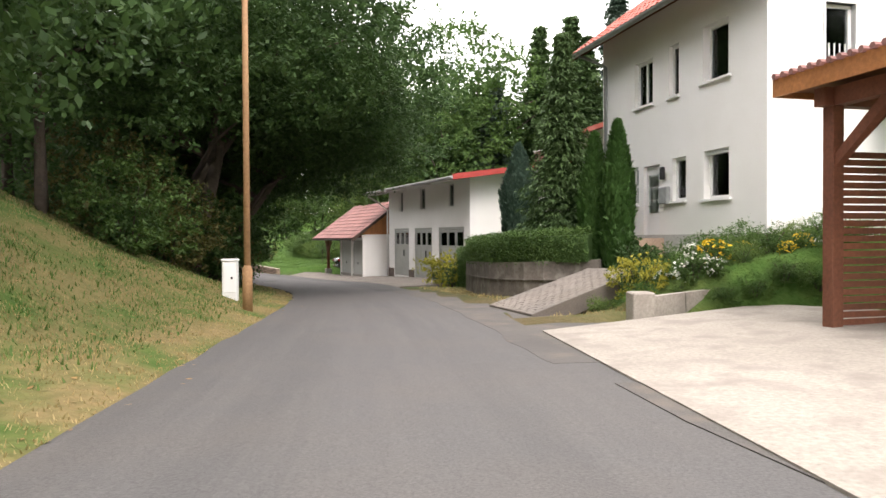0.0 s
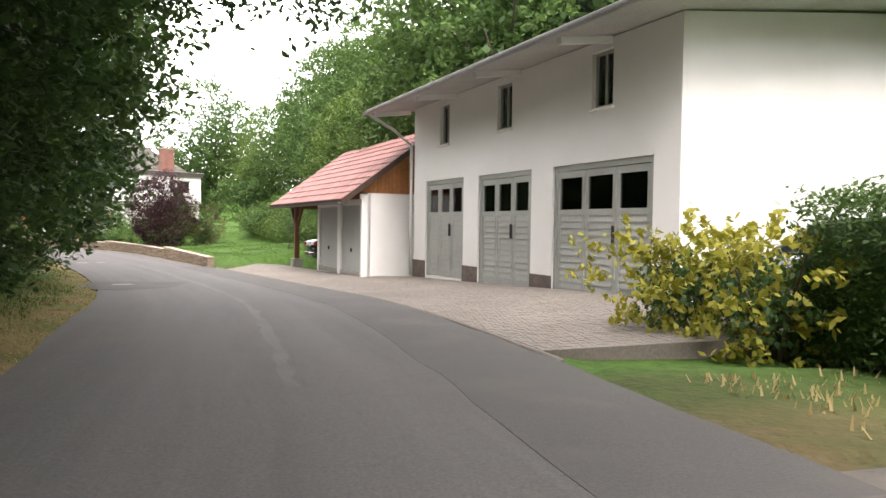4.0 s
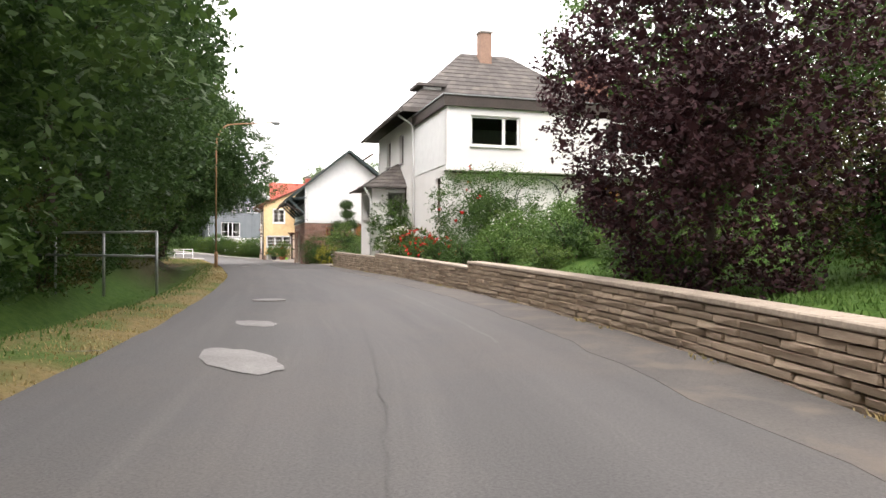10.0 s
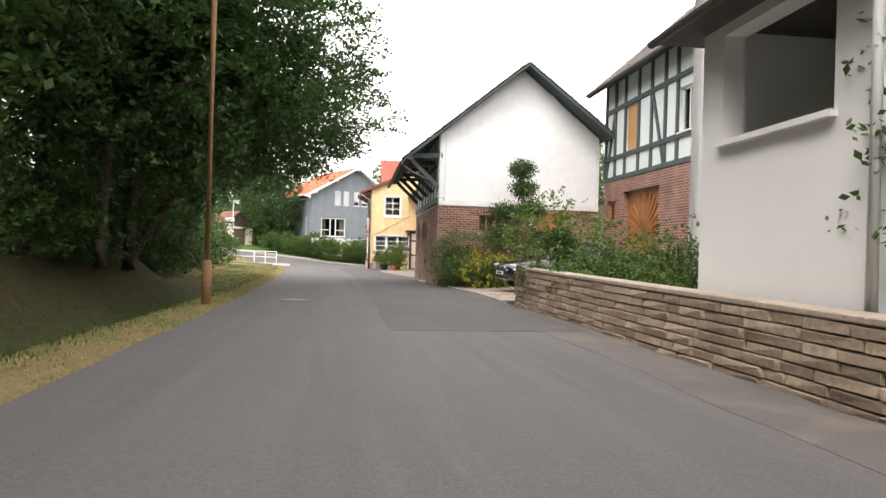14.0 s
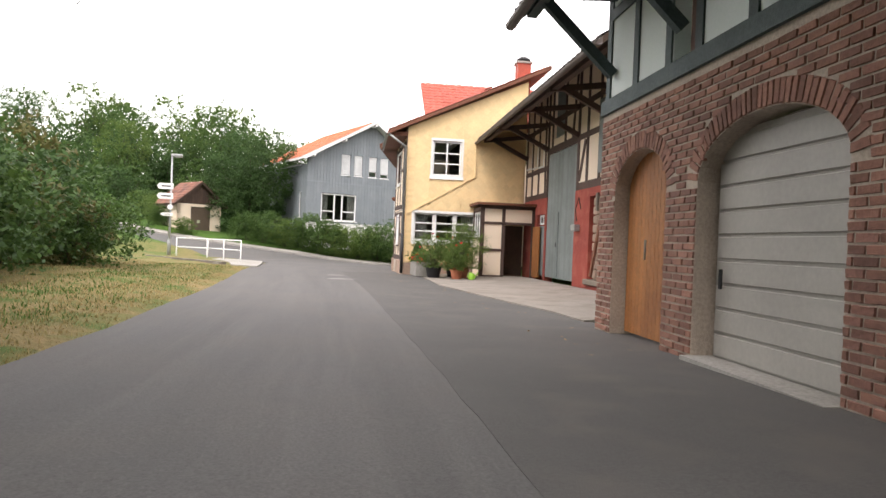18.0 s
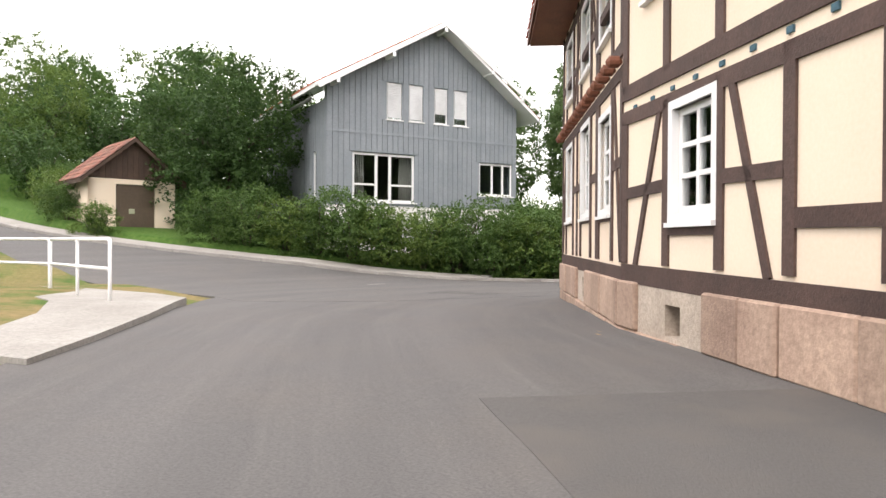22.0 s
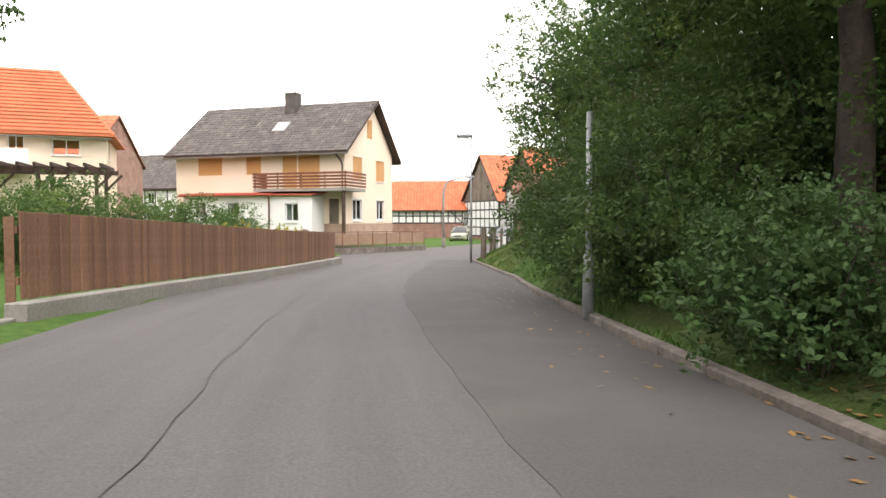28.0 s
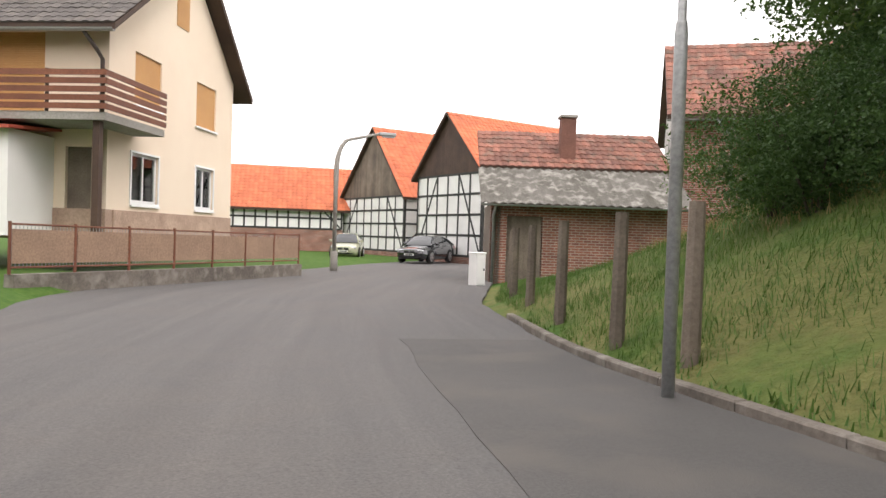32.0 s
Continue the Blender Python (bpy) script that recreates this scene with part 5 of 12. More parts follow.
# ---------------------------------------------------------------- white villa with annex and porch
E_ = House("villa", -25.4486, 53.2141, 43.3, 1.6, "white villa with dark hipped roof and flat-roofed annex", "house")
e_up = [(0.9, 2.78, 5.09, 6.18), (6.22, 8.12, 5.0, 6.15)]
E_.wall(9.05, 4.3, 6.5, render_white, e_up)
E_.wall(9.05, 0.5, 4.3, render_white, [(5.9, 7.8, 1.6, 3.9)], y=0.45)
E_.add("jetty_ledge", boxes((-0.04, 9.1, -0.06, 0.5, 4.2, 4.3)), render_white)
el = pose(0, 4.5, 0, 0, 0, -90)
E_.wall(4.2, 0.5, 6.5, render_white, [(3.05, 4.1, 2.6, 4.0)], el)
E_.wall(4.5, 0.5, 6.5, render_white, (), pose(9.05, 0, 0, 0, 0, 90), x0=0.3)
diamonds(E_, 0.02, 4.45, 4.4, 6.4, 0.16, slate_white, el, name="cladding")
E_.window(3.05, 4.1, 2.6, 4.0, m=el, cols=2, split=[0.35], frame=wood_dark, sillmat=paint_white)
for x0, x1, z0, z1 in e_up:
    E_.window(x0, x1, z0, z1, split=[0.68] if x0 < 3 else [0.35], fw=0.08, mw=0.11, sillmat=paint_white)
E_.add("garage_door", boxes((5.95, 7.75, 0.5, 0.56, 1.6, 3.88)), wood_orange, "orange-brown timber door")
E_.add("flat_roof", boxes((-0.12, 9.2, -0.12, 4.6, 6.45, 6.82)), mat("fascia_brown", (0.075, 0.06, 0.052), (0.055, 0.045, 0.04), rough=0.7, s1=1, s2=20), "dark brown fascia of the flat roof")
E_.add("roof_edge", boxes((-0.16, 9.24, -0.16, 4.64, 6.82, 6.87)), zinc)
em = pose(0, 12.4, 0, 0, 0, -90)
e_side = [(2.0, 2.95, 5.35, 6.55), (4.85, 5.7, 5.2, 6.5), (5.45, 6.3, 3.25, 4.2)]
E_.wall(7.9, 0.5, 7.0, render_white, e_side, em, name="wall")
for x0, x1, z0, z1 in e_side:
    E_.window(x0, x1, z0, z1, m=em, cols=1, frame=wood_dark, sillmat=render_grey, deep=0.14)
E_.wall(9.05, 0.5, 7.0, render_white, (), pose(0, 4.5, 0), th=0.25)
E_.wall(9.05, 0.5, 7.0, render_white, (), pose(9.05, 12.4, 0, 0, 0, 180))
E_.wall(7.9, 0.5, 7.0, render_white, (), pose(9.05, 4.5, 0, 0, 0, 90), x0=0.3)
E_.floor(9.0, 12.3, 4.15)
EC = [(-0.7, 3.9), (9.75, 3.9), (9.75, 13.1), (-0.7, 13.1)]
RL, RR = (3.2, 8.4, 10.6), (5.6, 8.4, 10.6)
zeav = 6.95
for pts, nm in (((EC[0] + (zeav,), EC[1] + (zeav,), RR, RL), "front"), ((EC[3] + (zeav,), EC[0] + (zeav,), RL), "left"), ((EC[2] + (zeav,), EC[3] + (zeav,), RL, RR), "back"), ((EC[1] + (zeav,), EC[2] + (zeav,), RR), "right")):
    bm = bmesh.new()
    lo = [bm.verts.new(p) for p in pts]
    hi = [bm.verts.new((p[0], p[1], p[2] + 0.14)) for p in pts]
    bm.faces.new(lo)
    bm.faces.new(hi[::-1])
    for i in range(len(pts)):
        bm.faces.new((lo[i], hi[i], hi[(i + 1) % len(pts)], lo[(i + 1) % len(pts)]))
    bmesh.ops.recalc_face_normals(bm, faces=bm.faces[:])
    r = E_.add("roof_slope", bm, tile_dark)
    # courses of flat tiles
    if nm in ("front", "left"):
        bm = bmesh.new()
        a, b = Vector(pts[0]), Vector(pts[1])
        top_l, top_r = (Vector(pts[3]), Vector(pts[2])) if len(pts) == 4 else (Vector(pts[2]), Vector(pts[2]))
        n = 15
        for i in range(n):
            u, v = i / n, min(1, (i + 1.12) / n)
            p0, p1 = a.lerp(top_l, u), b.lerp(top_r, u)
            q0, q1 = a.lerp(top_l, v), b.lerp(top_r, v)
            k = max(1, int((p1 - p0).length / 0.3))
            for c in range(k):
                s, t = (c + 0.02) / k, (c + 0.98) / k
                up0, up1 = Vector((0, 0, 0.185)), Vector((0, 0, 0.15))
                f = [p0.lerp(p1, s) + up0, p0.lerp(p1, t) + up0, q0.lerp(q1, t) + up1, q0.lerp(q1, s) + up1, p0.lerp(p1, s) + up1, p0.lerp(p1, t) + up1]
                w = [bm.verts.new(x) for x in f]
                bm.faces.new((w[0], w[1], w[2], w[3]))
                bm.faces.new((w[4], w[5], w[1], w[0]))
        tl = E_.add("roof_tiles", bm, tile_dark, parent=r)
        tl["kind"] = "stuff"
E_.add("relaid_tiles", boxes((3.3, 4.6, -0.02, 0.02, 0, 0.5), m=Matrix.Translation((0, 6.9, 9.28)) @ pose(0, 0, 0, -51)), tile_orange)
E_.gutter((-0.78, 3.9, 6.98), (-0.78, 13.1, 6.98), 0.08, gutter_brown)
E_.pipe([(-0.72, 4.6, 6.9), (-0.1, 4.55, 6.5), (-0.08, 4.55, 1.5)], 0.05, paint_white)
E_.chimney(4.2, 7.9, 9.3, 11.6, 0.55, mat("chimney_pale", (0.34, 0.22, 0.16), (0.27, 0.175, 0.13), rough=0.9, s1=2, s2=20))
E_.chimney(7.35, 3.2, 6.8, 9.05, 1.0, brick_brown)
dm = E_.add("dormer", boxes((0.5, 1.3, 5.2, 6.2, 7.6, 8.3)), paint_white)
E_.add("dormer_roof", boxes((0.2, 1.5, 5.0, 6.4, 8.3, 8.42)), tile_dark, parent=dm)
# porch with loggia
PB = 0.3
pm = pose(-1.45, 9.2, 0, 0, 0, -90)
E_.wall(2.75, PB, 4.05, render_white, [(0.45, 2.25, 2.72, 3.9)], pm, th=0.25, name="porch_wall")
E_.wall(1.43, PB, 4.05, render_white, [(0.72, 1.38, 2.75, 3.85)], pose(-1.45, 6.45, 0), x0=0.25, th=0.25, name="porch_wall")
E_.wall(1.45, PB, 4.05, render_white, (), pose(-1.45, 8.95, 0), x0=0.25, th=0.25, name="porch_wall")
E_.add("parapet_cap", boxes((-1.53, -1.15, 6.9, 8.8, 2.68, 2.74)), render_white)
E_.add("window_moulding", boxes((-0.8, 0.02, 6.38, 6.45, 3.86, 3.96)), paint_white)
E_.add("window_moulding", boxes((-0.75, 0.0, 6.4, 6.45, 2.65, 2.73)), paint_white)
pbm = bmesh.new()
pr = [(-1.85, 6.0, 4.02), (0.05, 6.0, 4.02), (0.05, 9.6, 4.02), (-1.85, 9.6, 4.02)]
apx = [(-0.1, 7.3, 5.2), (-0.1, 8.3, 5.2)]
pv = [pbm.verts.new(p) for p in pr] + [pbm.verts.new(p) for p in apx]
for f in ((0, 1, 4), (1, 2, 5, 4), (2, 3, 5), (3, 0, 4, 5), (3, 2, 1, 0)):
    pbm.faces.new([pv[i] for i in f])
prf = E_.add("porch_roof", pbm, tile_dark)
bm = bmesh.new()
for pa, pb2, ta, tb in ((pr[3], pr[0], apx[1], apx[0]), (pr[0], pr[1], apx[0], apx[0])):
    a, b, ta, tb = Vector(pa), Vector(pb2), Vector(ta), Vector(tb)
    n = 7
    for i in range(n):
        u, v = i / n, min(1, (i + 1.12) / n)
        p0, p1, q0, q1 = a.lerp(ta, u), b.lerp(tb, u), a.lerp(ta, v), b.lerp(tb, v)
        k = max(1, int((p1 - p0).length / 0.26))
        for c in range(k):
            s, t = (c + 0.03) / k, (c + 0.97) / k
            j = 0.01 * ((c * 7 + i * 3) % 3)
            up0, up1 = Vector((0, 0, 0.065 + j)), Vector((0, 0, 0.02 + j))
            f = [p0.lerp(p1, s) + up0, p0.lerp(p1, t) + up0, q0.lerp(q1, t) + up1, q0.lerp(q1, s) + up1, p0.lerp(p1, s) + up1, p0.lerp(p1, t) + up1]
            w = [bm.verts.new(x) for x in f]
            bm.faces.new((w[0], w[1], w[2], w[3]))
            bm.faces.new((w[4], w[5], w[1], w[0]))
E_.add("porch_tiles", bm, tile_dark, parent=prf)["kind"] = "stuff"
E_.gutter((-1.92, 6.0, 4.03), (-1.92, 9.6, 4.03), 0.06, gutter_brown)
E_.pipe([(-1.85, 6.05, 3.98), (-1.6, 6.35, 3.7), (-1.52, 6.38, 3.5), (-1.52, 6.38, 0.9)], 0.045, paint_white)

# ---------------------------------------------------------------- brick barn with white slate gable
F = House("brick_barn", -51.54, 77.10, -46.5, 0.05, "brick barn with arched doors, timber upper storey and white slate gable", "barn")
FL, FS = 9.1, 3.15
arch1, arch2 = (FL - 6.1, FL - 3.8), (FL - 8.5, FL - 6.85)


def arch_fill(bm, x0, x1, z0, zs, zt, y0, y1, wallx0, wallx1, n=12):
    """The masonry over a round-headed opening."""
    c, r = (x0 + x1) / 2, (x1 - x0) / 2
    for i in range(n):
        a, b = math.pi * i / n, math.pi * (i + 1) / n
        xa, xb = c - r * math.cos(a), c - r * math.cos(b)
        za, zb = zs + (zt - zs) * math.sin(a), zs + (zt - zs) * math.sin(b)
        prism(bm, [(xa, za), (xb, zb), (xb, wallx1), (xa, wallx1)], y0, y1)
    bmesh.ops.remove_doubles(bm, verts=bm.verts[:], dist=0.001)
    return bm


F.wall(FL - 0.04, -0.3, 2.55, mortar, [(arch1[0], arch1[1], -0.3, 2.5), (arch2[0], arch2[1], -0.3, 2.5)], th=0.34)
F.add("wall_head", boxes((0, FL - 0.04, 0, 0.34, 2.55, 3.15)), mortar)
for x0, x1 in (arch1, arch2):
    F.add("arch_wall", arch_fill(bmesh.new(), x0, x1, 0, 1.95, 2.5, 0.0, 0.34, 0, 2.55), mortar)
F.add("plate_beam", boxes((0, FL, -0.05, 0.2, 3.15, 3.35)), beam_grey)
F.wall(FL, 3.35, 5.6, infill_mint, [(2.2, 2.75, 3.4, 5.0)], y=0.04, th=0.2, name="upper_wall")
F.beams([(0.08, 3.35, 0.08, 5.6), (1.1, 3.35, 1.1, 5.6), (2.1, 3.35, 2.1, 5.6), (2.85, 3.35, 2.85, 5.6), (3.9, 3.35, 3.9, 5.6), (5.0, 3.35, 5.0, 5.6), (6.1, 3.35, 6.1, 5.6), (7.2, 3.35, 7.2, 5.6), (8.2, 3.35, 8.2, 5.6), (9.0, 3.35, 9.0, 5.6), (0, 4.6, 9.1, 4.6), (8.95, 3.4, 8.3, 4.5)], beam_grey, pose(0, 0.04, 0))
# doors in the arches
d1 = F.add("garage_door", boxes((arch1[0] + 0.02, arch1[1] - 0.02, 0.24, 0.29, 0.12, 2.45)), paint_drab, "grey-white ribbed sectional door")
for i in range(9):
    F.add("panel", bevel_box(arch1[0] + 0.06, arch1[1] - 0.06, 0.215, 0.245, 0.16 + i * 0.25, 0.38 + i * 0.25, 0.008), paint_drab, parent=d1)
F.add("handle", tube(bmesh.new(), [(arch1[0] + 0.25, 0.16, 0.85), (arch1[0] + 0.25, 0.16, 1.05)], 0.02), black_plastic, parent=d1)
F.add("threshold", boxes((arch1[0], arch1[1], -0.12, 0.25, -0.1, 0.14)), concrete)
boards(F, arch2[0] + 0.03, arch2[1] - 0.03, 0.1, 2.48, 0.11, wood_orange, y=0.2, th=0.05, name="door_board")
F.add("door_handle", tube(bmesh.new(), [(arch2[0] + 0.82, 0.12, 1.1), (arch2[0] + 0.82, 0.12, 1.35)], 0.015), alloy)
# added dark backing inside the barn, its shade put into the colour
F.add("back_room", boxes((0.1, FL - 1.2, 4.2, 4.4, 0, 5.5)), room_dark)
fg = pose(FL, 0, 0, 0, 0, 96.3)
GW = 6.15
g_hole = [(1.5, 2.13, 2.17, 2.8), (3.7, 4.88, 0.3, 2.95)]
F.wall(GW, -0.3, FS, mortar, g_hole, fg, th=0.1, x0=0.0)
slope = lambda s: 8.15 - 0.82 * abs(s - 3.1) if s < 3.1 else 8.15 - 0.76 * (s - 3.1)
F.add("gable_wall", prism(bmesh.new(), [(0, FS), (GW, FS), (GW, slope(GW)), (3.1, 8.15), (0, slope(0))], 0.03, 0.28, fg), slate_white)
diamonds(F, 0.16, GW - 0.12, FS + 0.12, 8.1, 0.14, slate_white, fg, y=0.0, outline=slope, name="slate_cladding")
bm = bmesh.new()
z = FS + 0.1
while z < 5.6:
    for a, b in ((0.0, 0.16), (GW - 0.12, GW)):
        box(bm, a, b, -0.02, 0.03, z, z + 0.085, fg)
    z += 0.1
F.add("slate_edging", bm, slate_white)["kind"] = "stuff"
F.add("gable_sill", boxes((0, GW, -0.05, 0.05, FS - 0.06, FS + 0.1), m=fg), paint_white)
F.window(1.5, 2.13, 2.17, 2.8, m=fg, cols=2, frame=wood_orange, sill=False)
boards(F, 3.72, 4.86, 0.35, 2.93, 0.13, wood_orange, fg, y=0.06, th=0.05, name="door_board")
F.add("lantern", bevel_box(3.35, 3.52, -0.16, -0.02, 2.45, 2.75, 0.03, fg), paint_white)
# roof over the barn, with struts under the wide eave
kf = 0.82
for a, b, nm in ((-1.3, 3.1, "front"), (3.1, 6.3, "back")):
    za, zb = (8.15 + 0.0 - kf * (3.1 - a), 8.15) if nm == "front" else (8.15, 8.15 - 0.76 * (b - 3.1))
    bm = bmesh.new()
    prism(bm, [(a, za), (b, zb), (b, zb + 0.14), (a, za + 0.14)], -0.35, FL + 0.3, swap)
    r = F.add("roof", bm, beam_grey, "dark grey underside of the tiled roof")
    F.tiles(r, "x", -0.35, FL + 0.34, (b, zb + 0.14) if nm == "front" else (a, za + 0.14), (a, za + 0.14) if nm == "front" else (b, zb + 0.14), 16, 34, tile_dark)
F.gutter((-0.35, -1.38, 4.5), (FL + 0.34, -1.38, 4.5), 0.08, gutter_brown)
for x in (0.3, 2.5, 4.7, 6.9, FL - 0.05):
    sb = bmesh.new()
    bar(sb, (x, 0.0, 3.7), (x, -1.1, 4.75), 0.12, 0.14)
    F.add("strut", sb, beam_grey)
    sb = bmesh.new()
    bar(sb, (x, 0.1, 4.85), (x, -1.15, 4.78), 0.13, 0.15)
    F.add("rafter_foot", sb, beam_grey)
F.add("eaves_purlin", boxes((-0.3, FL + 0.27, -1.15, -1.0, 4.62, 4.76)), beam_grey)
F.pipe([(FL + 0.16, -1.36, 4.45), (FL + 0.13, -1.0, 4.2), (FL + 0.06, -0.3, 3.9)], 0.05, gutter_brown)

# ---------------------------------------------------------------- timber barn, oxblood ground floor
G = House("timber_barn", -61.4725, 91.8185, -46.0, 0.1, "half-timbered barn with oxblood red ground floor and grey plank gate", "barn")
GLn = 14.0
g_holes = [(2.04, 3.1, -0.2, 2.42), (3.3, 6.55, -0.2, 4.5), (9.45, 10.5, 1.7, 2.75), (11.95, 13.4, -0.2, 3.2)]
G.wall(GLn, -0.3, 3.0, red_wall, [(a, b, max(c, -0.3), min(d, 3.0)) for a, b, c, d in g_holes] + [(7.95, 9.25, 0.35, 2.75)], x0=0.0, th=0.3, name="ground_wall")
G.wall(GLn, 3.0, 7.2, render_cream, [(3.3, 6.55, 3.0, 4.5), (3.8, 5.1, 4.98, 6.7), (0.35, 0.85, 4.3, 5.2), (1.2, 1.7, 4.25, 5.15), (2.1, 2.6, 4.2, 5.1)], y=0.03, th=0.25, name="upper_wall")
G.beams([(0, 3.1, 3.3, 3.1, 0.2), (6.55, 3.1, 14, 3.1, 0.26), (0, 4.05, 3.3, 4.05), (6.55, 4.62, 14, 4.62), (3.2, 4.62, 6.6, 4.62, 0.24), (0.1, 3, 0.1, 7.2), (1.0, 3, 1.0, 7.2), (1.95, 3, 1.95, 7.2), (2.9, 3.1, 2.75, 7.2), (3.2, 3, 3.2, 7.2, 0.2), (6.65, 3, 6.65, 7.2, 0.2), (7.5, 3.2, 7.5, 7.2), (8.55, 3.2, 8.55, 7.2), (9.65, 3.2, 9.65, 7.2), (10.7, 3.2, 10.7, 7.2), (11.3, 3.2, 11.75, 5.6), (11.8, 3.2, 11.8, 7.2), (12.9, 3.2, 12.9, 7.2), (13.9, 3.2, 13.9, 7.2), (6.8, 3.3, 7.3, 4.5), (0, 5.6, 14, 5.6), (3.7, 4.7, 3.7, 7.2), (5.2, 4.7, 5.2, 7.2), (6.0, 4.7, 6.4, 7.0)], beam_brown, pose(0, 0.03, 0), w=0.17)
for x0, x1, z0, z1 in ((0.35, 0.85, 4.3, 5.2), (1.2, 1.7, 4.25, 5.15), (2.1, 2.6, 4.2, 5.1)):
    G.window(x0, x1, z0, z1, cols=2, rows=2, y=0.03)
G.window(9.45, 10.5, 1.7, 2.75, cols=1, rows=2, frame=board_greygreen, sill=True, sillmat=beam_brown)
boards(G, 3.35, 6.5, 0.2, 4.48, 0.2, board_greygreen, y=0.02, th=0.05, name="gate_board")
G.add("wicket_frame", boxes((4.78, 4.83, -0.012, 0.015, 0.25, 2.4), (4.1, 4.83, -0.012, 0.015, 2.35, 2.42)), board_greygreen)
G.add("gate_ring", tube(bmesh.new(), [(4.7, -0.03, 1.25), (4.7, -0.03, 1.4)], 0.015), black_plastic)
boards(G, 2.08, 3.05, 0.2, 2.0, 0.17, board_greygreen, y=0.06, th=0.05, name="door_board")
G.window(2.2, 2.95, 2.06, 2.4, cols=2, sill=False, fw=0.05, y=0.03, deep=0.05)
G.shutter(3.85, 5.05, 5.0, 6.68, board_greygreen, y=0.1, slat=0.16)
boards(G, 8.65, 9.55, 3.35, 5.4, 0.18, board_greygreen, y=-0.05, th=0.05, name="hatch_board")
boards(G, 11.86, 13.3, 3.86, 6.2, 0.18, board_greygreen, y=-0.05, th=0.05, name="hatch_board")
G.add("niche_stone", boxes((7.97, 9.23, 0.18, 0.28, 0.36, 2.74)), sandstone)
for i in range(9):
    for j in range(3):
        w = 0.38 + 0.05 * ((i * 5 + j * 3) % 3)
        x = 8.0 + j * 0.42 - 0.08 * (i % 2)
        G.add("niche_block", bevel_box(max(7.98, x), min(9.22, x + 0.38), 0.1, 0.2, 0.4 + i * 0.26, 0.63 + i * 0.26, 0.02), sandstone)
G.add("niche_sill", bevel_box(7.85, 9.35, -0.1, 0.2, 0.2, 0.36, 0.02), wood_grey)
lp = bmesh.new()
bar(lp, (8.4, -0.06, 0.45), (9.1, 0.02, 2.6), 0.06, 0.1)
G.add("leaning_beam", lp, wood_red)
G.add("shutter_leaf", boxes((9.28, 9.36, -0.04, 0.0, 0.4, 2.7), (8.6, 8.75, -0.06, 0.0, 2.3, 2.8)), wood_grey)
G.add("meter_box", bevel_box(6.75, 7.15, -0.18, 0.0, 1.75, 1.95, 0.02), galv)
G.add("bell_hook", tube(bmesh.new(), [(7.1, -0.1, 2.05), (7.1, -0.15, 2.4), (7.3, -0.12, 2.75), (7.45, -0.1, 2.4)], 0.015), black_plastic)
for i in range(4):
    ti = bmesh.new()
    tube(ti, [(10.9 + 0.14 * math.cos(a * 0.7 + i), -0.06, 2.35 + 0.16 * math.sin(a * 0.7 + i)) for a in range(8)], 0.012, 6)
    G.add("hanging_tool", ti, wood_dark)
# added dark backing and bay lining, so the openings read as shaded
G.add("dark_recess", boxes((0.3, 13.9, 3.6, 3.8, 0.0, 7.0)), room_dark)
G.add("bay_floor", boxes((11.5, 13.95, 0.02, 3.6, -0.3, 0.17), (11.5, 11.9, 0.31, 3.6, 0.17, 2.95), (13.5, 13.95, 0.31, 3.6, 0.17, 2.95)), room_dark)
G.add("threshing_floor", boxes((0.3, 13.8, 0.31, 3.6, 2.95, 3.05)), wood_dark)
gk = 0.72
bm = bmesh.new()
ze, zt = 5.25, 5.25 + gk * 6.2
prism(bm, [(-2.0, ze), (4.2, zt), (4.2, zt + 0.15), (-2.0, ze + 0.15)], -0.15, 14.2, swap)
gr = G.add("roof", bm, wood_dark, "dark wide-eaved barn roof")
G.tiles(gr, "x", -0.15, 14.2, (4.2, zt + 0.15), (-2.0, ze + 0.15), 20, 44, tile_dark)
G.gutter((-0.15, -2.07, ze + 0.03), (14.2, -2.07, ze + 0.03), 0.08, gutter_brown)
for x in (0.2, 3.2, 6.65, 9.65, 12.9):
    for p, q in (((x, 0.0, 4.7), (x, -1.6, ze + 0.25)), ((x, 0.1, ze + 0.35), (x, -1.8, ze + 0.1))):
        sb = bmesh.new()
        bar(sb, p, q, 0.13, 0.15)
        G.add("strut", sb, beam_brown)
G.add("eaves_purlin", boxes((0, 14.1, -1.75, -1.58, ze + 0.08, ze + 0.25)), beam_brown)

# ---------------------------------------------------------------- yellow slate-clad house
Hh = House("yellow_house", -64.919, 88.4875, 44.0, 0.0, "yellow diamond-clad gable of a half-timbered farmhouse with red roof", "house")
h_up, h_low = (1.0, 2.15, 3.9, 5.28), (0.36, 2.8, 1.3, 2.4)
Hh.wall(4.75, 0.3, 5.75, slate_yellow, [h_up, h_low], top=[(0, 5.75), (4.75, 5.75), (4.75, 7.85)])
Hh.wall(4.74, -0.3, 0.42, sandstone, (), y=-0.04, th=0.3, name="plinth")
hs = lambda x: 5.7 + 0.46 * x
batten = lambda x: 2.33 + 0.588 * x
bm_names = ((0.3, 0.95, 2.45, 5.7), (0.95, 2.2, 2.45, 3.85), (0.95, 2.2, 5.32, 6.6), (2.2, 4.72, 2.5, 7.4))
for a, b, c, d in bm_names:
    diamonds(Hh, a, b, c, d, 0.15, slate_yellow, outline=hs, floor_line=lambda x: 2.45)
bm = bmesh.new()
z = 0.45
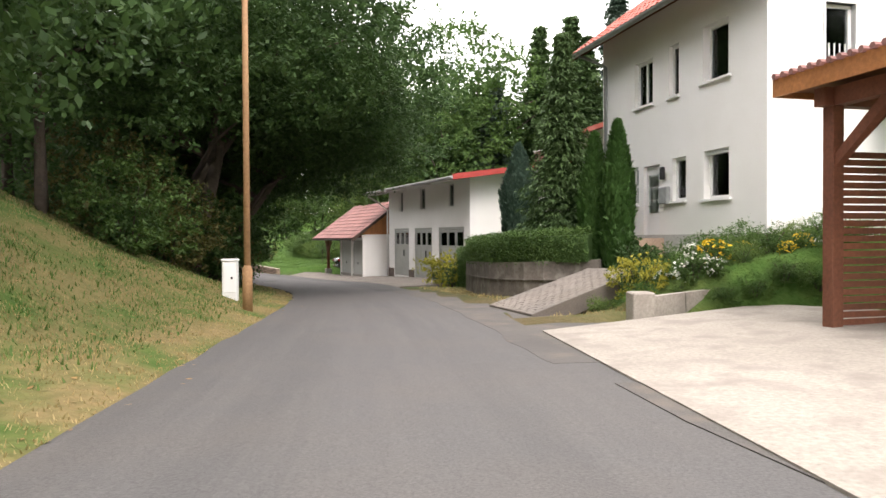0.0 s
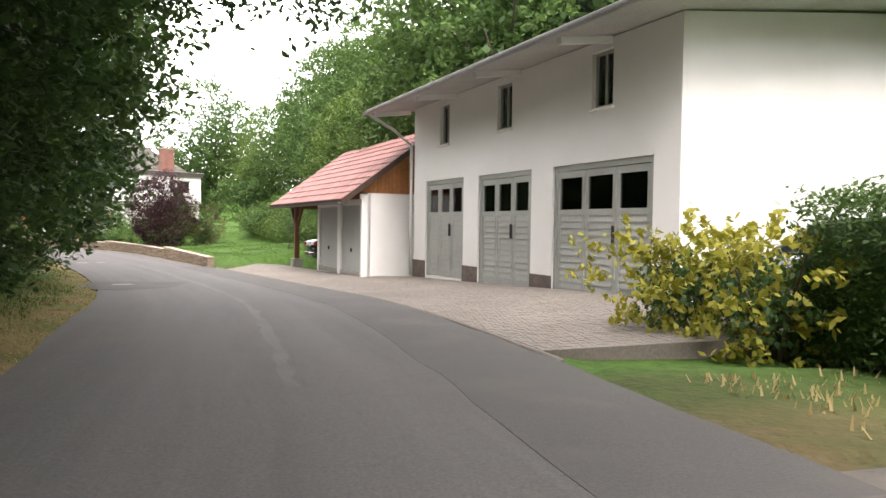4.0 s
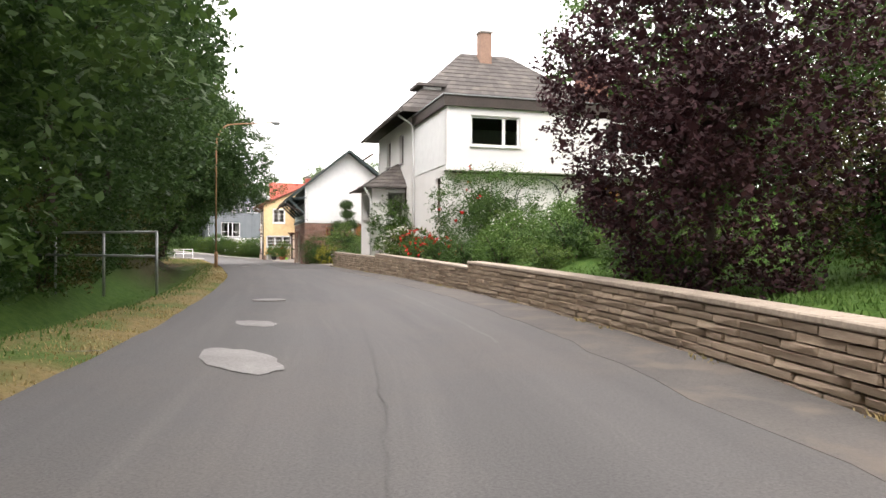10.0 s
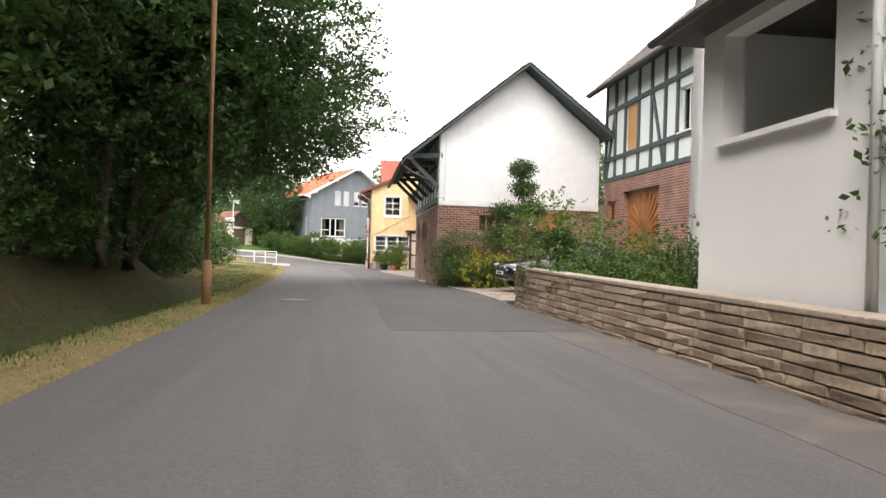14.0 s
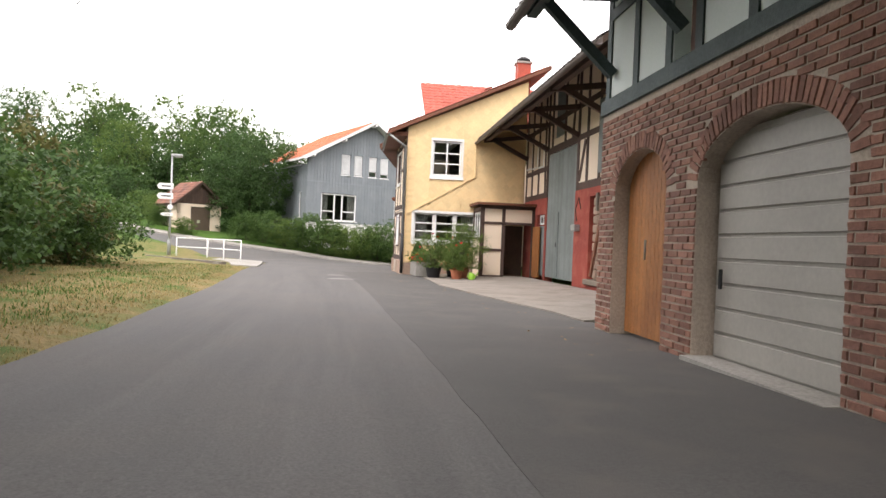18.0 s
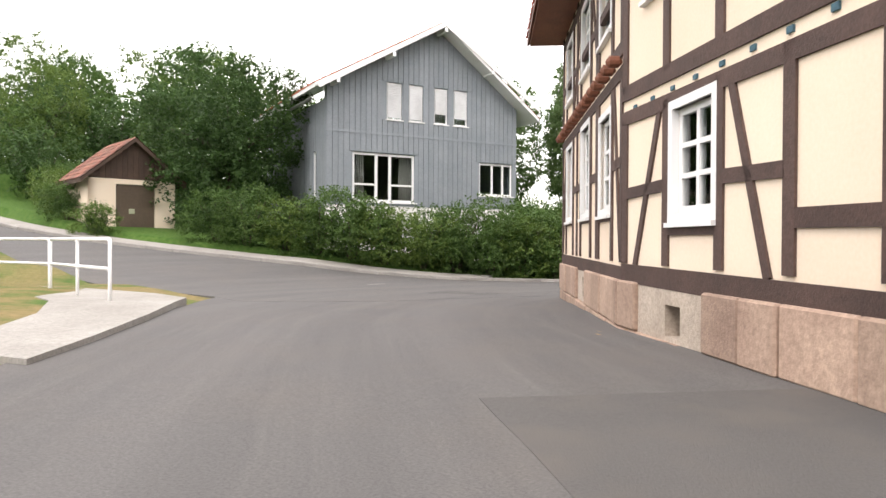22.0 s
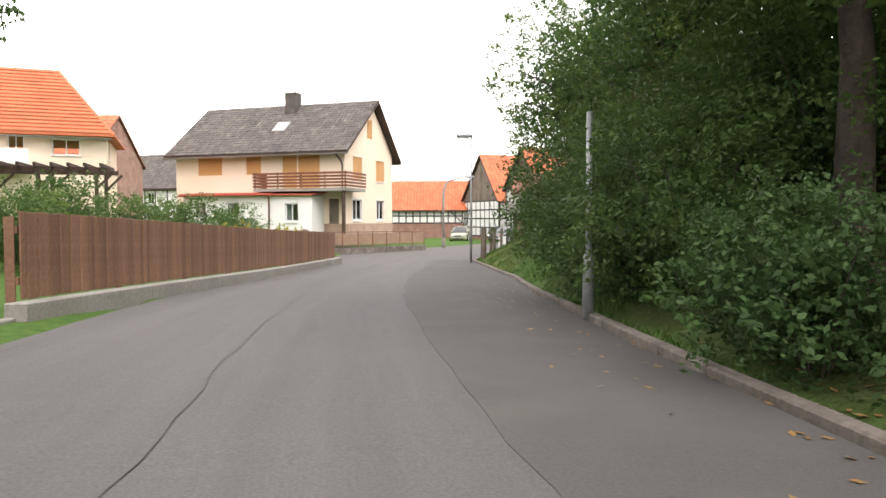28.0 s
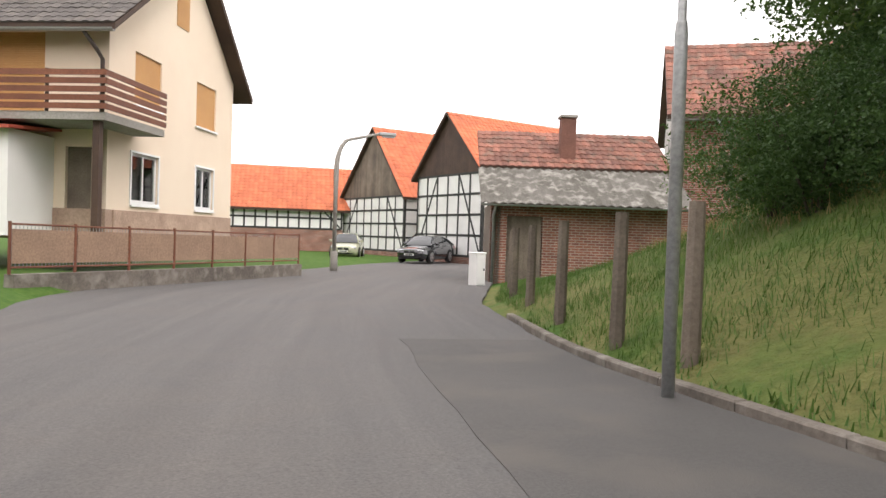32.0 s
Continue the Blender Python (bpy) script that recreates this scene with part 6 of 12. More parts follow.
while z < 5.6:
    box(bm, 0.0, 0.3, -0.025, 0.01, z, z + 0.1)
    if 3.8 < z < 5.4:
        box(bm, 0.8, 0.93, -0.03, 0.01, z, z + 0.1)
        box(bm, 2.22, 2.36, -0.03, 0.01, z, z + 0.1)
    z += 0.115
Hh.add("slate_edging", bm, slate_yellow)["kind"] = "stuff"
Hh.add("panel_below_window", boxes((0.3, 4.72, -0.012, 0.0, 0.42, 1.28)), slate_yellow)
for p, q in (((-0.05, -0.04, 2.3), (2.72, -0.04, 3.93)), ((2.72, -0.04, 3.93), (2.72, -0.04, 5.3))):
    sb = bmesh.new()
    bar(sb, p, q, 0.05, 0.07)
    Hh.add("batten", sb, slate_yellow)
Hh.window(*h_up, cols=2, rows=3, surround=0.1, deep=0.06, sw=0.05)
Hh.window(*h_low, cols=3, rows=3, surround=0.1, deep=0.08, mw=0.16, curtain_mat=curtain)
Hh.wall(6.0, -0.2, 5.6, render_cream, (), pose(4.75, 0, 0, 0, 0, 90), x0=0.3)
bm = bmesh.new()
prism(bm, [(-0.75, 5.42), (5.6, 5.42 + 0.46 * 6.35), (5.6, 5.56 + 0.46 * 6.35), (-0.75, 5.56)], -0.3, 5.0)
hr = Hh.add("roof", bm, wood_red)
Hh.tiles(hr, "y", -0.3, 5.0, (5.6, 5.56 + 0.46 * 6.35), (-0.75, 5.56), 18, 18, tile_red)
bm = bmesh.new()
prism(bm, [(0.6, 5.9), (4.3, 8.35), (4.3, 8.5), (0.6, 6.05)], 0.75, 7.5, swap)
hr2 = Hh.add("roof", bm, wood_red)
Hh.tiles(hr2, "x", 0.75, 7.5, (4.3, 8.5), (0.6, 6.05), 14, 24, tile_red)
Hh.add("upper_wall", boxes((0.9, 7.3, 1.2, 8.0, 5.5, 6.2)), render_cream)
Hh.chimney(4.7, 0.9, 7.4, 8.75, 0.55, tile_red)
Hh.add("chimney_hood", lathe(bmesh.new(), [(0.3, 0), (0.3, 0.05), (0.15, 0.16), (0.02, 0.2)], 12, pose(4.7, 0.9, 8.9)), black_plastic)
Hh.gutter((-0.82, -0.3, 5.45), (-0.82, 5.0, 5.45), 0.07)
Hh.pipe([(-0.75, -0.2, 5.4), (-0.5, -0.3, 5.2), (-0.08, -0.12, 4.95), (-0.08, -0.12, 1.55)], 0.05)
Hh.pipe([(-0.08, -0.12, 1.55), (-0.08, -0.12, 0.0)], 0.06, black_plastic)
# timber porch at the yard corner
Po = House("porch", -64.919 + 0.719 * 2.75 + 0.695 * 1.7, 88.4875 + 0.695 * 2.75 - 0.719 * 1.7, 44.0, 0.0, "dark timber entrance porch with cream panels", "porch")
Po.beams([(0.06, 0, 0.06, 2.95, 0.12), (0.85, 0, 0.85, 2.95, 0.12), (2.0, 0, 2.0, 2.95, 0.12), (0, 2.9, 2.06, 2.9, 0.14), (0, 2.25, 2.06, 2.25, 0.1), (0, 0.06, 0.85, 0.06, 0.12), (0, 1.15, 0.85, 1.15, 0.1)], beam_brown, th=0.12, proud=0.02)
Po.add("panel", boxes((0.1, 0.8, 0.02, 0.06, 0.1, 1.1)), render_cream)
Po.add("panel", boxes((0.1, 0.8, 0.02, 0.06, 1.2, 2.2)), render_cream)
Po.add("panel", boxes((0.1, 0.8, 0.02, 0.06, 2.3, 2.84)), render_cream)
Po.add("panel", boxes((0.9, 1.95, 0.02, 0.06, 2.3, 2.84)), render_cream)
plm = pose(0, 1.7, 0, 0, 0, -90)
Po.wall(1.7, 0.0, 1.6, render_cream, (), plm, th=0.08, name="low_wall")
Po.window(0.1, 1.65, 1.65, 2.7, m=plm, cols=3, frame=paint_white, sill=False, deep=0.02)
Po.beams([(0, 2.8, 1.7, 2.8, 0.2), (0.04, 0, 0.04, 2.9, 0.1), (1.64, 0, 1.64, 2.9, 0.1), (0, 1.6, 1.7, 1.6, 0.08)], beam_brown, plm, th=0.1)
Po.add("porch_roof", boxes((-0.2, 2.3, -0.25, 1.75, 2.97, 3.07)), wood_red)
Po.add("inner_door", boxes((1.0, 1.9, 1.3, 1.36, 0.1, 2.2)), wood_dark)
Po.add("open_door", boxes((1.98, 2.03, -0.9, 0.0, 0.12, 2.15)), wood_orange, "open orange-brown glazed door")

Po.e.scale = (1.0, 1.0, 0.92)

# ---------------------------------------------------------------- half-timbered street side
for name, ox, oy, deg, L, wins, seg in (("half_timbered_house", -68.2, 91.65, -44.0, 4.5, [(1.42, 2.24, 1.24, 2.3), (0.7, 2.3, 3.75, 5.0)], 1), ("half_timbered_house", -72.3, 97.3, -54.0, 7.0, [(0.85, 1.75, 1.46, 2.85), (3.15, 4.1, 1.45, 2.9), (5.2, 6.1, 1.42, 2.7), (0.85, 1.75, 3.9, 5.0), (3.15, 4.1, 3.9, 5.0), (5.2, 6.1, 3.9, 5.0)], 2)):
    T = House(name, ox, oy, deg, -0.2, "cream and dark brown half-timbered house front on a sandstone plinth" if seg == 1 else "long half-timbered house front with carved jetty beam", "house front", "half-timbered fronts")
    T.wall(L, 0.5, 5.9, render_cream, wins, th=0.3)
    T.wall(L, -0.7, 0.5, mortar, [(1.27, 1.62, -0.03, 0.3)] if seg == 1 else [(3.4, 4.0, 0.0, 0.35)], y=-0.02, th=0.3, name="plinth_core")
    # dark sheet behind the plinth hole, painting the shade of the opening
    T.add("cellar_vent", boxes((1.0, 4.2, 0.24, 0.27, -0.2, 0.5)), room_dark)
    k = 0
    for j, (z0, z1) in enumerate(((-0.65, -0.08), (-0.07, 0.49))):
        x = 0.0
        while x < L - 0.05:
            w = min(0.55 + 0.3 * ((k * 7 + j * 3) % 4) / 3, L - x)
            hole = (1.27, 1.62) if seg == 1 else (3.4, 4.0)
            if not (z1 > 0 and x + w > hole[0] and x < hole[1]):
                T.add("plinth_stone", bevel_box(x + 0.008, x + w - 0.008, -0.07 - 0.01 * (k % 3), 0.05, z0, z1, 0.02), sandstone)
            x += w
            k += 1
    jet = 2.44 if seg == 1 else 3.05
    dip = 0.1 if seg == 1 else 0.0
    T.beams([(0, 0.58, L, 0.54, 0.22), (0, jet, L, jet - dip, 0.16), (0, jet + 0.3, L, jet + 0.3 - dip, 0.18), (0, 5.2, L, 5.2, 0.16)], beam_brown)
    for i in range(9 if seg == 1 else 0):
        T.add("joist_end", boxes((0.35 + i * 0.5, 0.43 + i * 0.5, -0.02, 0.05, jet + 0.07 - 0.02 * i * 0.5 / 4.5, jet + 0.21 - dip)), mat("joist_blue", (0.06, 0.13, 0.17), (0.045, 0.1, 0.13), rough=0.8, s1=2, s2=25))
    xs = (0.09, 1.25, 2.36, 3.4, 4.42) if seg == 1 else (0.09, 0.72, 1.9, 2.5, 3.02, 4.25, 4.9, 5.08, 6.22, 6.9)
    for x in xs:
        T.beams([(x, 0.7, x, jet, 0.15), (x, jet + 0.3, x, 5.8, 0.15)], beam_brown)
    if seg == 1:
        T.beams([(0.15, 1.53, 1.2, 1.55, 0.13), (2.4, 1.53, 3.35, 1.5, 0.13), (3.45, 1.13, 4.4, 1.12, 0.15), (1.3, 1.07, 2.3, 1.07, 0.1), (0.42, 0.68, 1.08, 2.36, 0.1), (3.13, 0.66, 2.56, 2.34, 0.1), (0.15, 4.2, 0.7, 4.2, 0.12), (2.3, 4.2, 4.4, 4.2, 0.12)], beam_brown)
    else:
        T.beams([(0.1, 1.95, 0.75, 1.95, 0.13), (1.9, 1.95, 3.05, 1.95, 0.13), (4.25, 1.95, 5.1, 1.95, 0.13), (6.2, 1.95, 6.95, 1.95, 0.13), (0.75, 1.35, 1.9, 1.35, 0.12), (3.02, 1.33, 4.25, 1.33, 0.12), (5.08, 1.3, 6.22, 1.3, 0.12), (0.15, 0.75, 0.65, 2.95, 0.1), (6.85, 0.75, 6.35, 2.95, 0.1), (1.95, 3.45, 2.95, 5.1, 0.1), (4.3, 5.1, 5.0, 3.45, 0.1), (0.1, 4.2, 7, 4.2, 0.12)], beam_brown)
        for i in range(16):
            T.add("beam_end", lathe(bmesh.new(), [(0.02, -0.1), (0.075, -0.06), (0.075, 0.06), (0.02, 0.1)], 10, pose(0.2 + i * 0.44, -0.1, jet + 0.15, 90)), wood_red)
    for i, (x0, x1, z0, z1) in enumerate(wins):
        T.window(x0, x1, z0, z1, cols=2, rows=3, surround=0.09, deep=0.05, sw=0.04, curtain_mat=curtain if i == 0 else None)
    T.add("eave_soffit", boxes((-0.3, L + (0.2 if seg == 2 else 0.0), -0.75, 0.1, 5.4, 5.55)), wood_red)
    # added dark sheets behind the windows, standing for the shaded rooms
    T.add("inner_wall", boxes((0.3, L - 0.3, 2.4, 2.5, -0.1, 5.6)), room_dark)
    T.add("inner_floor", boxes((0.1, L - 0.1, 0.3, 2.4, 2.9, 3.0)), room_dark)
    if seg == 2:
        T.wall(8.0, -0.6, 5.9, render_cream, (), pose(0, 8.0, 0, 0, 0, -90), x0=0.0, th=0.3, name="end_wall")
        bm = bmesh.new()
        prism(bm, [(-0.8, 5.45), (4.2, 8.3), (4.2, 8.45), (-0.8, 5.6)], -0.5, 7.2, swap)
        r = T.add("roof", bm, wood_red)
        T.tiles(r, "x", -0.5, 7.2, (4.2, 8.45), (-0.8, 5.6), 16, 24, tile_red)

# ---------------------------------------------------------------- timber house with the arched gate
def timber_grid(h, x0, x1, levels, posts, material, m=None, w=0.15, braces=()):
    """Rails at the levels, posts between them, and slanting braces."""
    ln = [(x0, z, x1, z, w) for z in levels] + [(x, levels[0], x, levels[-1], w) for x in posts] + [(*b, w * 0.85) for b in braces]
    h.beams(ln, material, m, w=w)


O = House("gate_house", -41.15, 75.38, -46.5, 0.3, "brick and half-timbered house with an arched orange gate", "house")
O.wall(9.0, 0.2, 4.17, brick_wall, [(1.9, 4.8, 0.2, 3.7), (0.45, 1.2, 2.7, 3.45)], th=0.35)
og = O.add("gate", boxes((1.92, 4.78, 0.2, 0.26, 0.35, 3.68)), wood_orange, "orange wooden gate with sunburst boards")
for i in range(14):
    a = math.pi * (i + 0.5) / 14
    gb_ = bmesh.new()
    bar(gb_, (3.35, 0.18, 2.2), (3.35 + 1.35 * math.cos(a), 0.18, 2.2 + 1.4 * math.sin(a)), 0.03, 0.12, up=(0.01, 0, 1) if 3 < i < 11 else (0, 0, 1))
    O.add("ray_board", gb_, wood_orange, parent=og)
for i in range(16):
    O.add("gate_board", boxes((1.95 + i * 0.177, 2.115 + i * 0.177, 0.17, 0.2, 0.35, 2.18)), wood_orange, parent=og)
O.window(0.45, 1.2, 2.7, 3.45, cols=2, frame=wood_orange, sillmat=sandstone)
O.wall(9.0, 4.17, 7.9, infill_mint, [(2.0, 3.0, 5.1, 6.7), (6.0, 6.9, 5.1, 6.4)], y=0.03, th=0.25, name="upper_wall")
timber_grid(O, 0, 9.0, (4.25, 5.0, 6.75, 7.8), (0.08, 1.0, 1.92, 3.08, 4.1, 5.1, 5.92, 6.98, 8.0, 8.92), beam_grey, braces=((0.15, 4.3, 0.95, 6.7), (4.15, 6.7, 5.05, 4.3), (7.1, 4.3, 7.95, 6.7)))
O.shutter(2.02, 2.98, 5.12, 6.68, blind_orange, y=0.08)
O.window(6.0, 6.9, 5.1, 6.4, cols=2, y=0.03)
O.wall(7.0, 0.2, 7.9, infill_mint, (), O.side("R", 9.0, 7.0), x0=0.35)
O.gable_roof(9.0, 7.0, 7.9, 11.0, tile_dark, oe=0.6, og=0.3, under=beam_grey, rows=14, cols=32)
O.gutter((-0.3, -0.66, 7.5), (9.3, -0.66, 7.5), 0.08, gutter_brown)

# ---------------------------------------------------------------- blue-grey boarded house over the side street
I = House("grey_house", -85.88, 102.10, 68.75, 0.9, "blue-grey boarded gable house with white windows and orange roof", "house")
IL, IW = 9.2, 9.0
i_up = [(2.62, 3.33, 6.08, 7.63), (3.66, 4.33, 6.08, 7.63), (4.88, 5.54, 6.08, 7.63), (5.85, 6.55, 6.08, 7.63)]
i_low = [(1.1, 3.93, 2.6, 4.63), (7.18, 8.97, 3.05, 4.52)]
i_cellar = [(1.3, 3.5, 1.0, 2.0), (7.3, 8.2, 1.4, 2.0)]
I.wall(IL, -0.9, 2.45, render_white, i_cellar, name="base_wall")
i_slope = lambda x: 7.3 + x * 0.557 if x < 5.03 else 10.1 - (x - 5.03) * 0.64
I.wall(IL, 2.45, 6.95, board_grey, i_low + [(a, b, c, 6.95) for a, b, c, d in i_up])
for a, b in ((0.0, 2.62), (3.33, 3.66), (4.33, 4.88), (5.54, 5.85), (6.55, IL)):
    pts = [(a, 6.95), (b, 6.95), (b, i_slope(b)), (a, i_slope(a))]
    if a < 5.03 < b:
        pts.insert(3, (5.03, i_slope(5.03)))
    I.add("gable_wall", prism(bmesh.new(), pts, 0.0, 0.3), board_grey)
for a, b, c, d in i_up:
    pts = [(a, 7.63), (b, 7.63), (b, i_slope(b)), (a, i_slope(a))]
    if a < 5.03 < b:
        pts.insert(3, (5.03, i_slope(5.03)))
    I.add("gable_wall", prism(bmesh.new(), pts, 0.0, 0.3), board_grey)


def board_run(h, x0, x1, z0, z1, holes, outline=None, m=None, w=0.24, material=None, y=-0.028, th=0.028):
    """Upright boards over a facade, cut round the openings; each is a part."""
    n = round((x1 - x0) / w)
    b = (x1 - x0) / n
    for i in range(n):
        a, e = x0 + i * b, x0 + (i + 1) * b - 0.03
        spans = [(z0, z1)]
        for hx0, hx1, hz0, hz1 in holes:
            if e > hx0 - 0.02 and a < hx1 + 0.02:
                spans = [s for lo, hi in spans for s in ((lo, min(hi, hz0 - 0.03)), (max(lo, hz1 + 0.03), hi)) if s[1] - s[0] > 0.05]
        for lo, hi in spans:
            bm = bmesh.new()
            t0, t1 = hi, hi
            if outline and hi >= z1 - 1e-6:
                t0, t1 = outline(a), outline(e)
            if min(t0, t1) - lo < 0.04:
                bm.free()
                continue
            prism(bm, [(a, lo), (e, lo), (e, t1), (a, t0)], y, y + th, m)
            h.add("board", bm, material)


board_run(I, 0, IL, 2.45, 5.4, i_low, material=board_grey)
board_run(I, 0, IL, 5.5, 9.0, i_up, i_slope, material=board_grey)
I.add("band", boxes((0, IL, -0.045, 0.0, 5.4, 5.5)), board_grey)
I.window(*i_low[0], split=[0.38, 0.6], rows=1, deep=0.05, fw=0.1, mw=0.12, curtain_mat=curtain, sillmat=paint_white, sw=0.05)
for a, b in ((1.2, 2.1), (2.85, 3.83)):
    I.add("transom", boxes((a, b, 0.03, 0.1, 3.28, 3.36)), paint_white)
I.window(*i_low[1], split=[0.4, 0.72], rows=1, deep=0.05, fw=0.09, mw=0.1)
for a, b, c, d in i_cellar:
    I.window(a, b, c, d, cols=2, deep=0.08, fw=0.1)
for k, (a, b, c, d) in enumerate(i_up):
    I.window(a, b, c, d, cols=1, deep=0.06, fw=0.06)
    I.shutter(a + 0.05, b - 0.05, c + (0.08 if k < 2 else 0.42 if k == 2 else 0.3), d - 0.05, blind_white, y=0.02)
il = I.side("L", IL, IW)
I.wall(IW - 0.3, -0.9, 6.7, board_grey, [(7.3, 7.75, 2.8, 4.7)], il)
board_run(I, 0, IW, 2.45, 6.6, [(7.3, 7.75, 2.8, 4.7)], m=il, material=board_grey)
I.window(7.3, 7.75, 2.8, 4.7, m=il, cols=1, deep=0.05)
I.wall(IW - 0.3, -0.9, 6.7, board_grey, (), I.side("R", IL, IW), x0=0.3)
I.gable_roof(IL, IW, 7.34, 10.15, tile_orange, oe=0.75, og=0.75, ridge="y", under=paint_white, rows=16, cols=30, y_r=5.03, zb=7.05)
for x, e, s in ((-0.62, 5.03, 1), (9.95, 5.03, -1)):
    z = i_slope(max(0, min(x, IL))) - (0.62 if x < 0 else 0.75) * 0.63
    vb = bmesh.new()
    bar(vb, (x, -0.78, z + 0.08), (e, -0.78, 10.22), 0.04, 0.2)
    I.add("verge_board", vb, paint_white, "white verge board")
for x in (0.2, 2.6, 5.03, 7.4, 9.0):
    I.add("purlin_end", boxes((x - 0.07, x + 0.07, -0.8, 0.0, i_slope(x) - 0.22, i_slope(x) - 0.04)), paint_white)
I.gutter((-0.85, -0.75, 6.5), (-0.85, IW + 0.7, 6.5), 0.08)
sk = bmesh.new()
bar(sk, (1.2, 3.2, 7.98), (2.3, 3.2, 8.66), 0.8, 0.12)
I.add("skylight", sk, zinc)
I.floor(IL, IW, 5.45)
# added dark sheet that gives the windows a shaded interior
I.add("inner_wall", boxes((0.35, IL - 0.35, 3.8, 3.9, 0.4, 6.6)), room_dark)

# ---------------------------------------------------------------- little transformer shed
J = House("transformer_shed", -91.69, 95.33, 82.0, 0.75, "small cream shed with a brown steel door and wooden gable", "shed")
J.wall(3.3, 0.5, 3.35, render_cream, [(1.0, 2.5, 0.95, 3.15)], th=0.25)
door_brown = mat("door_brown", (0.105, 0.075, 0.05), (0.08, 0.058, 0.04), rough=0.6, s1=1, s2=20, bump=0.05)
jd = J.add("steel_door", boxes((1.02, 2.48, 0.06, 0.12, 0.97, 3.13)), door_brown, "brown double steel door")
for a in (1.06, 1.78):
    for k in range(8):
        J.add("louvre", boxes((a + 0.1, a + 0.56, 0.045, 0.06, 2.3 + k * 0.08, 2.345 + k * 0.08)), door_brown, parent=jd)
J.add("warning_sign", boxes((1.5, 1.72, 0.04, 0.058, 2.0, 2.2)), car_yellow)
J.wall(3.0, 0.5, 3.35, render_cream, (), J.side("L", 3.3, 3.0), th=0.25)
J.wall(3.0, 0.5, 3.35, render_cream, (), J.side("R", 3.3, 3.0), th=0.25, x0=0.25)
j_slope = lambda x: 3.45 + 0.8 * x if x < 1.68 else 4.79 - 0.8 * (x - 1.68)
boards(J, 0.0, 3.3, 3.36, 5, 0.2, wood_dark, outline=j_slope, y=-0.02, th=0.06, name="gable_board")
J.gable_roof(3.3, 3.0, 3.42, 4.82, tile_old, oe=0.35, og=0.3, ridge="y", under=wood_dark, rows=8, cols=12)

# ---------------------------------------------------------------- orange-roofed house and its neighbours across the gardens
u = Vector((-0.857, 0.515, 0))
k0 = Vector((-92.94, 145.85, 0))
K = House("orange_roof_house", k0.x, k0.y, 8, 0.0, "cream house with a bright orange tiled roof", "house")
KW = [(2.1, 3.5, 4.0, 5.1), (4.2, 5.0, 3.9, 5.1), (6.3, 7.7, 4.0, 4.9)]
K.wall(9.0, 0.0, 5.5, render_cream, KW)
for w_ in KW:
    K.window(*w_, cols=2)
kr = K.side("R", 9.0, 7.0)
K.wall(7.0, 0.0, 5.5, render_cream, [(1.2, 2.4, 3.9, 5.0)], kr, x0=0.3)
K.window(1.2, 2.4, 3.9, 5.0, m=kr, cols=2)
bm = bmesh.new()
hv = [bm.verts.new(p) for p in ((-0.5, -0.5, 5.2), (9.5, -0.5, 5.2), (9.5, 7.5, 5.2), (-0.5, 7.5, 5.2), (-0.5, 3.5, 9.25), (6.3, 3.5, 9.25), (-0.5, -0.5, 5.05), (9.5, -0.5, 5.05), (9.5, 7.5, 5.05), (-0.5, 7.5, 5.05))]
for f in ((0, 1, 5, 4), (1, 2, 5), (2, 3, 4, 5), (0, 4, 3), (6, 9, 8, 7), (0, 6, 7, 1), (1, 7, 8, 2), (2, 8, 9, 3), (3, 9, 6, 0)):
    bm.faces.new([hv[i] for i in f])
bmesh.ops.recalc_face_normals(bm, faces=bm.faces[:])
khr = K.add("roof", bm, tile_orange, "hipped orange tile roof")
for i in range(18):
    f = i / 18
    z, y = 5.24 + 4.05 * f, -0.52 + 4.0 * f
    K.add("tile_course", boxes((-0.5, 9.5 - 3.2 * f - 0.2, y, y + 0.2, z - 0.02, z + 0.03)), tile_orange, parent=khr)
K.gutter((-0.3, -0.56, 4.95), (9.3, -0.56, 4.95), 0.08)
K.add("balcony_wall", boxes((0.5, 5.4, -1.3, -1.2, 3.2, 4.2), (0.5, 5.4, -1.2, 0, 3.1, 3.25)), render_white)
Pg = House("pergola", -86.6, 136.6, 4, -0.3, "dark brown timber pergola in the garden", "pergola")
for x in (0, 2.2, 4.4):
    for y in (0, 2.4):
        Pg.add("post", boxes((x, x + 0.14, y, y + 0.14, -0.3, 2.5)), wood_dark)
        bb = bmesh.new()
        bar(bb, (x + 0.07, y + 0.07, 1.8), (x + 0.75, y + 0.07, 2.5), 0.1, 0.1)
        Pg.add("brace", bb, wood_dark)
for y in (0, 2.4):
    Pg.add("beam", boxes((-0.4, 5.0, y, y + 0.14, 2.5, 2.7)), wood_dark)
for i in range(9):
    Pg.add("rafter", boxes((-0.3 + i * 0.62, -0.2 + i * 0.62, -0.4, 3.0, 2.7, 2.85)), wood_dark)
K2 = House("brick_gable_house", -89.3, 164.9, 80, -0.2, "red brick gable house with orange tiles", "house")
K2.wall(11.0, -0.5, 5.45, brick_wall, (), top=[(0, 5.45), (11, 5.45), (5.5, 9.3)])
K2.wall(8.0, -0.5, 5.45, brick_wall, (), K2.side("L", 11.0, 8.3))
K2.gable_roof(11.0, 8.0, 5.45, 9.35, tile_orange, oe=0.35, og=0.2, ridge="y", under=wood_red, rows=14, cols=24)
K3 = House("slate_roof_house", -93, 190.0, -31, -0.4, "distant grey-roofed half-timbered house", "house")
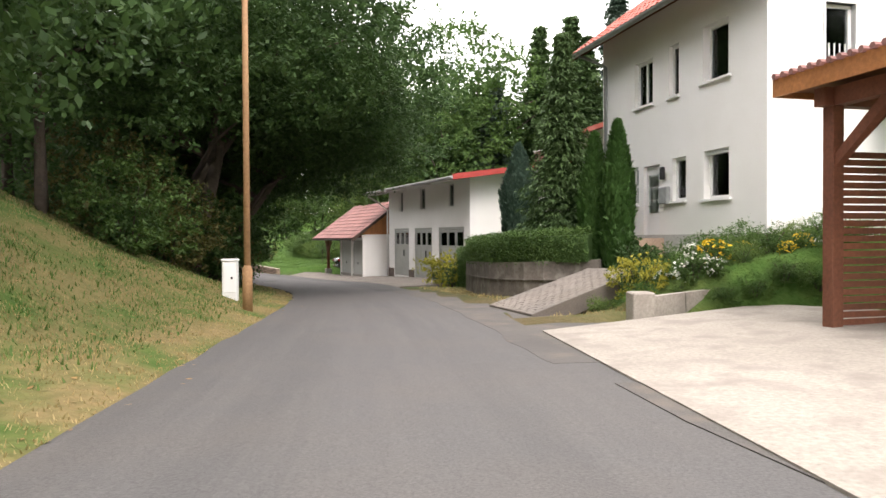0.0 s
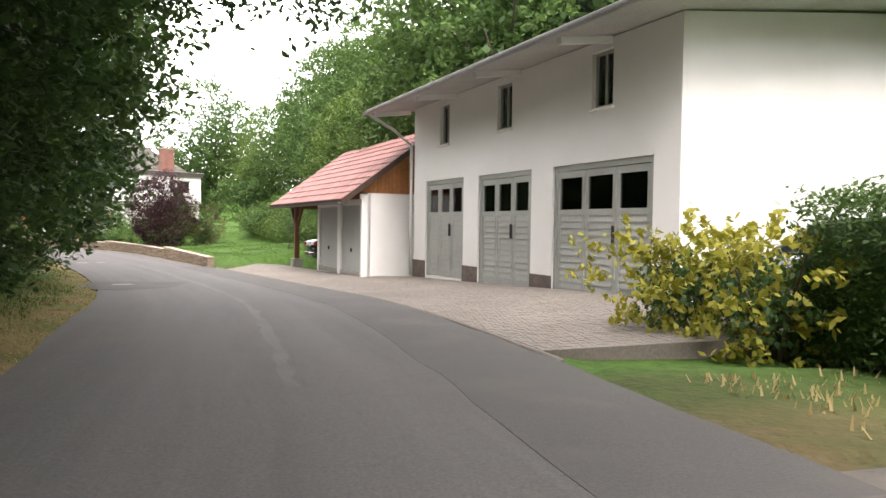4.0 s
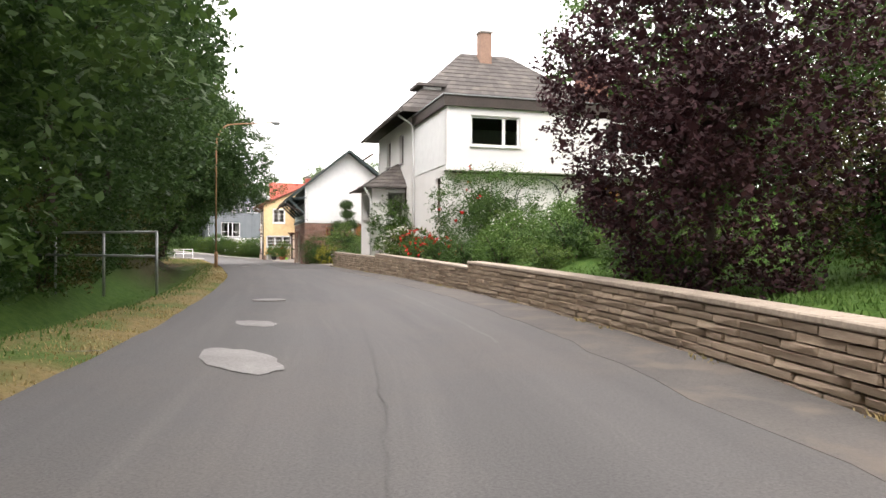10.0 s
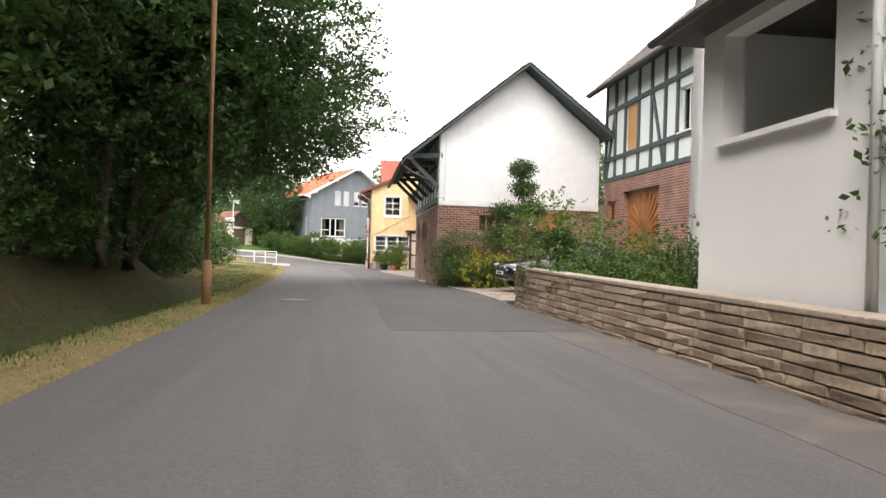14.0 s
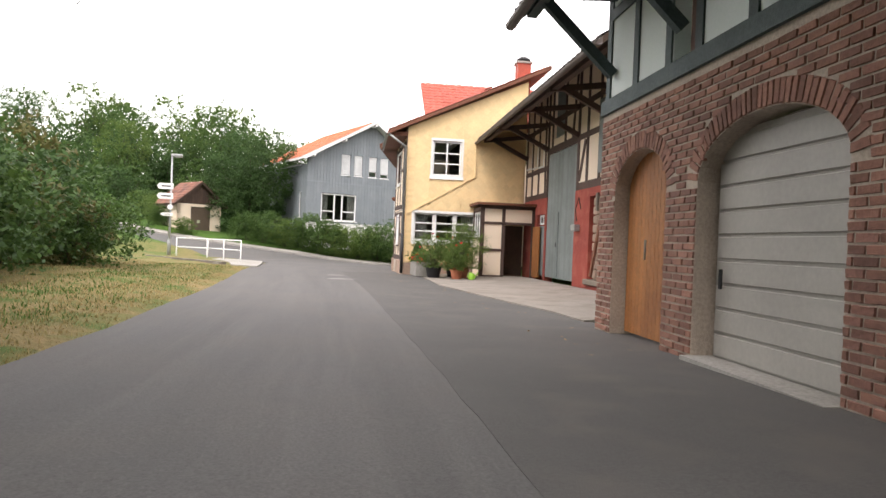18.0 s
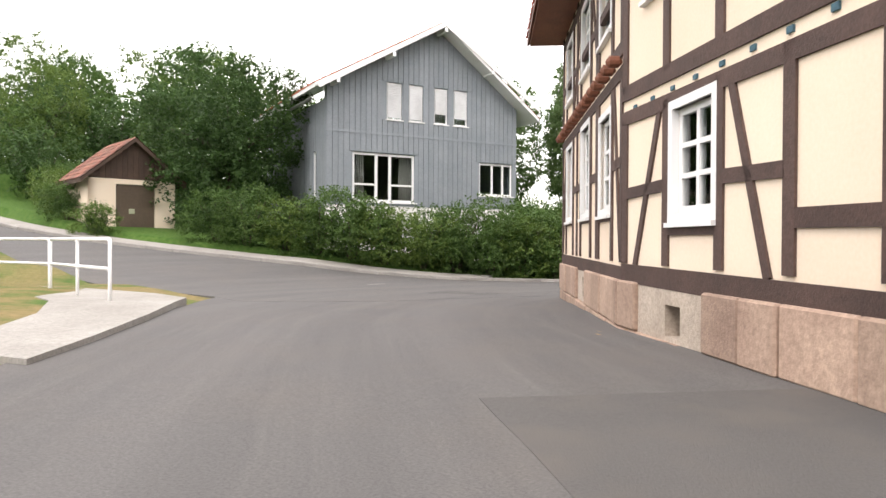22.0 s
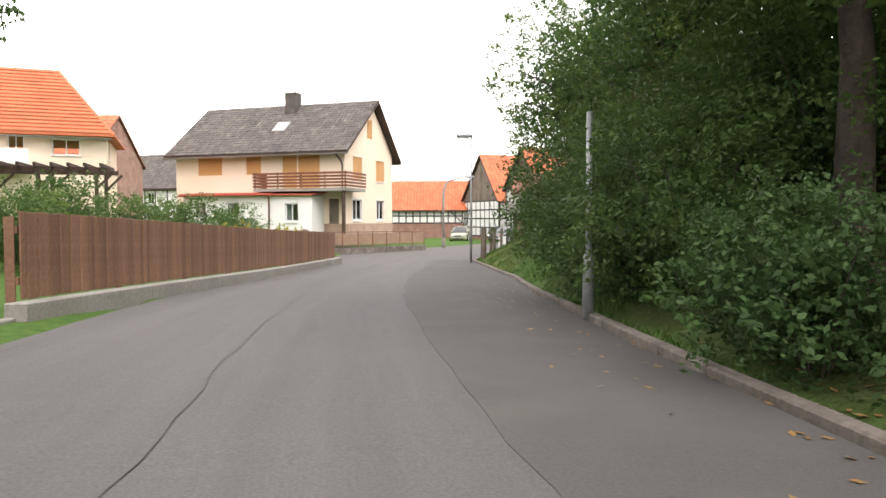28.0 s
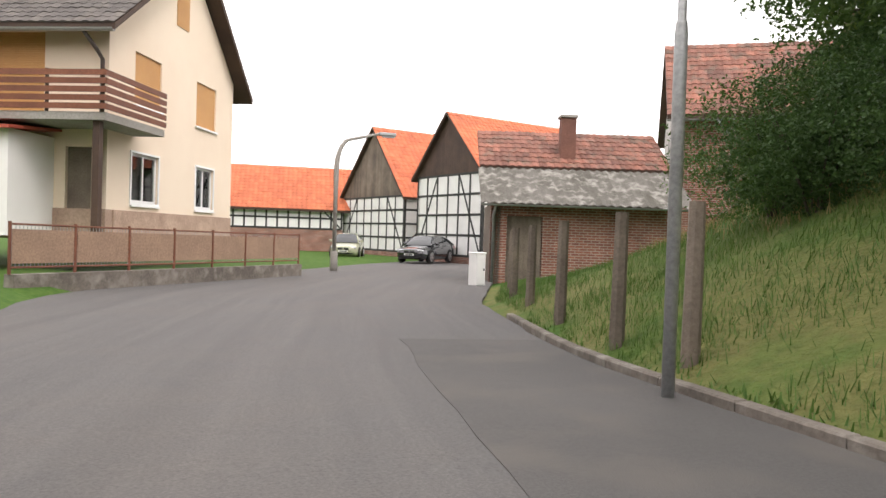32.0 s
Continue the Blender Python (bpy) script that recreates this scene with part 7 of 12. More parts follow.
K3.wall(9.0, -0.6, 4.2, infill_white, [(1.5, 2.4, 2.2, 3.4), (4.5, 5.4, 2.2, 3.4)])
timber_grid(K3, 0, 9, (0.2, 1.9, 3.7), (0.1, 1.3, 2.6, 4.2, 5.6, 7.2, 8.9), beam_black)
K3.window(1.5, 2.4, 2.2, 3.4, cols=2)
K3.window(4.5, 5.4, 2.2, 3.4, cols=2)
K3.gable_roof(9.0, 7.0, 4.2, 7.8, tile_dark, oe=0.5, og=0.4, under=wood_dark, rows=16, cols=30)

# ---------------------------------------------------------------- house with the wraparound balcony
Lh = House("balcony_house", -81.36, 154.25, -31, -0.4, "cream house with orange roller shutters, dark roof and brown balcony", "house")
LL, LW = 12.4, 7.65
l_sh = [(1.75, 3.6, 3.35, 4.6), (5.43, 6.5, 3.35, 4.6), (8.08, 9.1, 2.4, 4.6), (9.2, 10.7, 2.4, 4.6)]
Lh.wall(LL, 0.2, 4.9, render_cream, l_sh + [(11.3, 12.0, 0.2, 1.75)])
Lh.wall(LL, -0.6, 0.2, sandstone, (), y=-0.03, th=0.3, name="plinth")
lr = Lh.side("R", LL, LW)
l_gw = [(1.1, 2.5, 0.43, 1.75), (4.85, 6.15, 0.43, 1.75)]
l_gs = [(1.2, 2.6, 3.05, 4.45), (4.8, 6.25, 3.05, 4.45)]
Lh.wall(LW, 0.2, 4.9, render_cream, l_gw + l_gs, lr, x0=0.3)
Lh.add("gable_wall", prism(bmesh.new(), [(0, 4.9), (LW, 4.9), (LW, 5.0), (4.2, 8.05), (0, 5.0)], 0.0, 0.3, lr), render_cream)
Lh.wall(LW, -0.6, 0.2, sandstone, (), lr, y=-0.03, th=0.3, name="plinth", x0=0.3)
Lh.shutter(3.4, 4.15, 5.8, 7.05, blind_orange, lr, y=-0.03)
for w_ in l_gw:
    Lh.window(*w_, m=lr, cols=2, surround=0.06, deep=0.06, curtain_mat=blind_white)
for w_ in l_gs:
    Lh.shutter(*w_, blind_orange, lr)
    Lh.add("sill", boxes((w_[0] - 0.06, w_[1] + 0.06, -0.07, 0.05, w_[2] - 0.06, w_[2] - 0.003), m=lr), paint_white)
for w_ in l_sh:
    Lh.shutter(*w_, blind_orange)
Lh.wall(LW - 0.3, -0.5, 4.9, render_cream, (), Lh.side("L", LL, LW), top=[(0, 4.9), (LW, 4.9), (LW - 4.2, 8.05)])
Lh.gable_roof(LL, LW, 4.95, 8.2, tile_dark, oe=0.6, og=0.5, under=wood_dark, rows=20, cols=48, y_r=4.2)
Lh.gutter((-0.5, -0.66, 4.5), (LL + 0.5, -0.66, 4.5), 0.08, zinc)
Lh.pipe([(LL - 0.3, -0.6, 4.45), (LL - 0.15, -0.3, 4.1), (LL - 0.12, -0.08, 3.9), (LL - 0.12, -0.08, -0.4)], 0.05, gutter_brown)
Lh.chimney(6.8, 3.6, 7.2, 9.0, 0.8, tile_dark, concrete)
sk = bmesh.new()
bar(sk, (6.9, 1.45, 6.25), (6.9, 2.3, 6.92), 0.95, 0.1)
Lh.add("skylight", sk, galv)
bal = Lh.add("balcony_slab", boxes((6.9, 13.25, -1.5, -0.005, 2.18, 2.36), (LL + 0.005, 13.25, -0.005, 1.2, 2.18, 2.36)), concrete, "balcony slab round the corner")
for i in range(5):
    z = 2.42 + i * 0.19
    Lh.add("rail", boxes((6.9, 13.3, -1.56, -1.52, z, z + 0.13)), wood_red, parent=bal)
    Lh.add("rail", boxes((13.26, 13.3, -1.515, 1.2, z, z + 0.13)), wood_red, parent=bal)
    Lh.add("rail", boxes((6.9, 6.94, -1.515, -0.02, z, z + 0.13)), wood_red, parent=bal)
for x in (7.0, 8.6, 10.2, 11.8, 13.15):
    Lh.add("baluster", boxes((x, x + 0.06, -1.515, -1.46, 2.36, 3.34)), wood_dark, parent=bal)
Lh.add("balcony_post", boxes((12.9, 13.06, -1.4, -1.24, -0.5, 2.18)), wood_dark)
a_w = [(2.6, 3.5, 0.55, 1.55), (5.0, 6.0, 0.55, 1.55), (9.2, 10.1, 0.35, 1.45)]
an = pose(0, -1.6, 0)
Lh.wall(11.0, -0.5, 1.95, render_white, a_w, an, th=0.25, x0=1.8, name="annex_wall")
for w_ in a_w:
    Lh.window(*w_, m=an, cols=2 if w_[0] > 8 else 1, surround=0.06, deep=0.06, curtain_mat=blind_white)
Lh.wall(1.6, -0.5, 1.95, render_white, (), pose(11.0, -1.6, 0, 0, 0, 90), th=0.25, x0=0.25, name="annex_wall")
Lh.wall(1.35, -0.5, 1.95, render_white, (), pose(1.8, 0, 0, 0, 0, -90), th=0.25, name="annex_wall")
Lh.add("annex_roof", prism(bmesh.new(), [(-1.85, 1.92), (0.0, 2.14), (0.0, 2.2), (-1.85, 2.06)], 1.6, 8.2, swap), tile_red, "flat red lean-to roof")
Lh.add("annex_roof", prism(bmesh.new(), [(-1.85, 1.92), (0.0, 2.1), (0.0, 2.16), (-1.85, 2.0)], 8.21, 11.2, swap), tile_red)
Lh.gutter((1.6, -1.9, 1.95), (8.2, -1.9, 1.95), 0.06, wood_red)
Lh.pipe([(8.15, -1.85, 1.9), (8.1, -1.66, 1.7), (8.1, -1.66, -0.4)], 0.05, wood_red)
Lh.pipe([(6.95, -1.4, 2.3), (6.95, -0.1, 2.1)], 0.04, gutter_brown)
# entrance canopy with a reddish door
Lh.add("house_door", boxes((11.32, 11.98, 0.08, 0.14, 0.2, 1.74)), wood_grey)
# added dark sheet inside, room shade as plain colour
Lh.add("inner_wall", boxes((0.4, LL - 0.4, 3.8, 3.9, 0.0, 4.8)), room_dark)
Lh.floor(LL, LW, 2.2)

# ---------------------------------------------------------------- half-timbered barns at the bend
def field_frame(h, x0, x1, z0, z1, cols, rows, material, m=None, w=0.13):
    timber_grid(h, x0, x1, [z0 + (z1 - z0) * i / rows for i in range(rows + 1)], [x0 + (x1 - x0) * i / cols for i in range(cols + 1)], material, m, w=w, braces=((x0, z0, x0 + (x1 - x0) * 2 / cols, z1), (x1, z0, x1 - (x1 - x0) * 2 / cols, z1)))


for ox, oy, wd, z1, apex, ax_, gm_, nm, lab, dp in ((-55.26, 178.2, 9.0, 2.35, 6.8, 4.8, wood_grey, "half_timbered_barn", "half-timbered barn with weathered wooden gable and orange roof", 12.0), (-53.84, 167.7, 6.7, 3.35, 6.6, 3.35, wood_dark, "half_timbered_barn", "half-timbered barn with a blackened gable", 9.0)):
    M = House(nm, ox, oy, -82.2, -2.1, lab, "barn", "barns at the bend")
    M.wall(wd, -1.3, z1, infill_white)
    M.wall(wd, -2.3, -1.3, brick_wall, (), y=-0.02, th=0.3, name="plinth")
    field_frame(M, 0.06, wd - 0.06, -1.25, z1 - 0.06, 8 if wd > 8 else 6, 4, beam_black)
    sl_ = lambda x, a=apex, b=ax_, w=wd, z=z1: z + (a - z) * (x / b if x < b else (w - x) / (w - b))
    boards(M, 0.0, wd, z1, 9, 0.22, gm_, outline=sl_, y=-0.03, th=0.06, name="gable_board")
    M.wall(dp, -2.2, z1, infill_white, (), M.side("L", wd, dp))
    M.wall(dp, -2.2, z1, infill_white, (), M.side("R", wd, dp), x0=0.3)
    field_frame(M, 0.06, dp - 0.06, -1.25, z1 - 0.06, 9, 4, beam_black, M.side("R", wd, dp))
    M.gable_roof(wd, dp, z1, apex + 0.1, tile_orange, oe=0.3, og=0.3, ridge="y", under=wood_dark, rows=18, cols=34, y_r=ax_)
far = House("long_farm_building", -66.0, 180.0, -13.4, -2.0, "long half-timbered farm building with orange roof", "barn")
far.wall(10.8, -2.3, 0.0, brick_wall, ())
far.wall(10.8, 0.0, 1.6, infill_white, ())
field_frame(far, 0.06, 10.7, 0.05, 1.55, 14, 2, beam_black)
far.gable_roof(10.8, 7.0, 1.6, 4.6, tile_orange, oe=0.4, og=1.5, under=wood_dark, rows=14, cols=40)
far2 = House("white_cottage", -70.5, 179.5, -13.4, -2.0, "white half-timbered cottage with small windows", "house")
f2w = [(0.5, 1.3, -0.6, 0.5), (2.6, 3.4, -0.6, 0.5)]
far2.wall(4.2, -2.3, 2.6, infill_white, f2w)
for w_ in f2w:
    far2.window(*w_, cols=2)
field_frame(far2, 0.06, 4.1, -1.9, 2.5, 5, 4, beam_black)
far2.gable_roof(4.2, 6.0, 2.6, 5.0, tile_orange, oe=0.4, og=0.3, under=wood_dark, rows=12, cols=18)

# ---------------------------------------------------------------- brick shed on the right and the old house behind
N = House("brick_shed", -60.07, 147.32, -25, -1.6, "low brick shed with corrugated lean-to and old tiles", "shed")
N.wall(5.8, -1.9, 0.85, brick_wall, [(0.5, 1.6, -1.6, 0.5)])
boards(N, 0.52, 1.58, -1.58, 0.48, 0.14, wood_grey, y=0.05, th=0.04, name="door_board")
N.wall(3.2, -1.9, 0.85, wood_grey, (), N.side("L", 5.8, 3.2))
cm = bmesh.new()
nc = 48
rows_ = []
for i in range(nc + 1):
    x = -0.35 + 6.5 * i / nc
    dz = 0.025 * (1 if i % 2 else -1)
    rows_.append([cm.verts.new((x, y, z + dz + e)) for y, z in ((-0.55, 0.85), (1.6, 2.1)) for e in (0, 0.02)])
for a, b in zip(rows_, rows_[1:]):
    cm.faces.new((a[1], b[1], b[3], a[3]))
    cm.faces.new((a[0], a[2], b[2], b[0]))
    cm.faces.new((a[0], b[0], b[1], a[1]))
N.add("corrugated_roof", cm, corrugated, "mossy grey corrugated sheets")
ub = bmesh.new()
prism(ub, [(1.6, 2.05), (4.0, 3.55), (4.0, 3.67), (1.6, 2.17)], -0.3, 6.1, swap)
ur = N.add("roof", ub, wood_dark)
N.tiles(ur, "x", -0.3, 6.1, (4.0, 3.67), (1.6, 2.17), 8, 26, tile_old)
N.add("upper_wall", boxes((0.0, 5.8, 1.6, 1.8, -1.5, 2.1)), wood_grey)
N.chimney(2.7, 2.4, 2.2, 3.95, 0.5, brick_brown)
N.gutter((-0.35, -0.6, 0.82), (6.15, -0.6, 0.82), 0.06)
N.pipe([(0.1, -0.58, 0.78), (0.08, -0.08, 0.5), (0.08, -0.08, -1.6)], 0.045)
Nb = House("old_tiled_house", -52.32, 147.83, -40, -1.6, "old tiled house behind the brick shed", "house")
Nb.wall(9.0, -2.0, 4.6, brick_wall, ())
Nb.wall(7.0, -2.0, 4.6, render_grey, [(3.1, 3.8, 3.0, 4.0)], Nb.side("L", 9.0, 7.0), top=[(0, 4.6), (7.0, 4.6), (3.5, 7.6)])
Nb.window(3.1, 3.8, 3.0, 4.0, m=Nb.side("L", 9.0, 7.0), cols=2)
Nb.gable_roof(9.0, 7.0, 4.6, 7.7, tile_old, oe=0.45, og=0.3, under=wood_dark, rows=15, cols=32)
Nb.chimney(6.6, 3.2, 6.9, 8.7, 0.6, brick_brown)
Nb.gutter((-0.3, -0.5, 4.2), (9.3, -0.5, 4.2), 0.07)
Nb.pipe([(1.4, -0.48, 4.15), (1.9, -0.2, 3.6), (1.95, -0.1, 2.0)], 0.05)

# ---------------------------------------------------------------- paved ground beside the road
def apron(name, left, right, n, m, lift0, lift1, material, label, category="pavement", skirt=0.3):
    """A paved strip whose far side is lifted over the road's height."""
    a, b = resample(left, n), resample(right, n)
    ps = np.array([a[i] * (1 - j / m) + b[i] * j / m for i in range(n) for j in range(m + 1)])[:, :2]
    z = heights(ps, True) + np.tile(lift0 + (lift1 - lift0) * np.arange(m + 1) / m, n)
    verts = [(p[0], p[1], h) for p, h in zip(ps, z)]
    faces = [(i * (m + 1) + j, (i + 1) * (m + 1) + j, (i + 1) * (m + 1) + j + 1, i * (m + 1) + j + 1) for i in range(n - 1) for j in range(m)]
    rim = [i * (m + 1) for i in range(n)] + [(n - 1) * (m + 1) + j for j in range(1, m + 1)] + [i * (m + 1) + m for i in range(n - 2, -1, -1)] + [j for j in range(m - 1, 0, -1)]
    base, r = len(verts), len(rim)
    verts += [(verts[k][0], verts[k][1], verts[k][2] - skirt) for k in rim]
    faces += [(rim[i], base + i, base + (i + 1) % r, rim[(i + 1) % r]) for i in range(r)]
    bm = bmesh.new()
    vs = [bm.verts.new(v) for v in verts]
    for f in faces:
        bm.faces.new([vs[i] for i in f])
    bmesh.ops.recalc_face_normals(bm, faces=bm.faces[:])
    ob = link_mesh(name, bm, material)
    return tagged(ob, label, category, kind="structure")


def paver_grid(parent, left, right, rows, cols, lift0, lift1, material, single, h=0.03, seed=3, bond=0.5):
    """Paving stones laid in rows between two edges; the rows in 'single' are stones of their own."""
    rng = np.random.default_rng(seed)
    a, b = resample(left, rows + 1), resample(right, rows + 1)
    joined_v, joined_f = [], []
    count = 0
    for i in range(rows):
        off = bond * (i % 2)
        for j in range(cols + 1):
            u0, u1 = (j - off) / cols, (j + 1 - off) / cols
            u0, u1 = max(u0, 0), min(u1, 1)
            if u1 - u0 < 0.2 / cols:
                continue
            g = 0.04
            q = []
            for s, u in ((g, u0 + g / cols), (1 - g, u0 + g / cols), (1 - g, u1 - g / cols), (g, u1 - g / cols)):
                e0, e1 = a[i] * (1 - s) + a[i + 1] * s, b[i] * (1 - s) + b[i + 1] * s
                q.append((*(e0 * (1 - u) + e1 * u)[:2], lift0 + (lift1 - lift0) * u))
            q = np.array(q)
            z = heights(q[:, :2], True) + q[:, 2] + rng.uniform(-0.5, 0.5) * min(h, 0.006)
            top = [(x, y, k + h) for (x, y, _), k in zip(q, z)]
            low = [(x, y, k - 0.02) for (x, y, _), k in zip(q, z)]
            f = [(0, 1, 2, 3), (0, 4, 5, 1), (1, 5, 6, 2), (2, 6, 7, 3), (3, 7, 4, 0)]
            if single(i, j) and count < 300:
                c = np.mean(top, axis=0)
                ob = raw_mesh("paving_stone", [tuple(np.array(v) - c) for v in top + low], f, material)
                ob.location = c
                ob.parent = parent
                count += 1
            else:
                k = len(joined_v)
                joined_v += top + low
                joined_f += [tuple(x + k for x in y) for y in f]
    if joined_v:
        ob = raw_mesh("paving_stones", joined_v, joined_f, material, parent)
        ob["kind"] = "stuff"


def kerb_run(name, line, w, h, piece, material, label, z_of=None, category="kerb", drop=0.25):
    """Kerb stones end to end; each is a part."""
    e = thing(name, Matrix(), label, category, kind="structure")
    ln = np.linalg.norm(np.diff(np.array(line)[:, :2], axis=0), axis=1).sum()
    n = max(1, round(ln / piece))
    p = resample([tuple(q[:2]) for q in line], n + 1)
    for i in range(n):
        q0, q1 = p[i], p[i + 1]
        z0, z1 = (z_of or road_z)(*q0), (z_of or road_z)(*q1)
        d = Vector((q1[0] - q0[0], q1[1] - q0[1], z1 - z0))
        bm = bmesh.new()
        t = d.normalized() * 0.006
        bar(bm, Vector((q0[0], q0[1], z0 + (h - drop) / 2)) + t, Vector((q1[0], q1[1], z1 + (h - drop) / 2)) - t, w, h + drop)
        top = [g for g in bm.edges if all(v.co.z > (z0 + z1) / 2 for v in g.verts)]
        bmesh.ops.bevel(bm, geom=top, offset=0.015, segments=1, affect="EDGES")
        part("kerb_stone", bm, material, e)
    return e


# forecourt of the garages
fc_l = edge_line(5.1, 9.05, "R", 0.35)
fc_r = [(4.9, 4.2), (4.67, 9.3), (0.38, 19.2), (-1.3, 19.6), (-5.3, 27.4), (-6.6, 28.2)]
bed = apron("forecourt", fc_l, fc_r, 40, 6, 0.0, 0.14, paver_joint, "sandy joints of the paved garage forecourt")
paver_grid(bed, fc_l, fc_r, 150, 56, 0.0, 0.14, paver, lambda i, j: 84 <= i < 98 and j < 22, h=0.004, seed=4)
kerb_run("forecourt_edging", edge_line(5.0, 9.05, "R", 0.28), 0.06, 0.02, 1.0, paver, "flush concrete edging of the forecourt", drop=0.12)
strip("road_shoulder", edge_line(4.4, 9.2, "R", -0.95), edge_line(4.4, 9.2, "R", 0.24), 60, 2, 0.003, asphalt_dark, "darker patched asphalt strip beside the forecourt", noise_edge=0.05)
strip("road_shoulder", edge_line(9.2, 16.6, "R", -0.7), edge_line(9.2, 16.6, "R", 0.12), 70, 2, 0.003, asphalt_worn, "dusty brown asphalt edge along the stone wall", noise_edge=0.12)
strip("road_shoulder", edge_line(1.2, 4.6, "R", -0.5), edge_line(1.2, 4.6, "R", 1.35), 140, 4, 0.003, asphalt_worn, "crumbling asphalt shoulder below the retaining wall", noise_edge=0.09)
strip("road_patch", edge_line(-3, 1.2, "R", -0.25), edge_line(-3, 1.2, "R", 0.8), 30, 2, 0.008, asphalt_worn, "worn asphalt edge strip at the driveway", noise_edge=0.12)
strip("road_patch", [(-75.4, 96.2), (-75.9, 97.7)], [(-74.0, 96.7), (-74.15, 98.0)], 14, 6, 0.004, asphalt_dark, "dark mended asphalt patch", noise_edge=0.05)
# driveway of the white house
dr_l = [(5.6, -30.0), (5.2, -24.0), (5.05, -20.7), (4.78, -15.2)]
dr_r = [(13, -30.0), (12.8, -24.0), (12.5, -19), (8.6, -13.4)]
apron("driveway", dr_l, dr_r, 20, 5, 0.02, 0.22, concrete_pale, "pale dusty concrete driveway")
rp_l, rp_r = [(4.45, -10.2), (4.95, -12.9)], [(6.7, -9.2), (7.2, -11.6)]
rbed = apron("garden_path", rp_l, rp_r, 8, 5, 0.03, 0.75, joint, "paved garden path rising to the front door")
paver_grid(rbed, rp_l, rp_r, 14, 14, 0.03, 0.75, paver, lambda i, j: True, h=0.012, seed=5)
cb_ = thing("garden_kerb", Matrix(), "pale concrete kerb with end block round the flower bed", "kerb", kind="structure")
part("end_block", bevel_box(6.28, 6.62, -14.15, -13.75, 1.8, 2.42, 0.02), concrete_pale, cb_)
for i in range(4):
    p0, p1 = Vector((6.62 + i * 0.62, -13.9 + i * 0.34, 2.1 + i * 0.03)), Vector((7.22 + i * 0.62, -13.57 + i * 0.34, 2.13 + i * 0.03))
    bm = bmesh.new()
    bar(bm, p0, p1, 0.12, 0.5)
    part("kerb_stone", bm, concrete_pale, cb_)
# retaining wall with its clipped hedge
rw = thing("retaining_wall", Matrix(), "stained concrete retaining wall below the hedge", "wall", kind="structure")
rw_line = [(7.0, -9.0), (5.6, -8.3), (4.75, -6.2), (4.42, -3.5), (4.35, -1.0), (4.5, 1.1)]
rp = resample(rw_line, 18)
rw_top = np.interp(np.linspace(0, 1, 18), [0, 0.3, 1], [2.75, 2.62, 2.42])
bm = bmesh.new()
nrm_ = unit_2d = np.gradient(rp, axis=0)
nrm_ = nrm_ / np.linalg.norm(nrm_, axis=1)[:, None]
sec = []
for p, d, zt in zip(rp, nrm_, rw_top):
    o = Vector((d[1], -d[0], 0))
    c = Vector((p[0], p[1], 0))
    sec.append([bm.verts.new(c + o * k + Vector((0, 0, z))) for k, z in ((-0.02, 1.0), (0.0, zt), (0.22, zt), (0.24, 1.0))])
for a, b in zip(sec, sec[1:]):
    for k in range(4):
        bm.faces.new((a[k], b[k], b[(k + 1) % 4], a[(k + 1) % 4]))
bm.faces.new(sec[0])
bm.faces.new(sec[-1][::-1])
bmesh.ops.recalc_face_normals(bm, faces=bm.faces[:])
part("concrete_wall", bm, concrete_dark, rw)
bm = bmesh.new()
for a, b, z0, z1 in zip(rp, rp[1:], rw_top, rw_top[1:]):
    d = unit_2d
    bar(bm, (a[0] + 0.1, a[1], z0 - 0.42), (b[0] + 0.1, b[1], z1 - 0.42), 0.27, 0.02)
part("casting_ledge", bm, concrete_dark, rw)

# low wall of squared stones along the road
WALL_T0, WALL_T1 = 9.13, 16.75
wl_line = edge_line(WALL_T0, WALL_T1, "R", 0.18)
WLEN = float(np.linalg.norm(np.diff(wl_line, axis=0), axis=1).sum())
wl_r = resample(wl_line, 240)
WS = np.linspace(0, WLEN, 240)
step_s = [float(WS[np.argmin(((wl_r - np.array(q)) ** 2).sum(1))]) for q in ((-13.2, 34.6), (-20, 46), (-28.9, 53.8))]
seg_s = [0] + step_s + [WLEN]
seg_z = [(1.0, 1.2), (1.07, 1.2), (1.08, 1.22), (1.1, 1.15)]


def wall_point(s):
    return np.array([np.interp(s, WS, wl_r[:, 0]), np.interp(s, WS, wl_r[:, 1])])


def wall_dir(s):
    d = wall_point(min(s + 0.3, WLEN)) - wall_point(max(s - 0.3, 0))
    return d / np.linalg.norm(d)


def wall_top(s):
    for k in range(4):
        if s <= seg_s[k + 1] or k == 3:
            f = (s - seg_s[k]) / (seg_s[k + 1] - seg_s[k])
            return seg_z[k][0] + (seg_z[k][1] - seg_z[k][0]) * f


sw = thing("garden_wall", Matrix(), "low garden wall of squared sandstone with pale coping", "wall", kind="structure")
bm = bmesh.new()
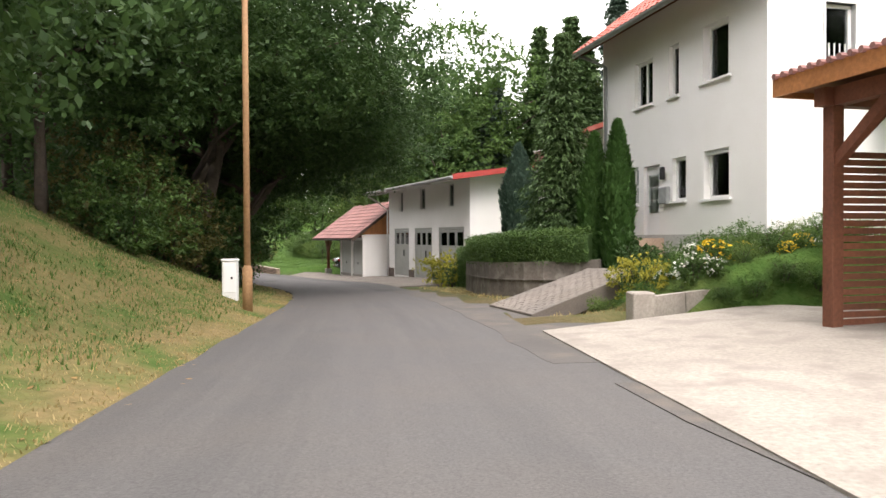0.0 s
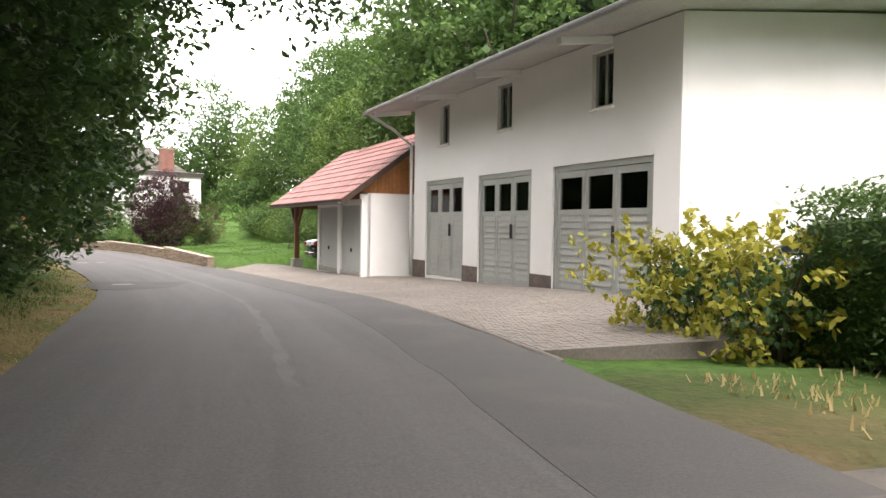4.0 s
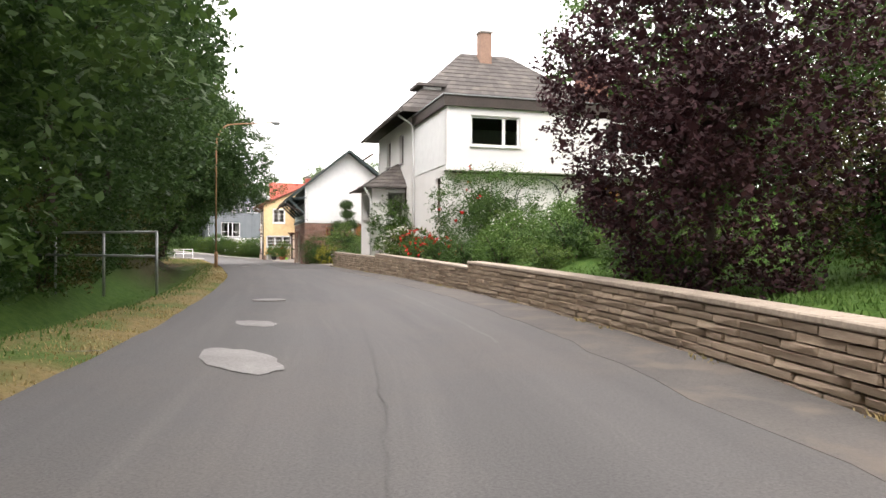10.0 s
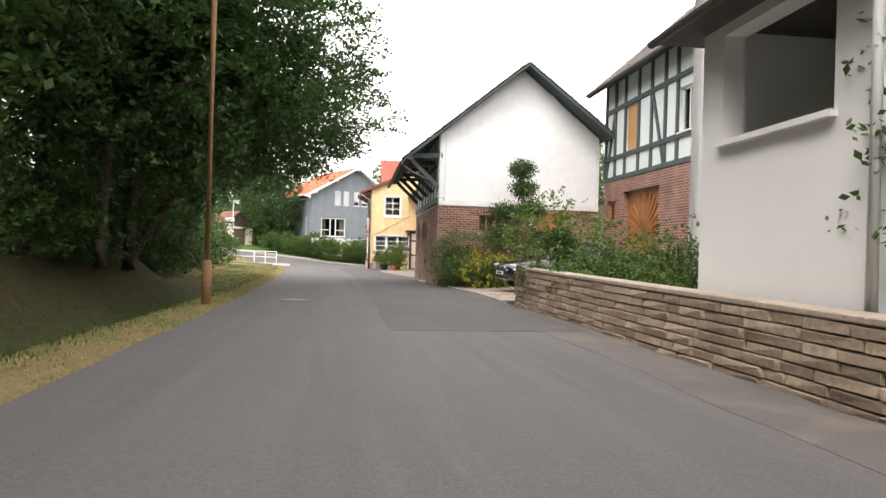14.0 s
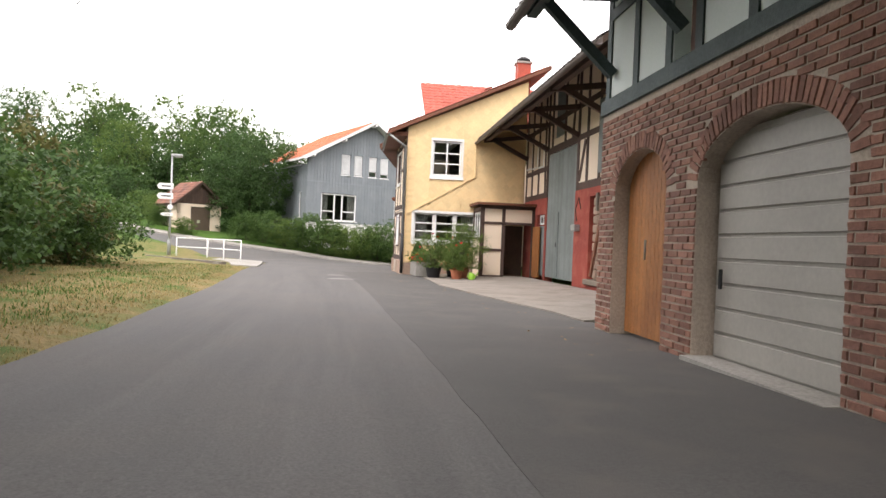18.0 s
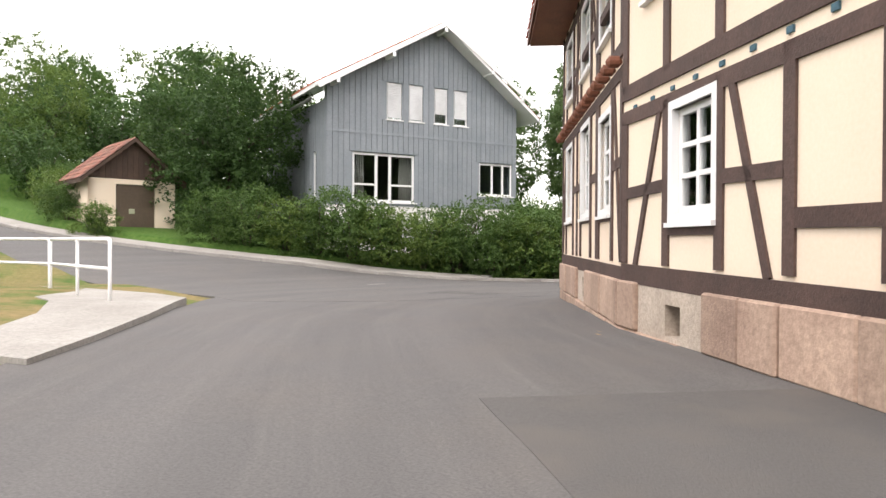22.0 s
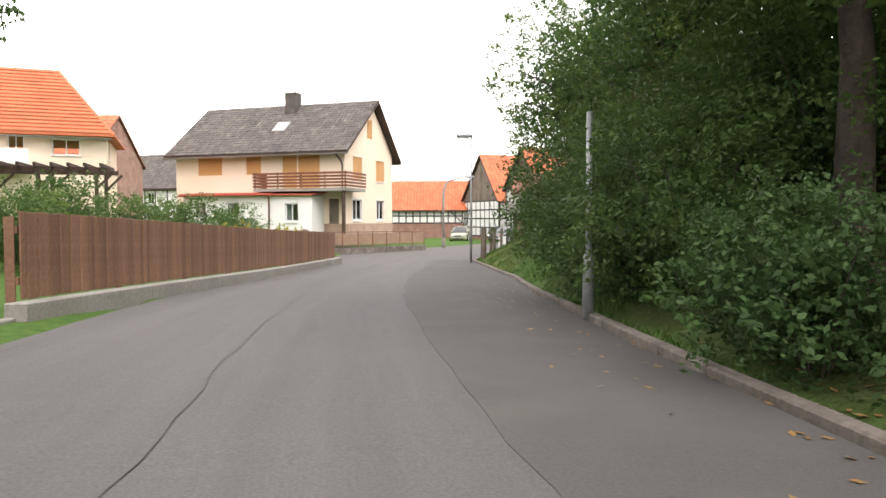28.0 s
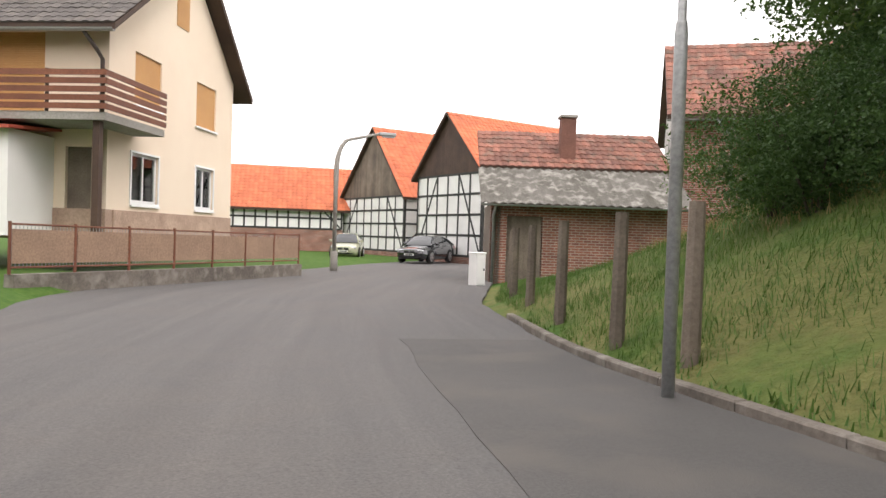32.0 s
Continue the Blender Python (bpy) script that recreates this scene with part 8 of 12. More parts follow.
for k in range(4):
    n = 14
    prev = None
    for i in range(n + 1):
        s = seg_s[k] + (seg_s[k + 1] - seg_s[k]) * i / n
        s_in = min(max(s, seg_s[k] + 0.01), seg_s[k + 1] - 0.01)
        p, d = wall_point(s), wall_dir(s)
        o = Vector((d[1], -d[0], 0))
        z0, z1 = road_z(*p) - 0.25, wall_top(s_in) - 0.05
        ring = [bm.verts.new(Vector((p[0], p[1], z)) + o * e) for e, z in ((0.03, z0), (0.03, z1), (0.26, z1), (0.26, z0))]
        if prev:
            for j in range(4):
                bm.faces.new((prev[j], ring[j], ring[(j + 1) % 4], prev[(j + 1) % 4]))
        else:
            bm.faces.new(ring)
        prev = ring
    bm.faces.new(prev[::-1])
bmesh.ops.recalc_face_normals(bm, faces=bm.faces[:])
part("wall_core", bm, mat("wall_mortar", (0.25, 0.2, 0.15), (0.19, 0.15, 0.11), rough=1, s1=1.5, s2=30, bump=0.3, world_pos=True), sw)
for k in range(4):
    n = max(3, round((seg_s[k + 1] - seg_s[k]) / 1.1))
    for i in range(n):
        s0, s1 = seg_s[k] + (seg_s[k + 1] - seg_s[k]) * i / n, seg_s[k] + (seg_s[k + 1] - seg_s[k]) * (i + 1) / n
        p0, p1 = wall_point(s0), wall_point(s1)
        d = wall_dir((s0 + s1) / 2)
        o = np.array([d[1], -d[0]]) * 0.14
        bm = bmesh.new()
        a = Vector((*(p0 + o + d * 0.004), wall_top(s0 + 0.01) - 0.02))
        b = Vector((*(p1 + o - d * 0.004), wall_top(s1 - 0.01) - 0.02))
        bar(bm, a, b, 0.33, 0.06)
        bmesh.ops.bevel(bm, geom=[e for e in bm.edges if abs(e.verts[0].co.z - e.verts[1].co.z) < 0.03], offset=0.012, segments=1, affect="EDGES")
        part("coping_slab", bm, wallcap, sw)

# forecourt of pale setts by the brick barn
ct_l = [(-38.9, 64.9), (-41.2, 67.4), (-44.4, 70.3)]
ct_r = [(-34.0, 68.5), (-36.5, 71.4), (-41.2, 74.6)]
cbed = apron("sett_court", ct_l, ct_r, 16, 6, 0.02, 0.22, joint, "sandy joints of the pale sett forecourt")
paver_grid(cbed, ct_l, ct_r, 46, 40, 0.02, 0.22, paver_pale, lambda i, j: j < 9, h=0.012, seed=6)
kerb_run("court_edging", [(-38.95, 64.75), (-41.25, 67.25), (-44.5, 70.2)], 0.14, 0.05, 0.8, kerb_stone, "flush stone edging of the sett forecourt", drop=0.12)
# concrete apron of the timber barn
apron("barn_apron", [(-66.0, 90.1), (-62.9, 87.3), (-59.6, 83.9), (-53.3, 79.1), (-52.1, 77.9)], [(-64.7, 89.9), (-62.4, 90.4), (-60.5, 90.4), (-52.8, 82.6), (-51.4, 79.2)], 26, 5, 0.03, 0.14, mat("concrete_apron", (0.27, 0.24, 0.21), (0.22, 0.195, 0.17), rough=0.9, s1=0.7, s2=25, bump=0.25, c3=(0.19, 0.165, 0.14), world_pos=True), "pale concrete apron before the barn and farmhouse")
# side street, kerbs and the railing island
SN = [(p[0], p[1]) for p in SIDE_N[:9]]
kerb_run("side_kerb", SN, 0.16, 0.11, 1.0, kerb_stone, "pale concrete kerb below the hedge")
pv_out = [(p[0] - 0.35, p[1] + 0.8) for p in SIDE_N[1:9]]
apron("pavement", [(p[0] - 0.08, p[1] + 0.08) for p in SIDE_N[1:9]], pv_out, 18, 2, 0.1, 0.16, concrete, "narrow concrete pavement below the hedge")
isl = thing("railing_island", Matrix(), "concrete slab over the culvert with rounded corner", "slab", kind="structure")
isl_pts = [(-74.75, 89.45), (-73.2, 88.2), (-71.6, 86.8), (-70.6, 85.85), (-71.8, 85.5), (-74.4, 87.3), (-76.4, 88.2), (-79.3, 88.6), (-81.0, 88.5), (-81.0, 89.3), (-78.6, 89.9), (-76.6, 90.1), (-75.3, 89.95)]
bm = bmesh.new()
zt = road_z(-75, 89) + 0.1
tv = [bm.verts.new((x, y, zt)) for x, y in isl_pts]
bv = [bm.verts.new((x, y, zt - 0.5)) for x, y in isl_pts]
bm.faces.new(tv)
for i in range(len(tv)):
    j = (i + 1) % len(tv)
    bm.faces.new((tv[i], bv[i], bv[j], tv[j]))
bmesh.ops.recalc_face_normals(bm, faces=bm.faces[:])
part("slab", bm, concrete, isl)
bm = bmesh.new()
bar(bm, (-72.6, 85.7, zt - 0.12), (-84.0, 86.6, zt - 0.12), 0.25, 0.4)
part("culvert_wall", bm, concrete_dark, isl)
kerb_run("right_kerb", edge_line(25.6, 33.8, "R", 0.08), 0.12, 0.07, 0.9, concrete_dark, "dark mossy kerb stones below the bank")

apron("yard", edge_line(26.0, 28.55, "R", 0.15), edge_line(26.0, 28.55, "R", 6.5), 16, 5, 0.08, 0.52, asphalt_worn, "brown-grey paved yard beside the corner kerb")
# seams, cracks, covers and mended spots of the road
def ribbon(name, pts, w, material, label, lift=0.012, seed=1, category="road repair"):
    rng = random.Random(seed)
    ln = np.linalg.norm(np.diff(np.array(pts), axis=0), axis=1).sum()
    p = resample(pts, max(6, int(ln / 0.35)))
    d = np.gradient(p, axis=0)
    d = d / np.linalg.norm(d, axis=1)[:, None]
    vs, fs = [], []
    for q, e in zip(p, d):
        k = w * rng.uniform(0.55, 1.3) / 2
        j = rng.uniform(-0.03, 0.03)
        for s in (-1, 1):
            x, y = q[0] + e[1] * (s * k + j), q[1] - e[0] * (s * k + j)
            vs.append((x, y, road_z(x, y) + lift))
    for i in range(len(p) - 1):
        fs.append((2 * i, 2 * i + 1, 2 * i + 3, 2 * i + 2))
    ob = raw_mesh(name, vs, fs, material)
    return tagged(ob, label, category, kind="structure")


SEALS = ((offset_line(4.9, 9.6, 0.2, 0.55), 0.13), (offset_line(11.0, 12.8, 1.45, 1.75), 0.05))
for i, (ln, w) in enumerate(SEALS):
    ribbon("road_seam", ln, w, asphalt_seal, "pale sealed seam in the asphalt", lift=0.006, seed=40 + i)
SEAMS = (
    (offset_line(4.9, 9.4, 0.3, 0.66), 0.014), (offset_line(10.2, 13.2, 0.1, 0.45), 0.012), (offset_line(17.2, 18.6, 0.36, 0.2), 0.014),
    (offset_line(17.2, 18.4, 2.0, 2.2), 0.014), (offset_line(19.4, 22.0, -0.05, 0.1), 0.014), (offset_line(27.5, 32.4, -0.8, -1.0), 0.012),
)
for i, (ln, w) in enumerate(SEAMS):
    ribbon("road_seam", ln, w, tar, "thin dark crack along the asphalt", lift=0.008, seed=i)
strip("road_patch", offset_line(15.6, 23.0, 0.72, 1.0), edge_line(15.6, 23.0, "R", -0.03), 90, 3, 0.004, asphalt_dark, "darker relaid half of the road", noise_edge=0.05)
strip("road_patch", [(-10.7, 16.2), (-10.2, 17.6), (-9.1, 18.9)], [(-6.9, 15.0), (-6.1, 16.5), (-6.5, 18.6)], 16, 4, 0.004, asphalt_dark, "round-edged dark repair round the manhole", noise_edge=0.1)
for i, (x, y, t) in enumerate(((2.0, -2.2, 3.9), (-3.0, 10.0, 6.3), (-20.9, 35.0, 10.6))):
    h = radians(heading(t))
    pts = [(x + math.sin(h) * (k - 2) * 0.35, y - math.cos(h) * (k - 2) * 0.35) for k in range(6)]
    ribbon("road_crack", pts, 0.03, tar, "short crack across the asphalt", seed=20 + i)


def spot_patch(name, x, y, rx, ry, deg, material, label, seed, lift=0.007):
    rng = random.Random(seed)
    c, s = math.cos(radians(deg)), math.sin(radians(deg))
    vs = []
    for i in range(22):
        a = 2 * math.pi * i / 22
        k = rng.uniform(0.85, 1.1)
        u, v = rx * k * math.cos(a), ry * k * math.sin(a)
        px, py = x + u * c - v * s, y + u * s + v * c
        vs.append((px, py, road_z(px, py) + lift))
    ob = raw_mesh(name, vs, [tuple(range(22))], material)
    return tagged(ob, label, "road repair", kind="structure")


def cover(x, y, r=0.24, ring=True):
    z = road_z(x, y)
    e = thing("manhole_cover", pose(x, y, z, 0, 0, 20), "round cast-iron manhole cover with pale concrete fill", "manhole cover", "manhole covers")
    part("ring", lathe(bmesh.new(), [(r + 0.05, -0.05), (r + 0.05, 0.014), (r, 0.016), (r, -0.05)], 28), iron, e)
    part("lid", lathe(bmesh.new(), [(r - 0.01, -0.05), (r - 0.01, 0.018), (r - 0.05, 0.02), (0.002, 0.02)], 28), asphalt_patch, e)
    return e


for x, y in ((-7.9, 17.3), (-22.8, 41.0), (-41.9, 60.9)):
    cover(x, y)
for i, (x, y, rx, ry, t) in enumerate(((-18.65, 35.85, 0.75, 0.28, 10.9), (-20.4, 38.0, 0.42, 0.22, 11.3), (-63.0, 83.2, 0.26, 0.42, 21.5), (-64.85, 84.75, 0.25, 0.3, 21.9), (-14.98, 29.77, 0.4, 0.22, 9.5), (-14.37, 30.17, 0.28, 0.16, 9.5), (-79.5, 98.6, 0.45, 0.12, 26))):
    spot_patch("mended_spot", x, y, rx, ry, heading(t) + (25 if t < 12 else 0), asphalt_patch, "pale mended spot in the asphalt", i)
for i, (p, q) in enumerate((((-79.4, 105.0), (-77.6, 105.6)), ((-77.6, 105.6), (-77.2, 107.6)))):
    ribbon("parking_mark", [p, q], 0.1, paint_white, "faded white parking line on the asphalt", lift=0.013, seed=i)

# ---------------------------------------------------------------- street furniture
def street_lamp(x, y, h, material, label, reach=0.0, deg=0.0, curved=False, r0=0.08, r1=0.04, head=True, flat=0.5, sleeve=0.75, wide=0.03):
    z = ground_z(x, y)
    e = thing("street_lamp", pose(x, y, z, 0, 0, deg), label, "street lamp", "street lamps")
    if curved:
        pts = [(0, 0, -0.3), (0, 0, h - 1.4)] + [(reach * 0.3 * (1 - math.cos(a)), 0, h - 1.4 + 1.1 * math.sin(a)) for a in (0.4, 0.8, 1.2, 1.5)] + [(reach, 0, h)]
    else:
        pts = [(0, 0, -0.3), (0, 0, h)]
    part("pole", tube(bmesh.new(), pts, r0, 10, r1), material, e, smooth=True)
    part("pole_base", lathe(bmesh.new(), [(r0 + wide, -0.1), (r0 + wide, sleeve), (r0 + 0.005, sleeve + 0.07), (r0 + 0.005, sleeve + 0.08)], 12), material, e, smooth=True)
    if head:
        hx = reach if curved else 0.0
        bm = bevel_box(hx - 0.06, hx + flat, -0.1, 0.1, h - 0.07, h + 0.06, 0.03)
        part("lamp_head", bm, galv, e)
        part("diffuser", bevel_box(hx + 0.08, hx + flat - 0.05, -0.08, 0.08, h - 0.12, h - 0.072, 0.015), lamp_clear, e)
    return e


street_lamp(-0.13, -11.5, 9.0, rust_pole, "tall brown-painted lamp pole beside the bank", head=False, r0=0.065, r1=0.05)
p16 = at(16.3, -2.45)
street_lamp(p16.x, p16.y, 7.9, rust_pole, "slim brown lamp with a curved arm over the road", 3.0, heading(16.3) - 75, True, 0.06, 0.03, flat=0.45)
sl_ = street_lamp(-79.6, 87.4, 5.1, galv, "grey street lamp carrying small white signs", 0, 50, r0=0.06, r1=0.045)
for i, (z, w, hh) in enumerate(((3.35, 0.55, 0.3), (2.85, 0.55, 0.3), (2.0, 0.36, 0.16))):
    part("direction_sign", prism(bmesh.new(), [(-w, z), (0.12, z), (0.12, z + hh), (-w, z + hh), (-w - 0.12, z + hh / 2)], -0.085, -0.065), paint_white, sl_, "white arrow-shaped direction sign")
    part("sign_lettering", boxes((-w + 0.1, 0.0, -0.089, -0.086, z + hh * 0.4, z + hh * 0.6)), black_plastic, sl_)
part("round_sign", lathe(bmesh.new(), [(0.13, -0.01), (0.13, 0.01)], 18, pose(0, -0.08, 2.45, 90)), paint_white, sl_, "round white sign with red rim")
cl = street_lamp(-63.3, 153.1, 5.2, concrete, "concrete lamp pole with a short arm", 1.6, -5, True, 0.11, 0.05, flat=0.6)
street_lamp(-66.9, 132.4, 5.3, galv, "slim grey lamp post on the grassy verge", 0, 165, r0=0.035, r1=0.03, flat=0.6, sleeve=2.7, wide=0.012)
street_lamp(-71.05, 112.1, 2.4, galv, "short steel pipe post on the verge", head=False, r0=0.035, r1=0.035)


def cabinet(x, y, deg, w, d, h, material, label):
    e = thing("cable_cabinet", pose(x, y, ground_z(x, y), 0, 0, deg), label, "cabinet", "cable cabinets")
    part("body", bevel_box(-w / 2, w / 2, -d / 2, d / 2, -0.1, h - 0.04, 0.015), material, e)
    part("lid", bevel_box(-w / 2 - 0.02, w / 2 + 0.02, -d / 2 - 0.02, d / 2 + 0.02, h - 0.038, h + 0.02, 0.02), material, e)
    part("door", bevel_box(-w / 2 + 0.03, w / 2 - 0.03, -d / 2 - 0.016, -d / 2 - 0.001, 0.12, h - 0.1, 0.006), material, e)
    part("lock", boxes((w / 2 - 0.12, w / 2 - 0.08, -d / 2 - 0.03, -d / 2 - 0.017, h * 0.5, h * 0.56)), black_plastic, e)
    return e


cabinet(-0.95, -9.8, heading(2.3) - 90, 0.3, 0.25, 0.8, paint_white, "small white plastic cable cabinet on the verge")
cabinet(-20.4, 29.5, heading(9.6) - 60, 0.75, 0.4, 1.35, paint_greydoor, "grey cable cabinet under the trees")
cabinet(-61.2, 146.0, 20, 0.4, 0.3, 1.0, paint_white, "small white box beside the shed")


def railing(p, q, h, material, label, posts=3, rails=2, r=0.03):
    z = max(ground_z(*p), ground_z(*q))
    e = thing("railing", Matrix(), label, "railing", "railings")
    a, b = Vector((*p, z)), Vector((*q, z))
    for i in range(posts):
        c = a.lerp(b, i / (posts - 1))
        part("post", tube(bmesh.new(), [c + Vector((0, 0, -0.4)), c + Vector((0, 0, h))], r, 8), material, e, smooth=True)
    for k in range(rails):
        zz = h * (1 - k * 0.5)
        part("rail", tube(bmesh.new(), [a + Vector((0, 0, zz)), b + Vector((0, 0, zz))], r * 0.95, 8), material, e, smooth=True)
    return e


railing((-81.0, 88.7), (-78.9, 89.15), 0.95, paint_white, "white tubular railing on the slab", 2)
railing((-78.85, 89.15), (-75.6, 88.8), 0.95, paint_white, "white tubular railing on the slab")
railing((-31.8, 41.9), (-26.8, 42.0), 1.05, galv, "grey tubular railing over the ditch", 4, 2)
# cut logs beside the verge
lg = random.Random(4)
for i in range(26):
    row, k = (0, i) if i < 11 else (1, i - 11) if i < 20 else (2, i - 20)
    s = k / 10
    c = Vector((-19.8, 30.9, 0)).lerp(Vector((-23.5, 35.2, 0)), s)
    r = lg.uniform(0.09, 0.15)
    z = ground_z(c.x, c.y) + 0.1 + row * 0.2
    ang = radians(heading(9.8) + 90 + lg.uniform(-12, 12))
    d = Vector((math.cos(ang), math.sin(ang), 0)) * 0.55
    e = thing("log", Matrix(), "cut log with bark in the wood pile", "log", "log pile")
    c.z = z
    part("bark", tube(bmesh.new(), [c - d, c + d], r, 10, r * 0.9, cap=False), bark, e)
    for sg in (-1, 1):
        part("cut_face", tube(bmesh.new(), [c + d * sg * 0.985, c + d * sg * 1.0], r * 0.97 if sg < 0 else r * 0.88, 10), wood_grey, e)
# ---------------------------------------------------------------- fences
fn = thing("plank_fence", Matrix(), "brown stained plank fence on a concrete kerb", "fence", kind="")
f0, f1 = Vector((-77.4, 113.7, 0)), Vector((-72.4, 133.4, 0))
FN = 176
fd = (f1 - f0).normalized()
fnrm = Vector((fd.y, -fd.x, 0))
z_f = lambda p: road_z(p.x, p.y)
pm = bevel_box(-0.052, 0.052, -0.011, 0.011, 0.0, 1.02, 0.004)
plank_mesh = bpy.data.meshes.new("plank")
pm.to_mesh(plank_mesh)
pm.free()
plank_mesh.materials.append(wood_fence)
frg = random.Random(9)
for i in range(FN):
    p = f0.lerp(f1, (i + 0.5) / FN) + fnrm * (0.012 if i % 2 else 0.0)
    ob = new("plank", plank_mesh)
    ob.matrix_world = pose(p.x, p.y, z_f(p) + 0.24 + frg.uniform(-0.008, 0.008), 0, frg.uniform(-0.4, 0.4), math.degrees(math.atan2(fd.y, fd.x)))
    ob.parent = fn
for zz in (0.45, 1.05):
    for k in range(8):
        a, b = f0.lerp(f1, k / 8), f0.lerp(f1, (k + 1) / 8)
        bm = bmesh.new()
        bar(bm, a - fnrm * 0.05 + Vector((0, 0, z_f(a) + zz)), b - fnrm * 0.05 + Vector((0, 0, z_f(b) + zz)), 0.05, 0.09)
        part("rail", bm, wood_fence, fn)
for k in range(9):
    a = f0.lerp(f1, k / 8) - fnrm * 0.12
    part("post", boxes((-0.05, 0.05, -0.05, 0.05, -0.2, 1.2), m=pose(a.x, a.y, z_f(a), 0, 0, 14)), wood_fence, fn)
kerb_run("fence_kerb", [tuple((f0 + fnrm * 0.12 - fd * 0.3)[:2]), tuple((f1 + fnrm * 0.12 + fd * 0.2)[:2])], 0.26, 0.22, 1.6, concrete, "pale concrete plinth below the plank fence")
strip("road_patch", offset_line(27.2, 33.4, 0.75, 0.9), edge_line(27.2, 33.4, "R", -0.02), 60, 3, 0.005, asphalt_dark, "darker relaid asphalt lane beside the kerb", noise_edge=0.08)
kerb_run("gravel_edge", [(-77.3, 106.4), (-77.9, 109.8), (-77.4, 113.5)], 0.12, 0.06, 0.8, concrete, "low concrete edging at the garden entrance")
# stone pillar, low wall and brown tube fence at the balcony house
g0, g1 = Vector((-72.2, 143.0, 0)), Vector((-65.3, 150.2, 0))
gw = thing("garden_wall", Matrix(), "low grey garden wall with a brown metal fence", "wall", kind="structure")
for i in range(7):
    a, b = g0.lerp(g1, i / 7), g0.lerp(g1, (i + 1) / 7)
    za, zb = road_z(a.x, a.y), road_z(b.x, b.y)
    bm = bmesh.new()
    bar(bm, (a.x, a.y, za + 0.1), (b.x, b.y, zb + 0.1), 0.25, 0.5)
    part("wall_block", bm, concrete_dark, gw)
mf = thing("metal_fence", Matrix(), "brown metal tube fence with pale wire panels", "fence")
for i in range(8):
    a = g0.lerp(g1, i / 7)
    za = road_z(a.x, a.y) + 0.35
    part("post", tube(bmesh.new(), [(a.x, a.y, za), (a.x, a.y, za + 0.95)], 0.03, 6), wood_red, mf)
    if i < 7:
        b = g0.lerp(g1, (i + 1) / 7)
        zb = road_z(b.x, b.y) + 0.35
        for k in (0.12, 0.9):
            part("rail", tube(bmesh.new(), [(a.x, a.y, za + k), (b.x, b.y, zb + k)], 0.022, 6), wood_red, mf)
        bm = bmesh.new()
        for k in range(18):
            q = a.lerp(b, (k + 0.5) / 18)
            zq = za + (zb - za) * (k + 0.5) / 18
            box(bm, q.x - 0.004, q.x + 0.004, q.y - 0.004, q.y + 0.004, zq + 0.12, zq + 0.9)
        for k in range(7):
            bar(bm, (a.x, a.y, za + 0.2 + k * 0.1), (b.x, b.y, zb + 0.2 + k * 0.1), 0.006, 0.006)
        part("wire_panel", bm, galv, mf)["kind"] = "stuff"
        bm = bmesh.new()
        bar(bm, a.lerp(b, 0.03) + Vector((0, 0, za + 0.5)), a.lerp(b, 0.97) + Vector((0, 0, zb + 0.5)), 0.02, 0.62)
        part("panel", bm, mat("panel_tan", (0.33, 0.22, 0.15), (0.27, 0.18, 0.125), rough=0.8, s1=1.5, s2=25, bump=0.2), mf)
pil = thing("gate_pillar", pose(-73.4, 141.2, road_z(-73.4, 141.2), 0, 0, 40), "weathered stone gate pillar", "pillar")
part("shaft", bevel_box(-0.22, 0.22, -0.22, 0.22, -0.2, 1.25, 0.03), concrete_dark, pil)
part("cap", lathe(bmesh.new(), [(0.3, 1.25), (0.3, 1.32), (0.2, 1.4), (0.02, 1.44)], 4, pose(0, 0, 0, 0, 0, 45)), concrete_dark, pil)
# wooden posts on the right verge
pf = thing("post_fence", Matrix(), "old grey wooden fence posts on the verge", "fence")
PP_ = [(-66.2, 132.9), (-65.9, 134.2), (-65.2, 136.2), (-64.2, 138.5), (-63.5, 140.2), (-62.6, 141.8)]
for x, y in PP_:
    z = ground_z(x, y)
    part("post", tube(bmesh.new(), [(x, y, z - 0.3), (x + 0.02, y, z + 1.35)], 0.085, 7, 0.07), wood_grey, pf)

# ---------------------------------------------------------------- carport of the white house
cp = House("carport", 8.08, -16.2, 13.8, 1.9, "brown timber carport with a slatted screen", "carport")
for x in (-0.1, 4.9):
    for y in (-0.1, -5.2):
        cp.add("post", bevel_box(x, x + 0.16, y, y + 0.16, 1.7, 4.77, 0.008), wood_red)
cp.add("fascia", boxes((-0.35, -0.31, -6.0, 0.6, 4.98, 5.2)), wood_orange)
cp.add("fascia", boxes((-0.31, 6.0, 0.56, 0.6, 4.98, 5.2)), wood_orange)
cp.add("roof", boxes((-0.3, 6.0, -6.0, 0.55, 5.05, 5.12)), wood_red)
cp.add("beam", boxes((-0.22, 5.9, -0.1, 0.06, 4.77, 4.98), m=None), wood_red)
cp.add("beam", boxes((-0.1, 0.06, -6.0, -0.11, 4.77, 4.98)), wood_red)
for i in range(9):
    cp.add("rafter", boxes((0.2 + i * 0.62, 0.28 + i * 0.62, -5.9, 0.5, 4.985, 5.045)), wood_red)
for p, q in (((-0.02, -0.02, 4.1), (0.75, -0.02, 4.8)), ((-0.02, -0.06, 4.1), (-0.02, -0.85, 4.8))):
    bm = bmesh.new()
    bar(bm, p, q, 0.1, 0.12)
    cp.add("brace", bm, wood_red)
for i in range(24):
    cp.add("slat", boxes((0.08, 4.88, -0.05, -0.025, 2.1 + i * 0.09, 2.172 + i * 0.09)), wood_red)
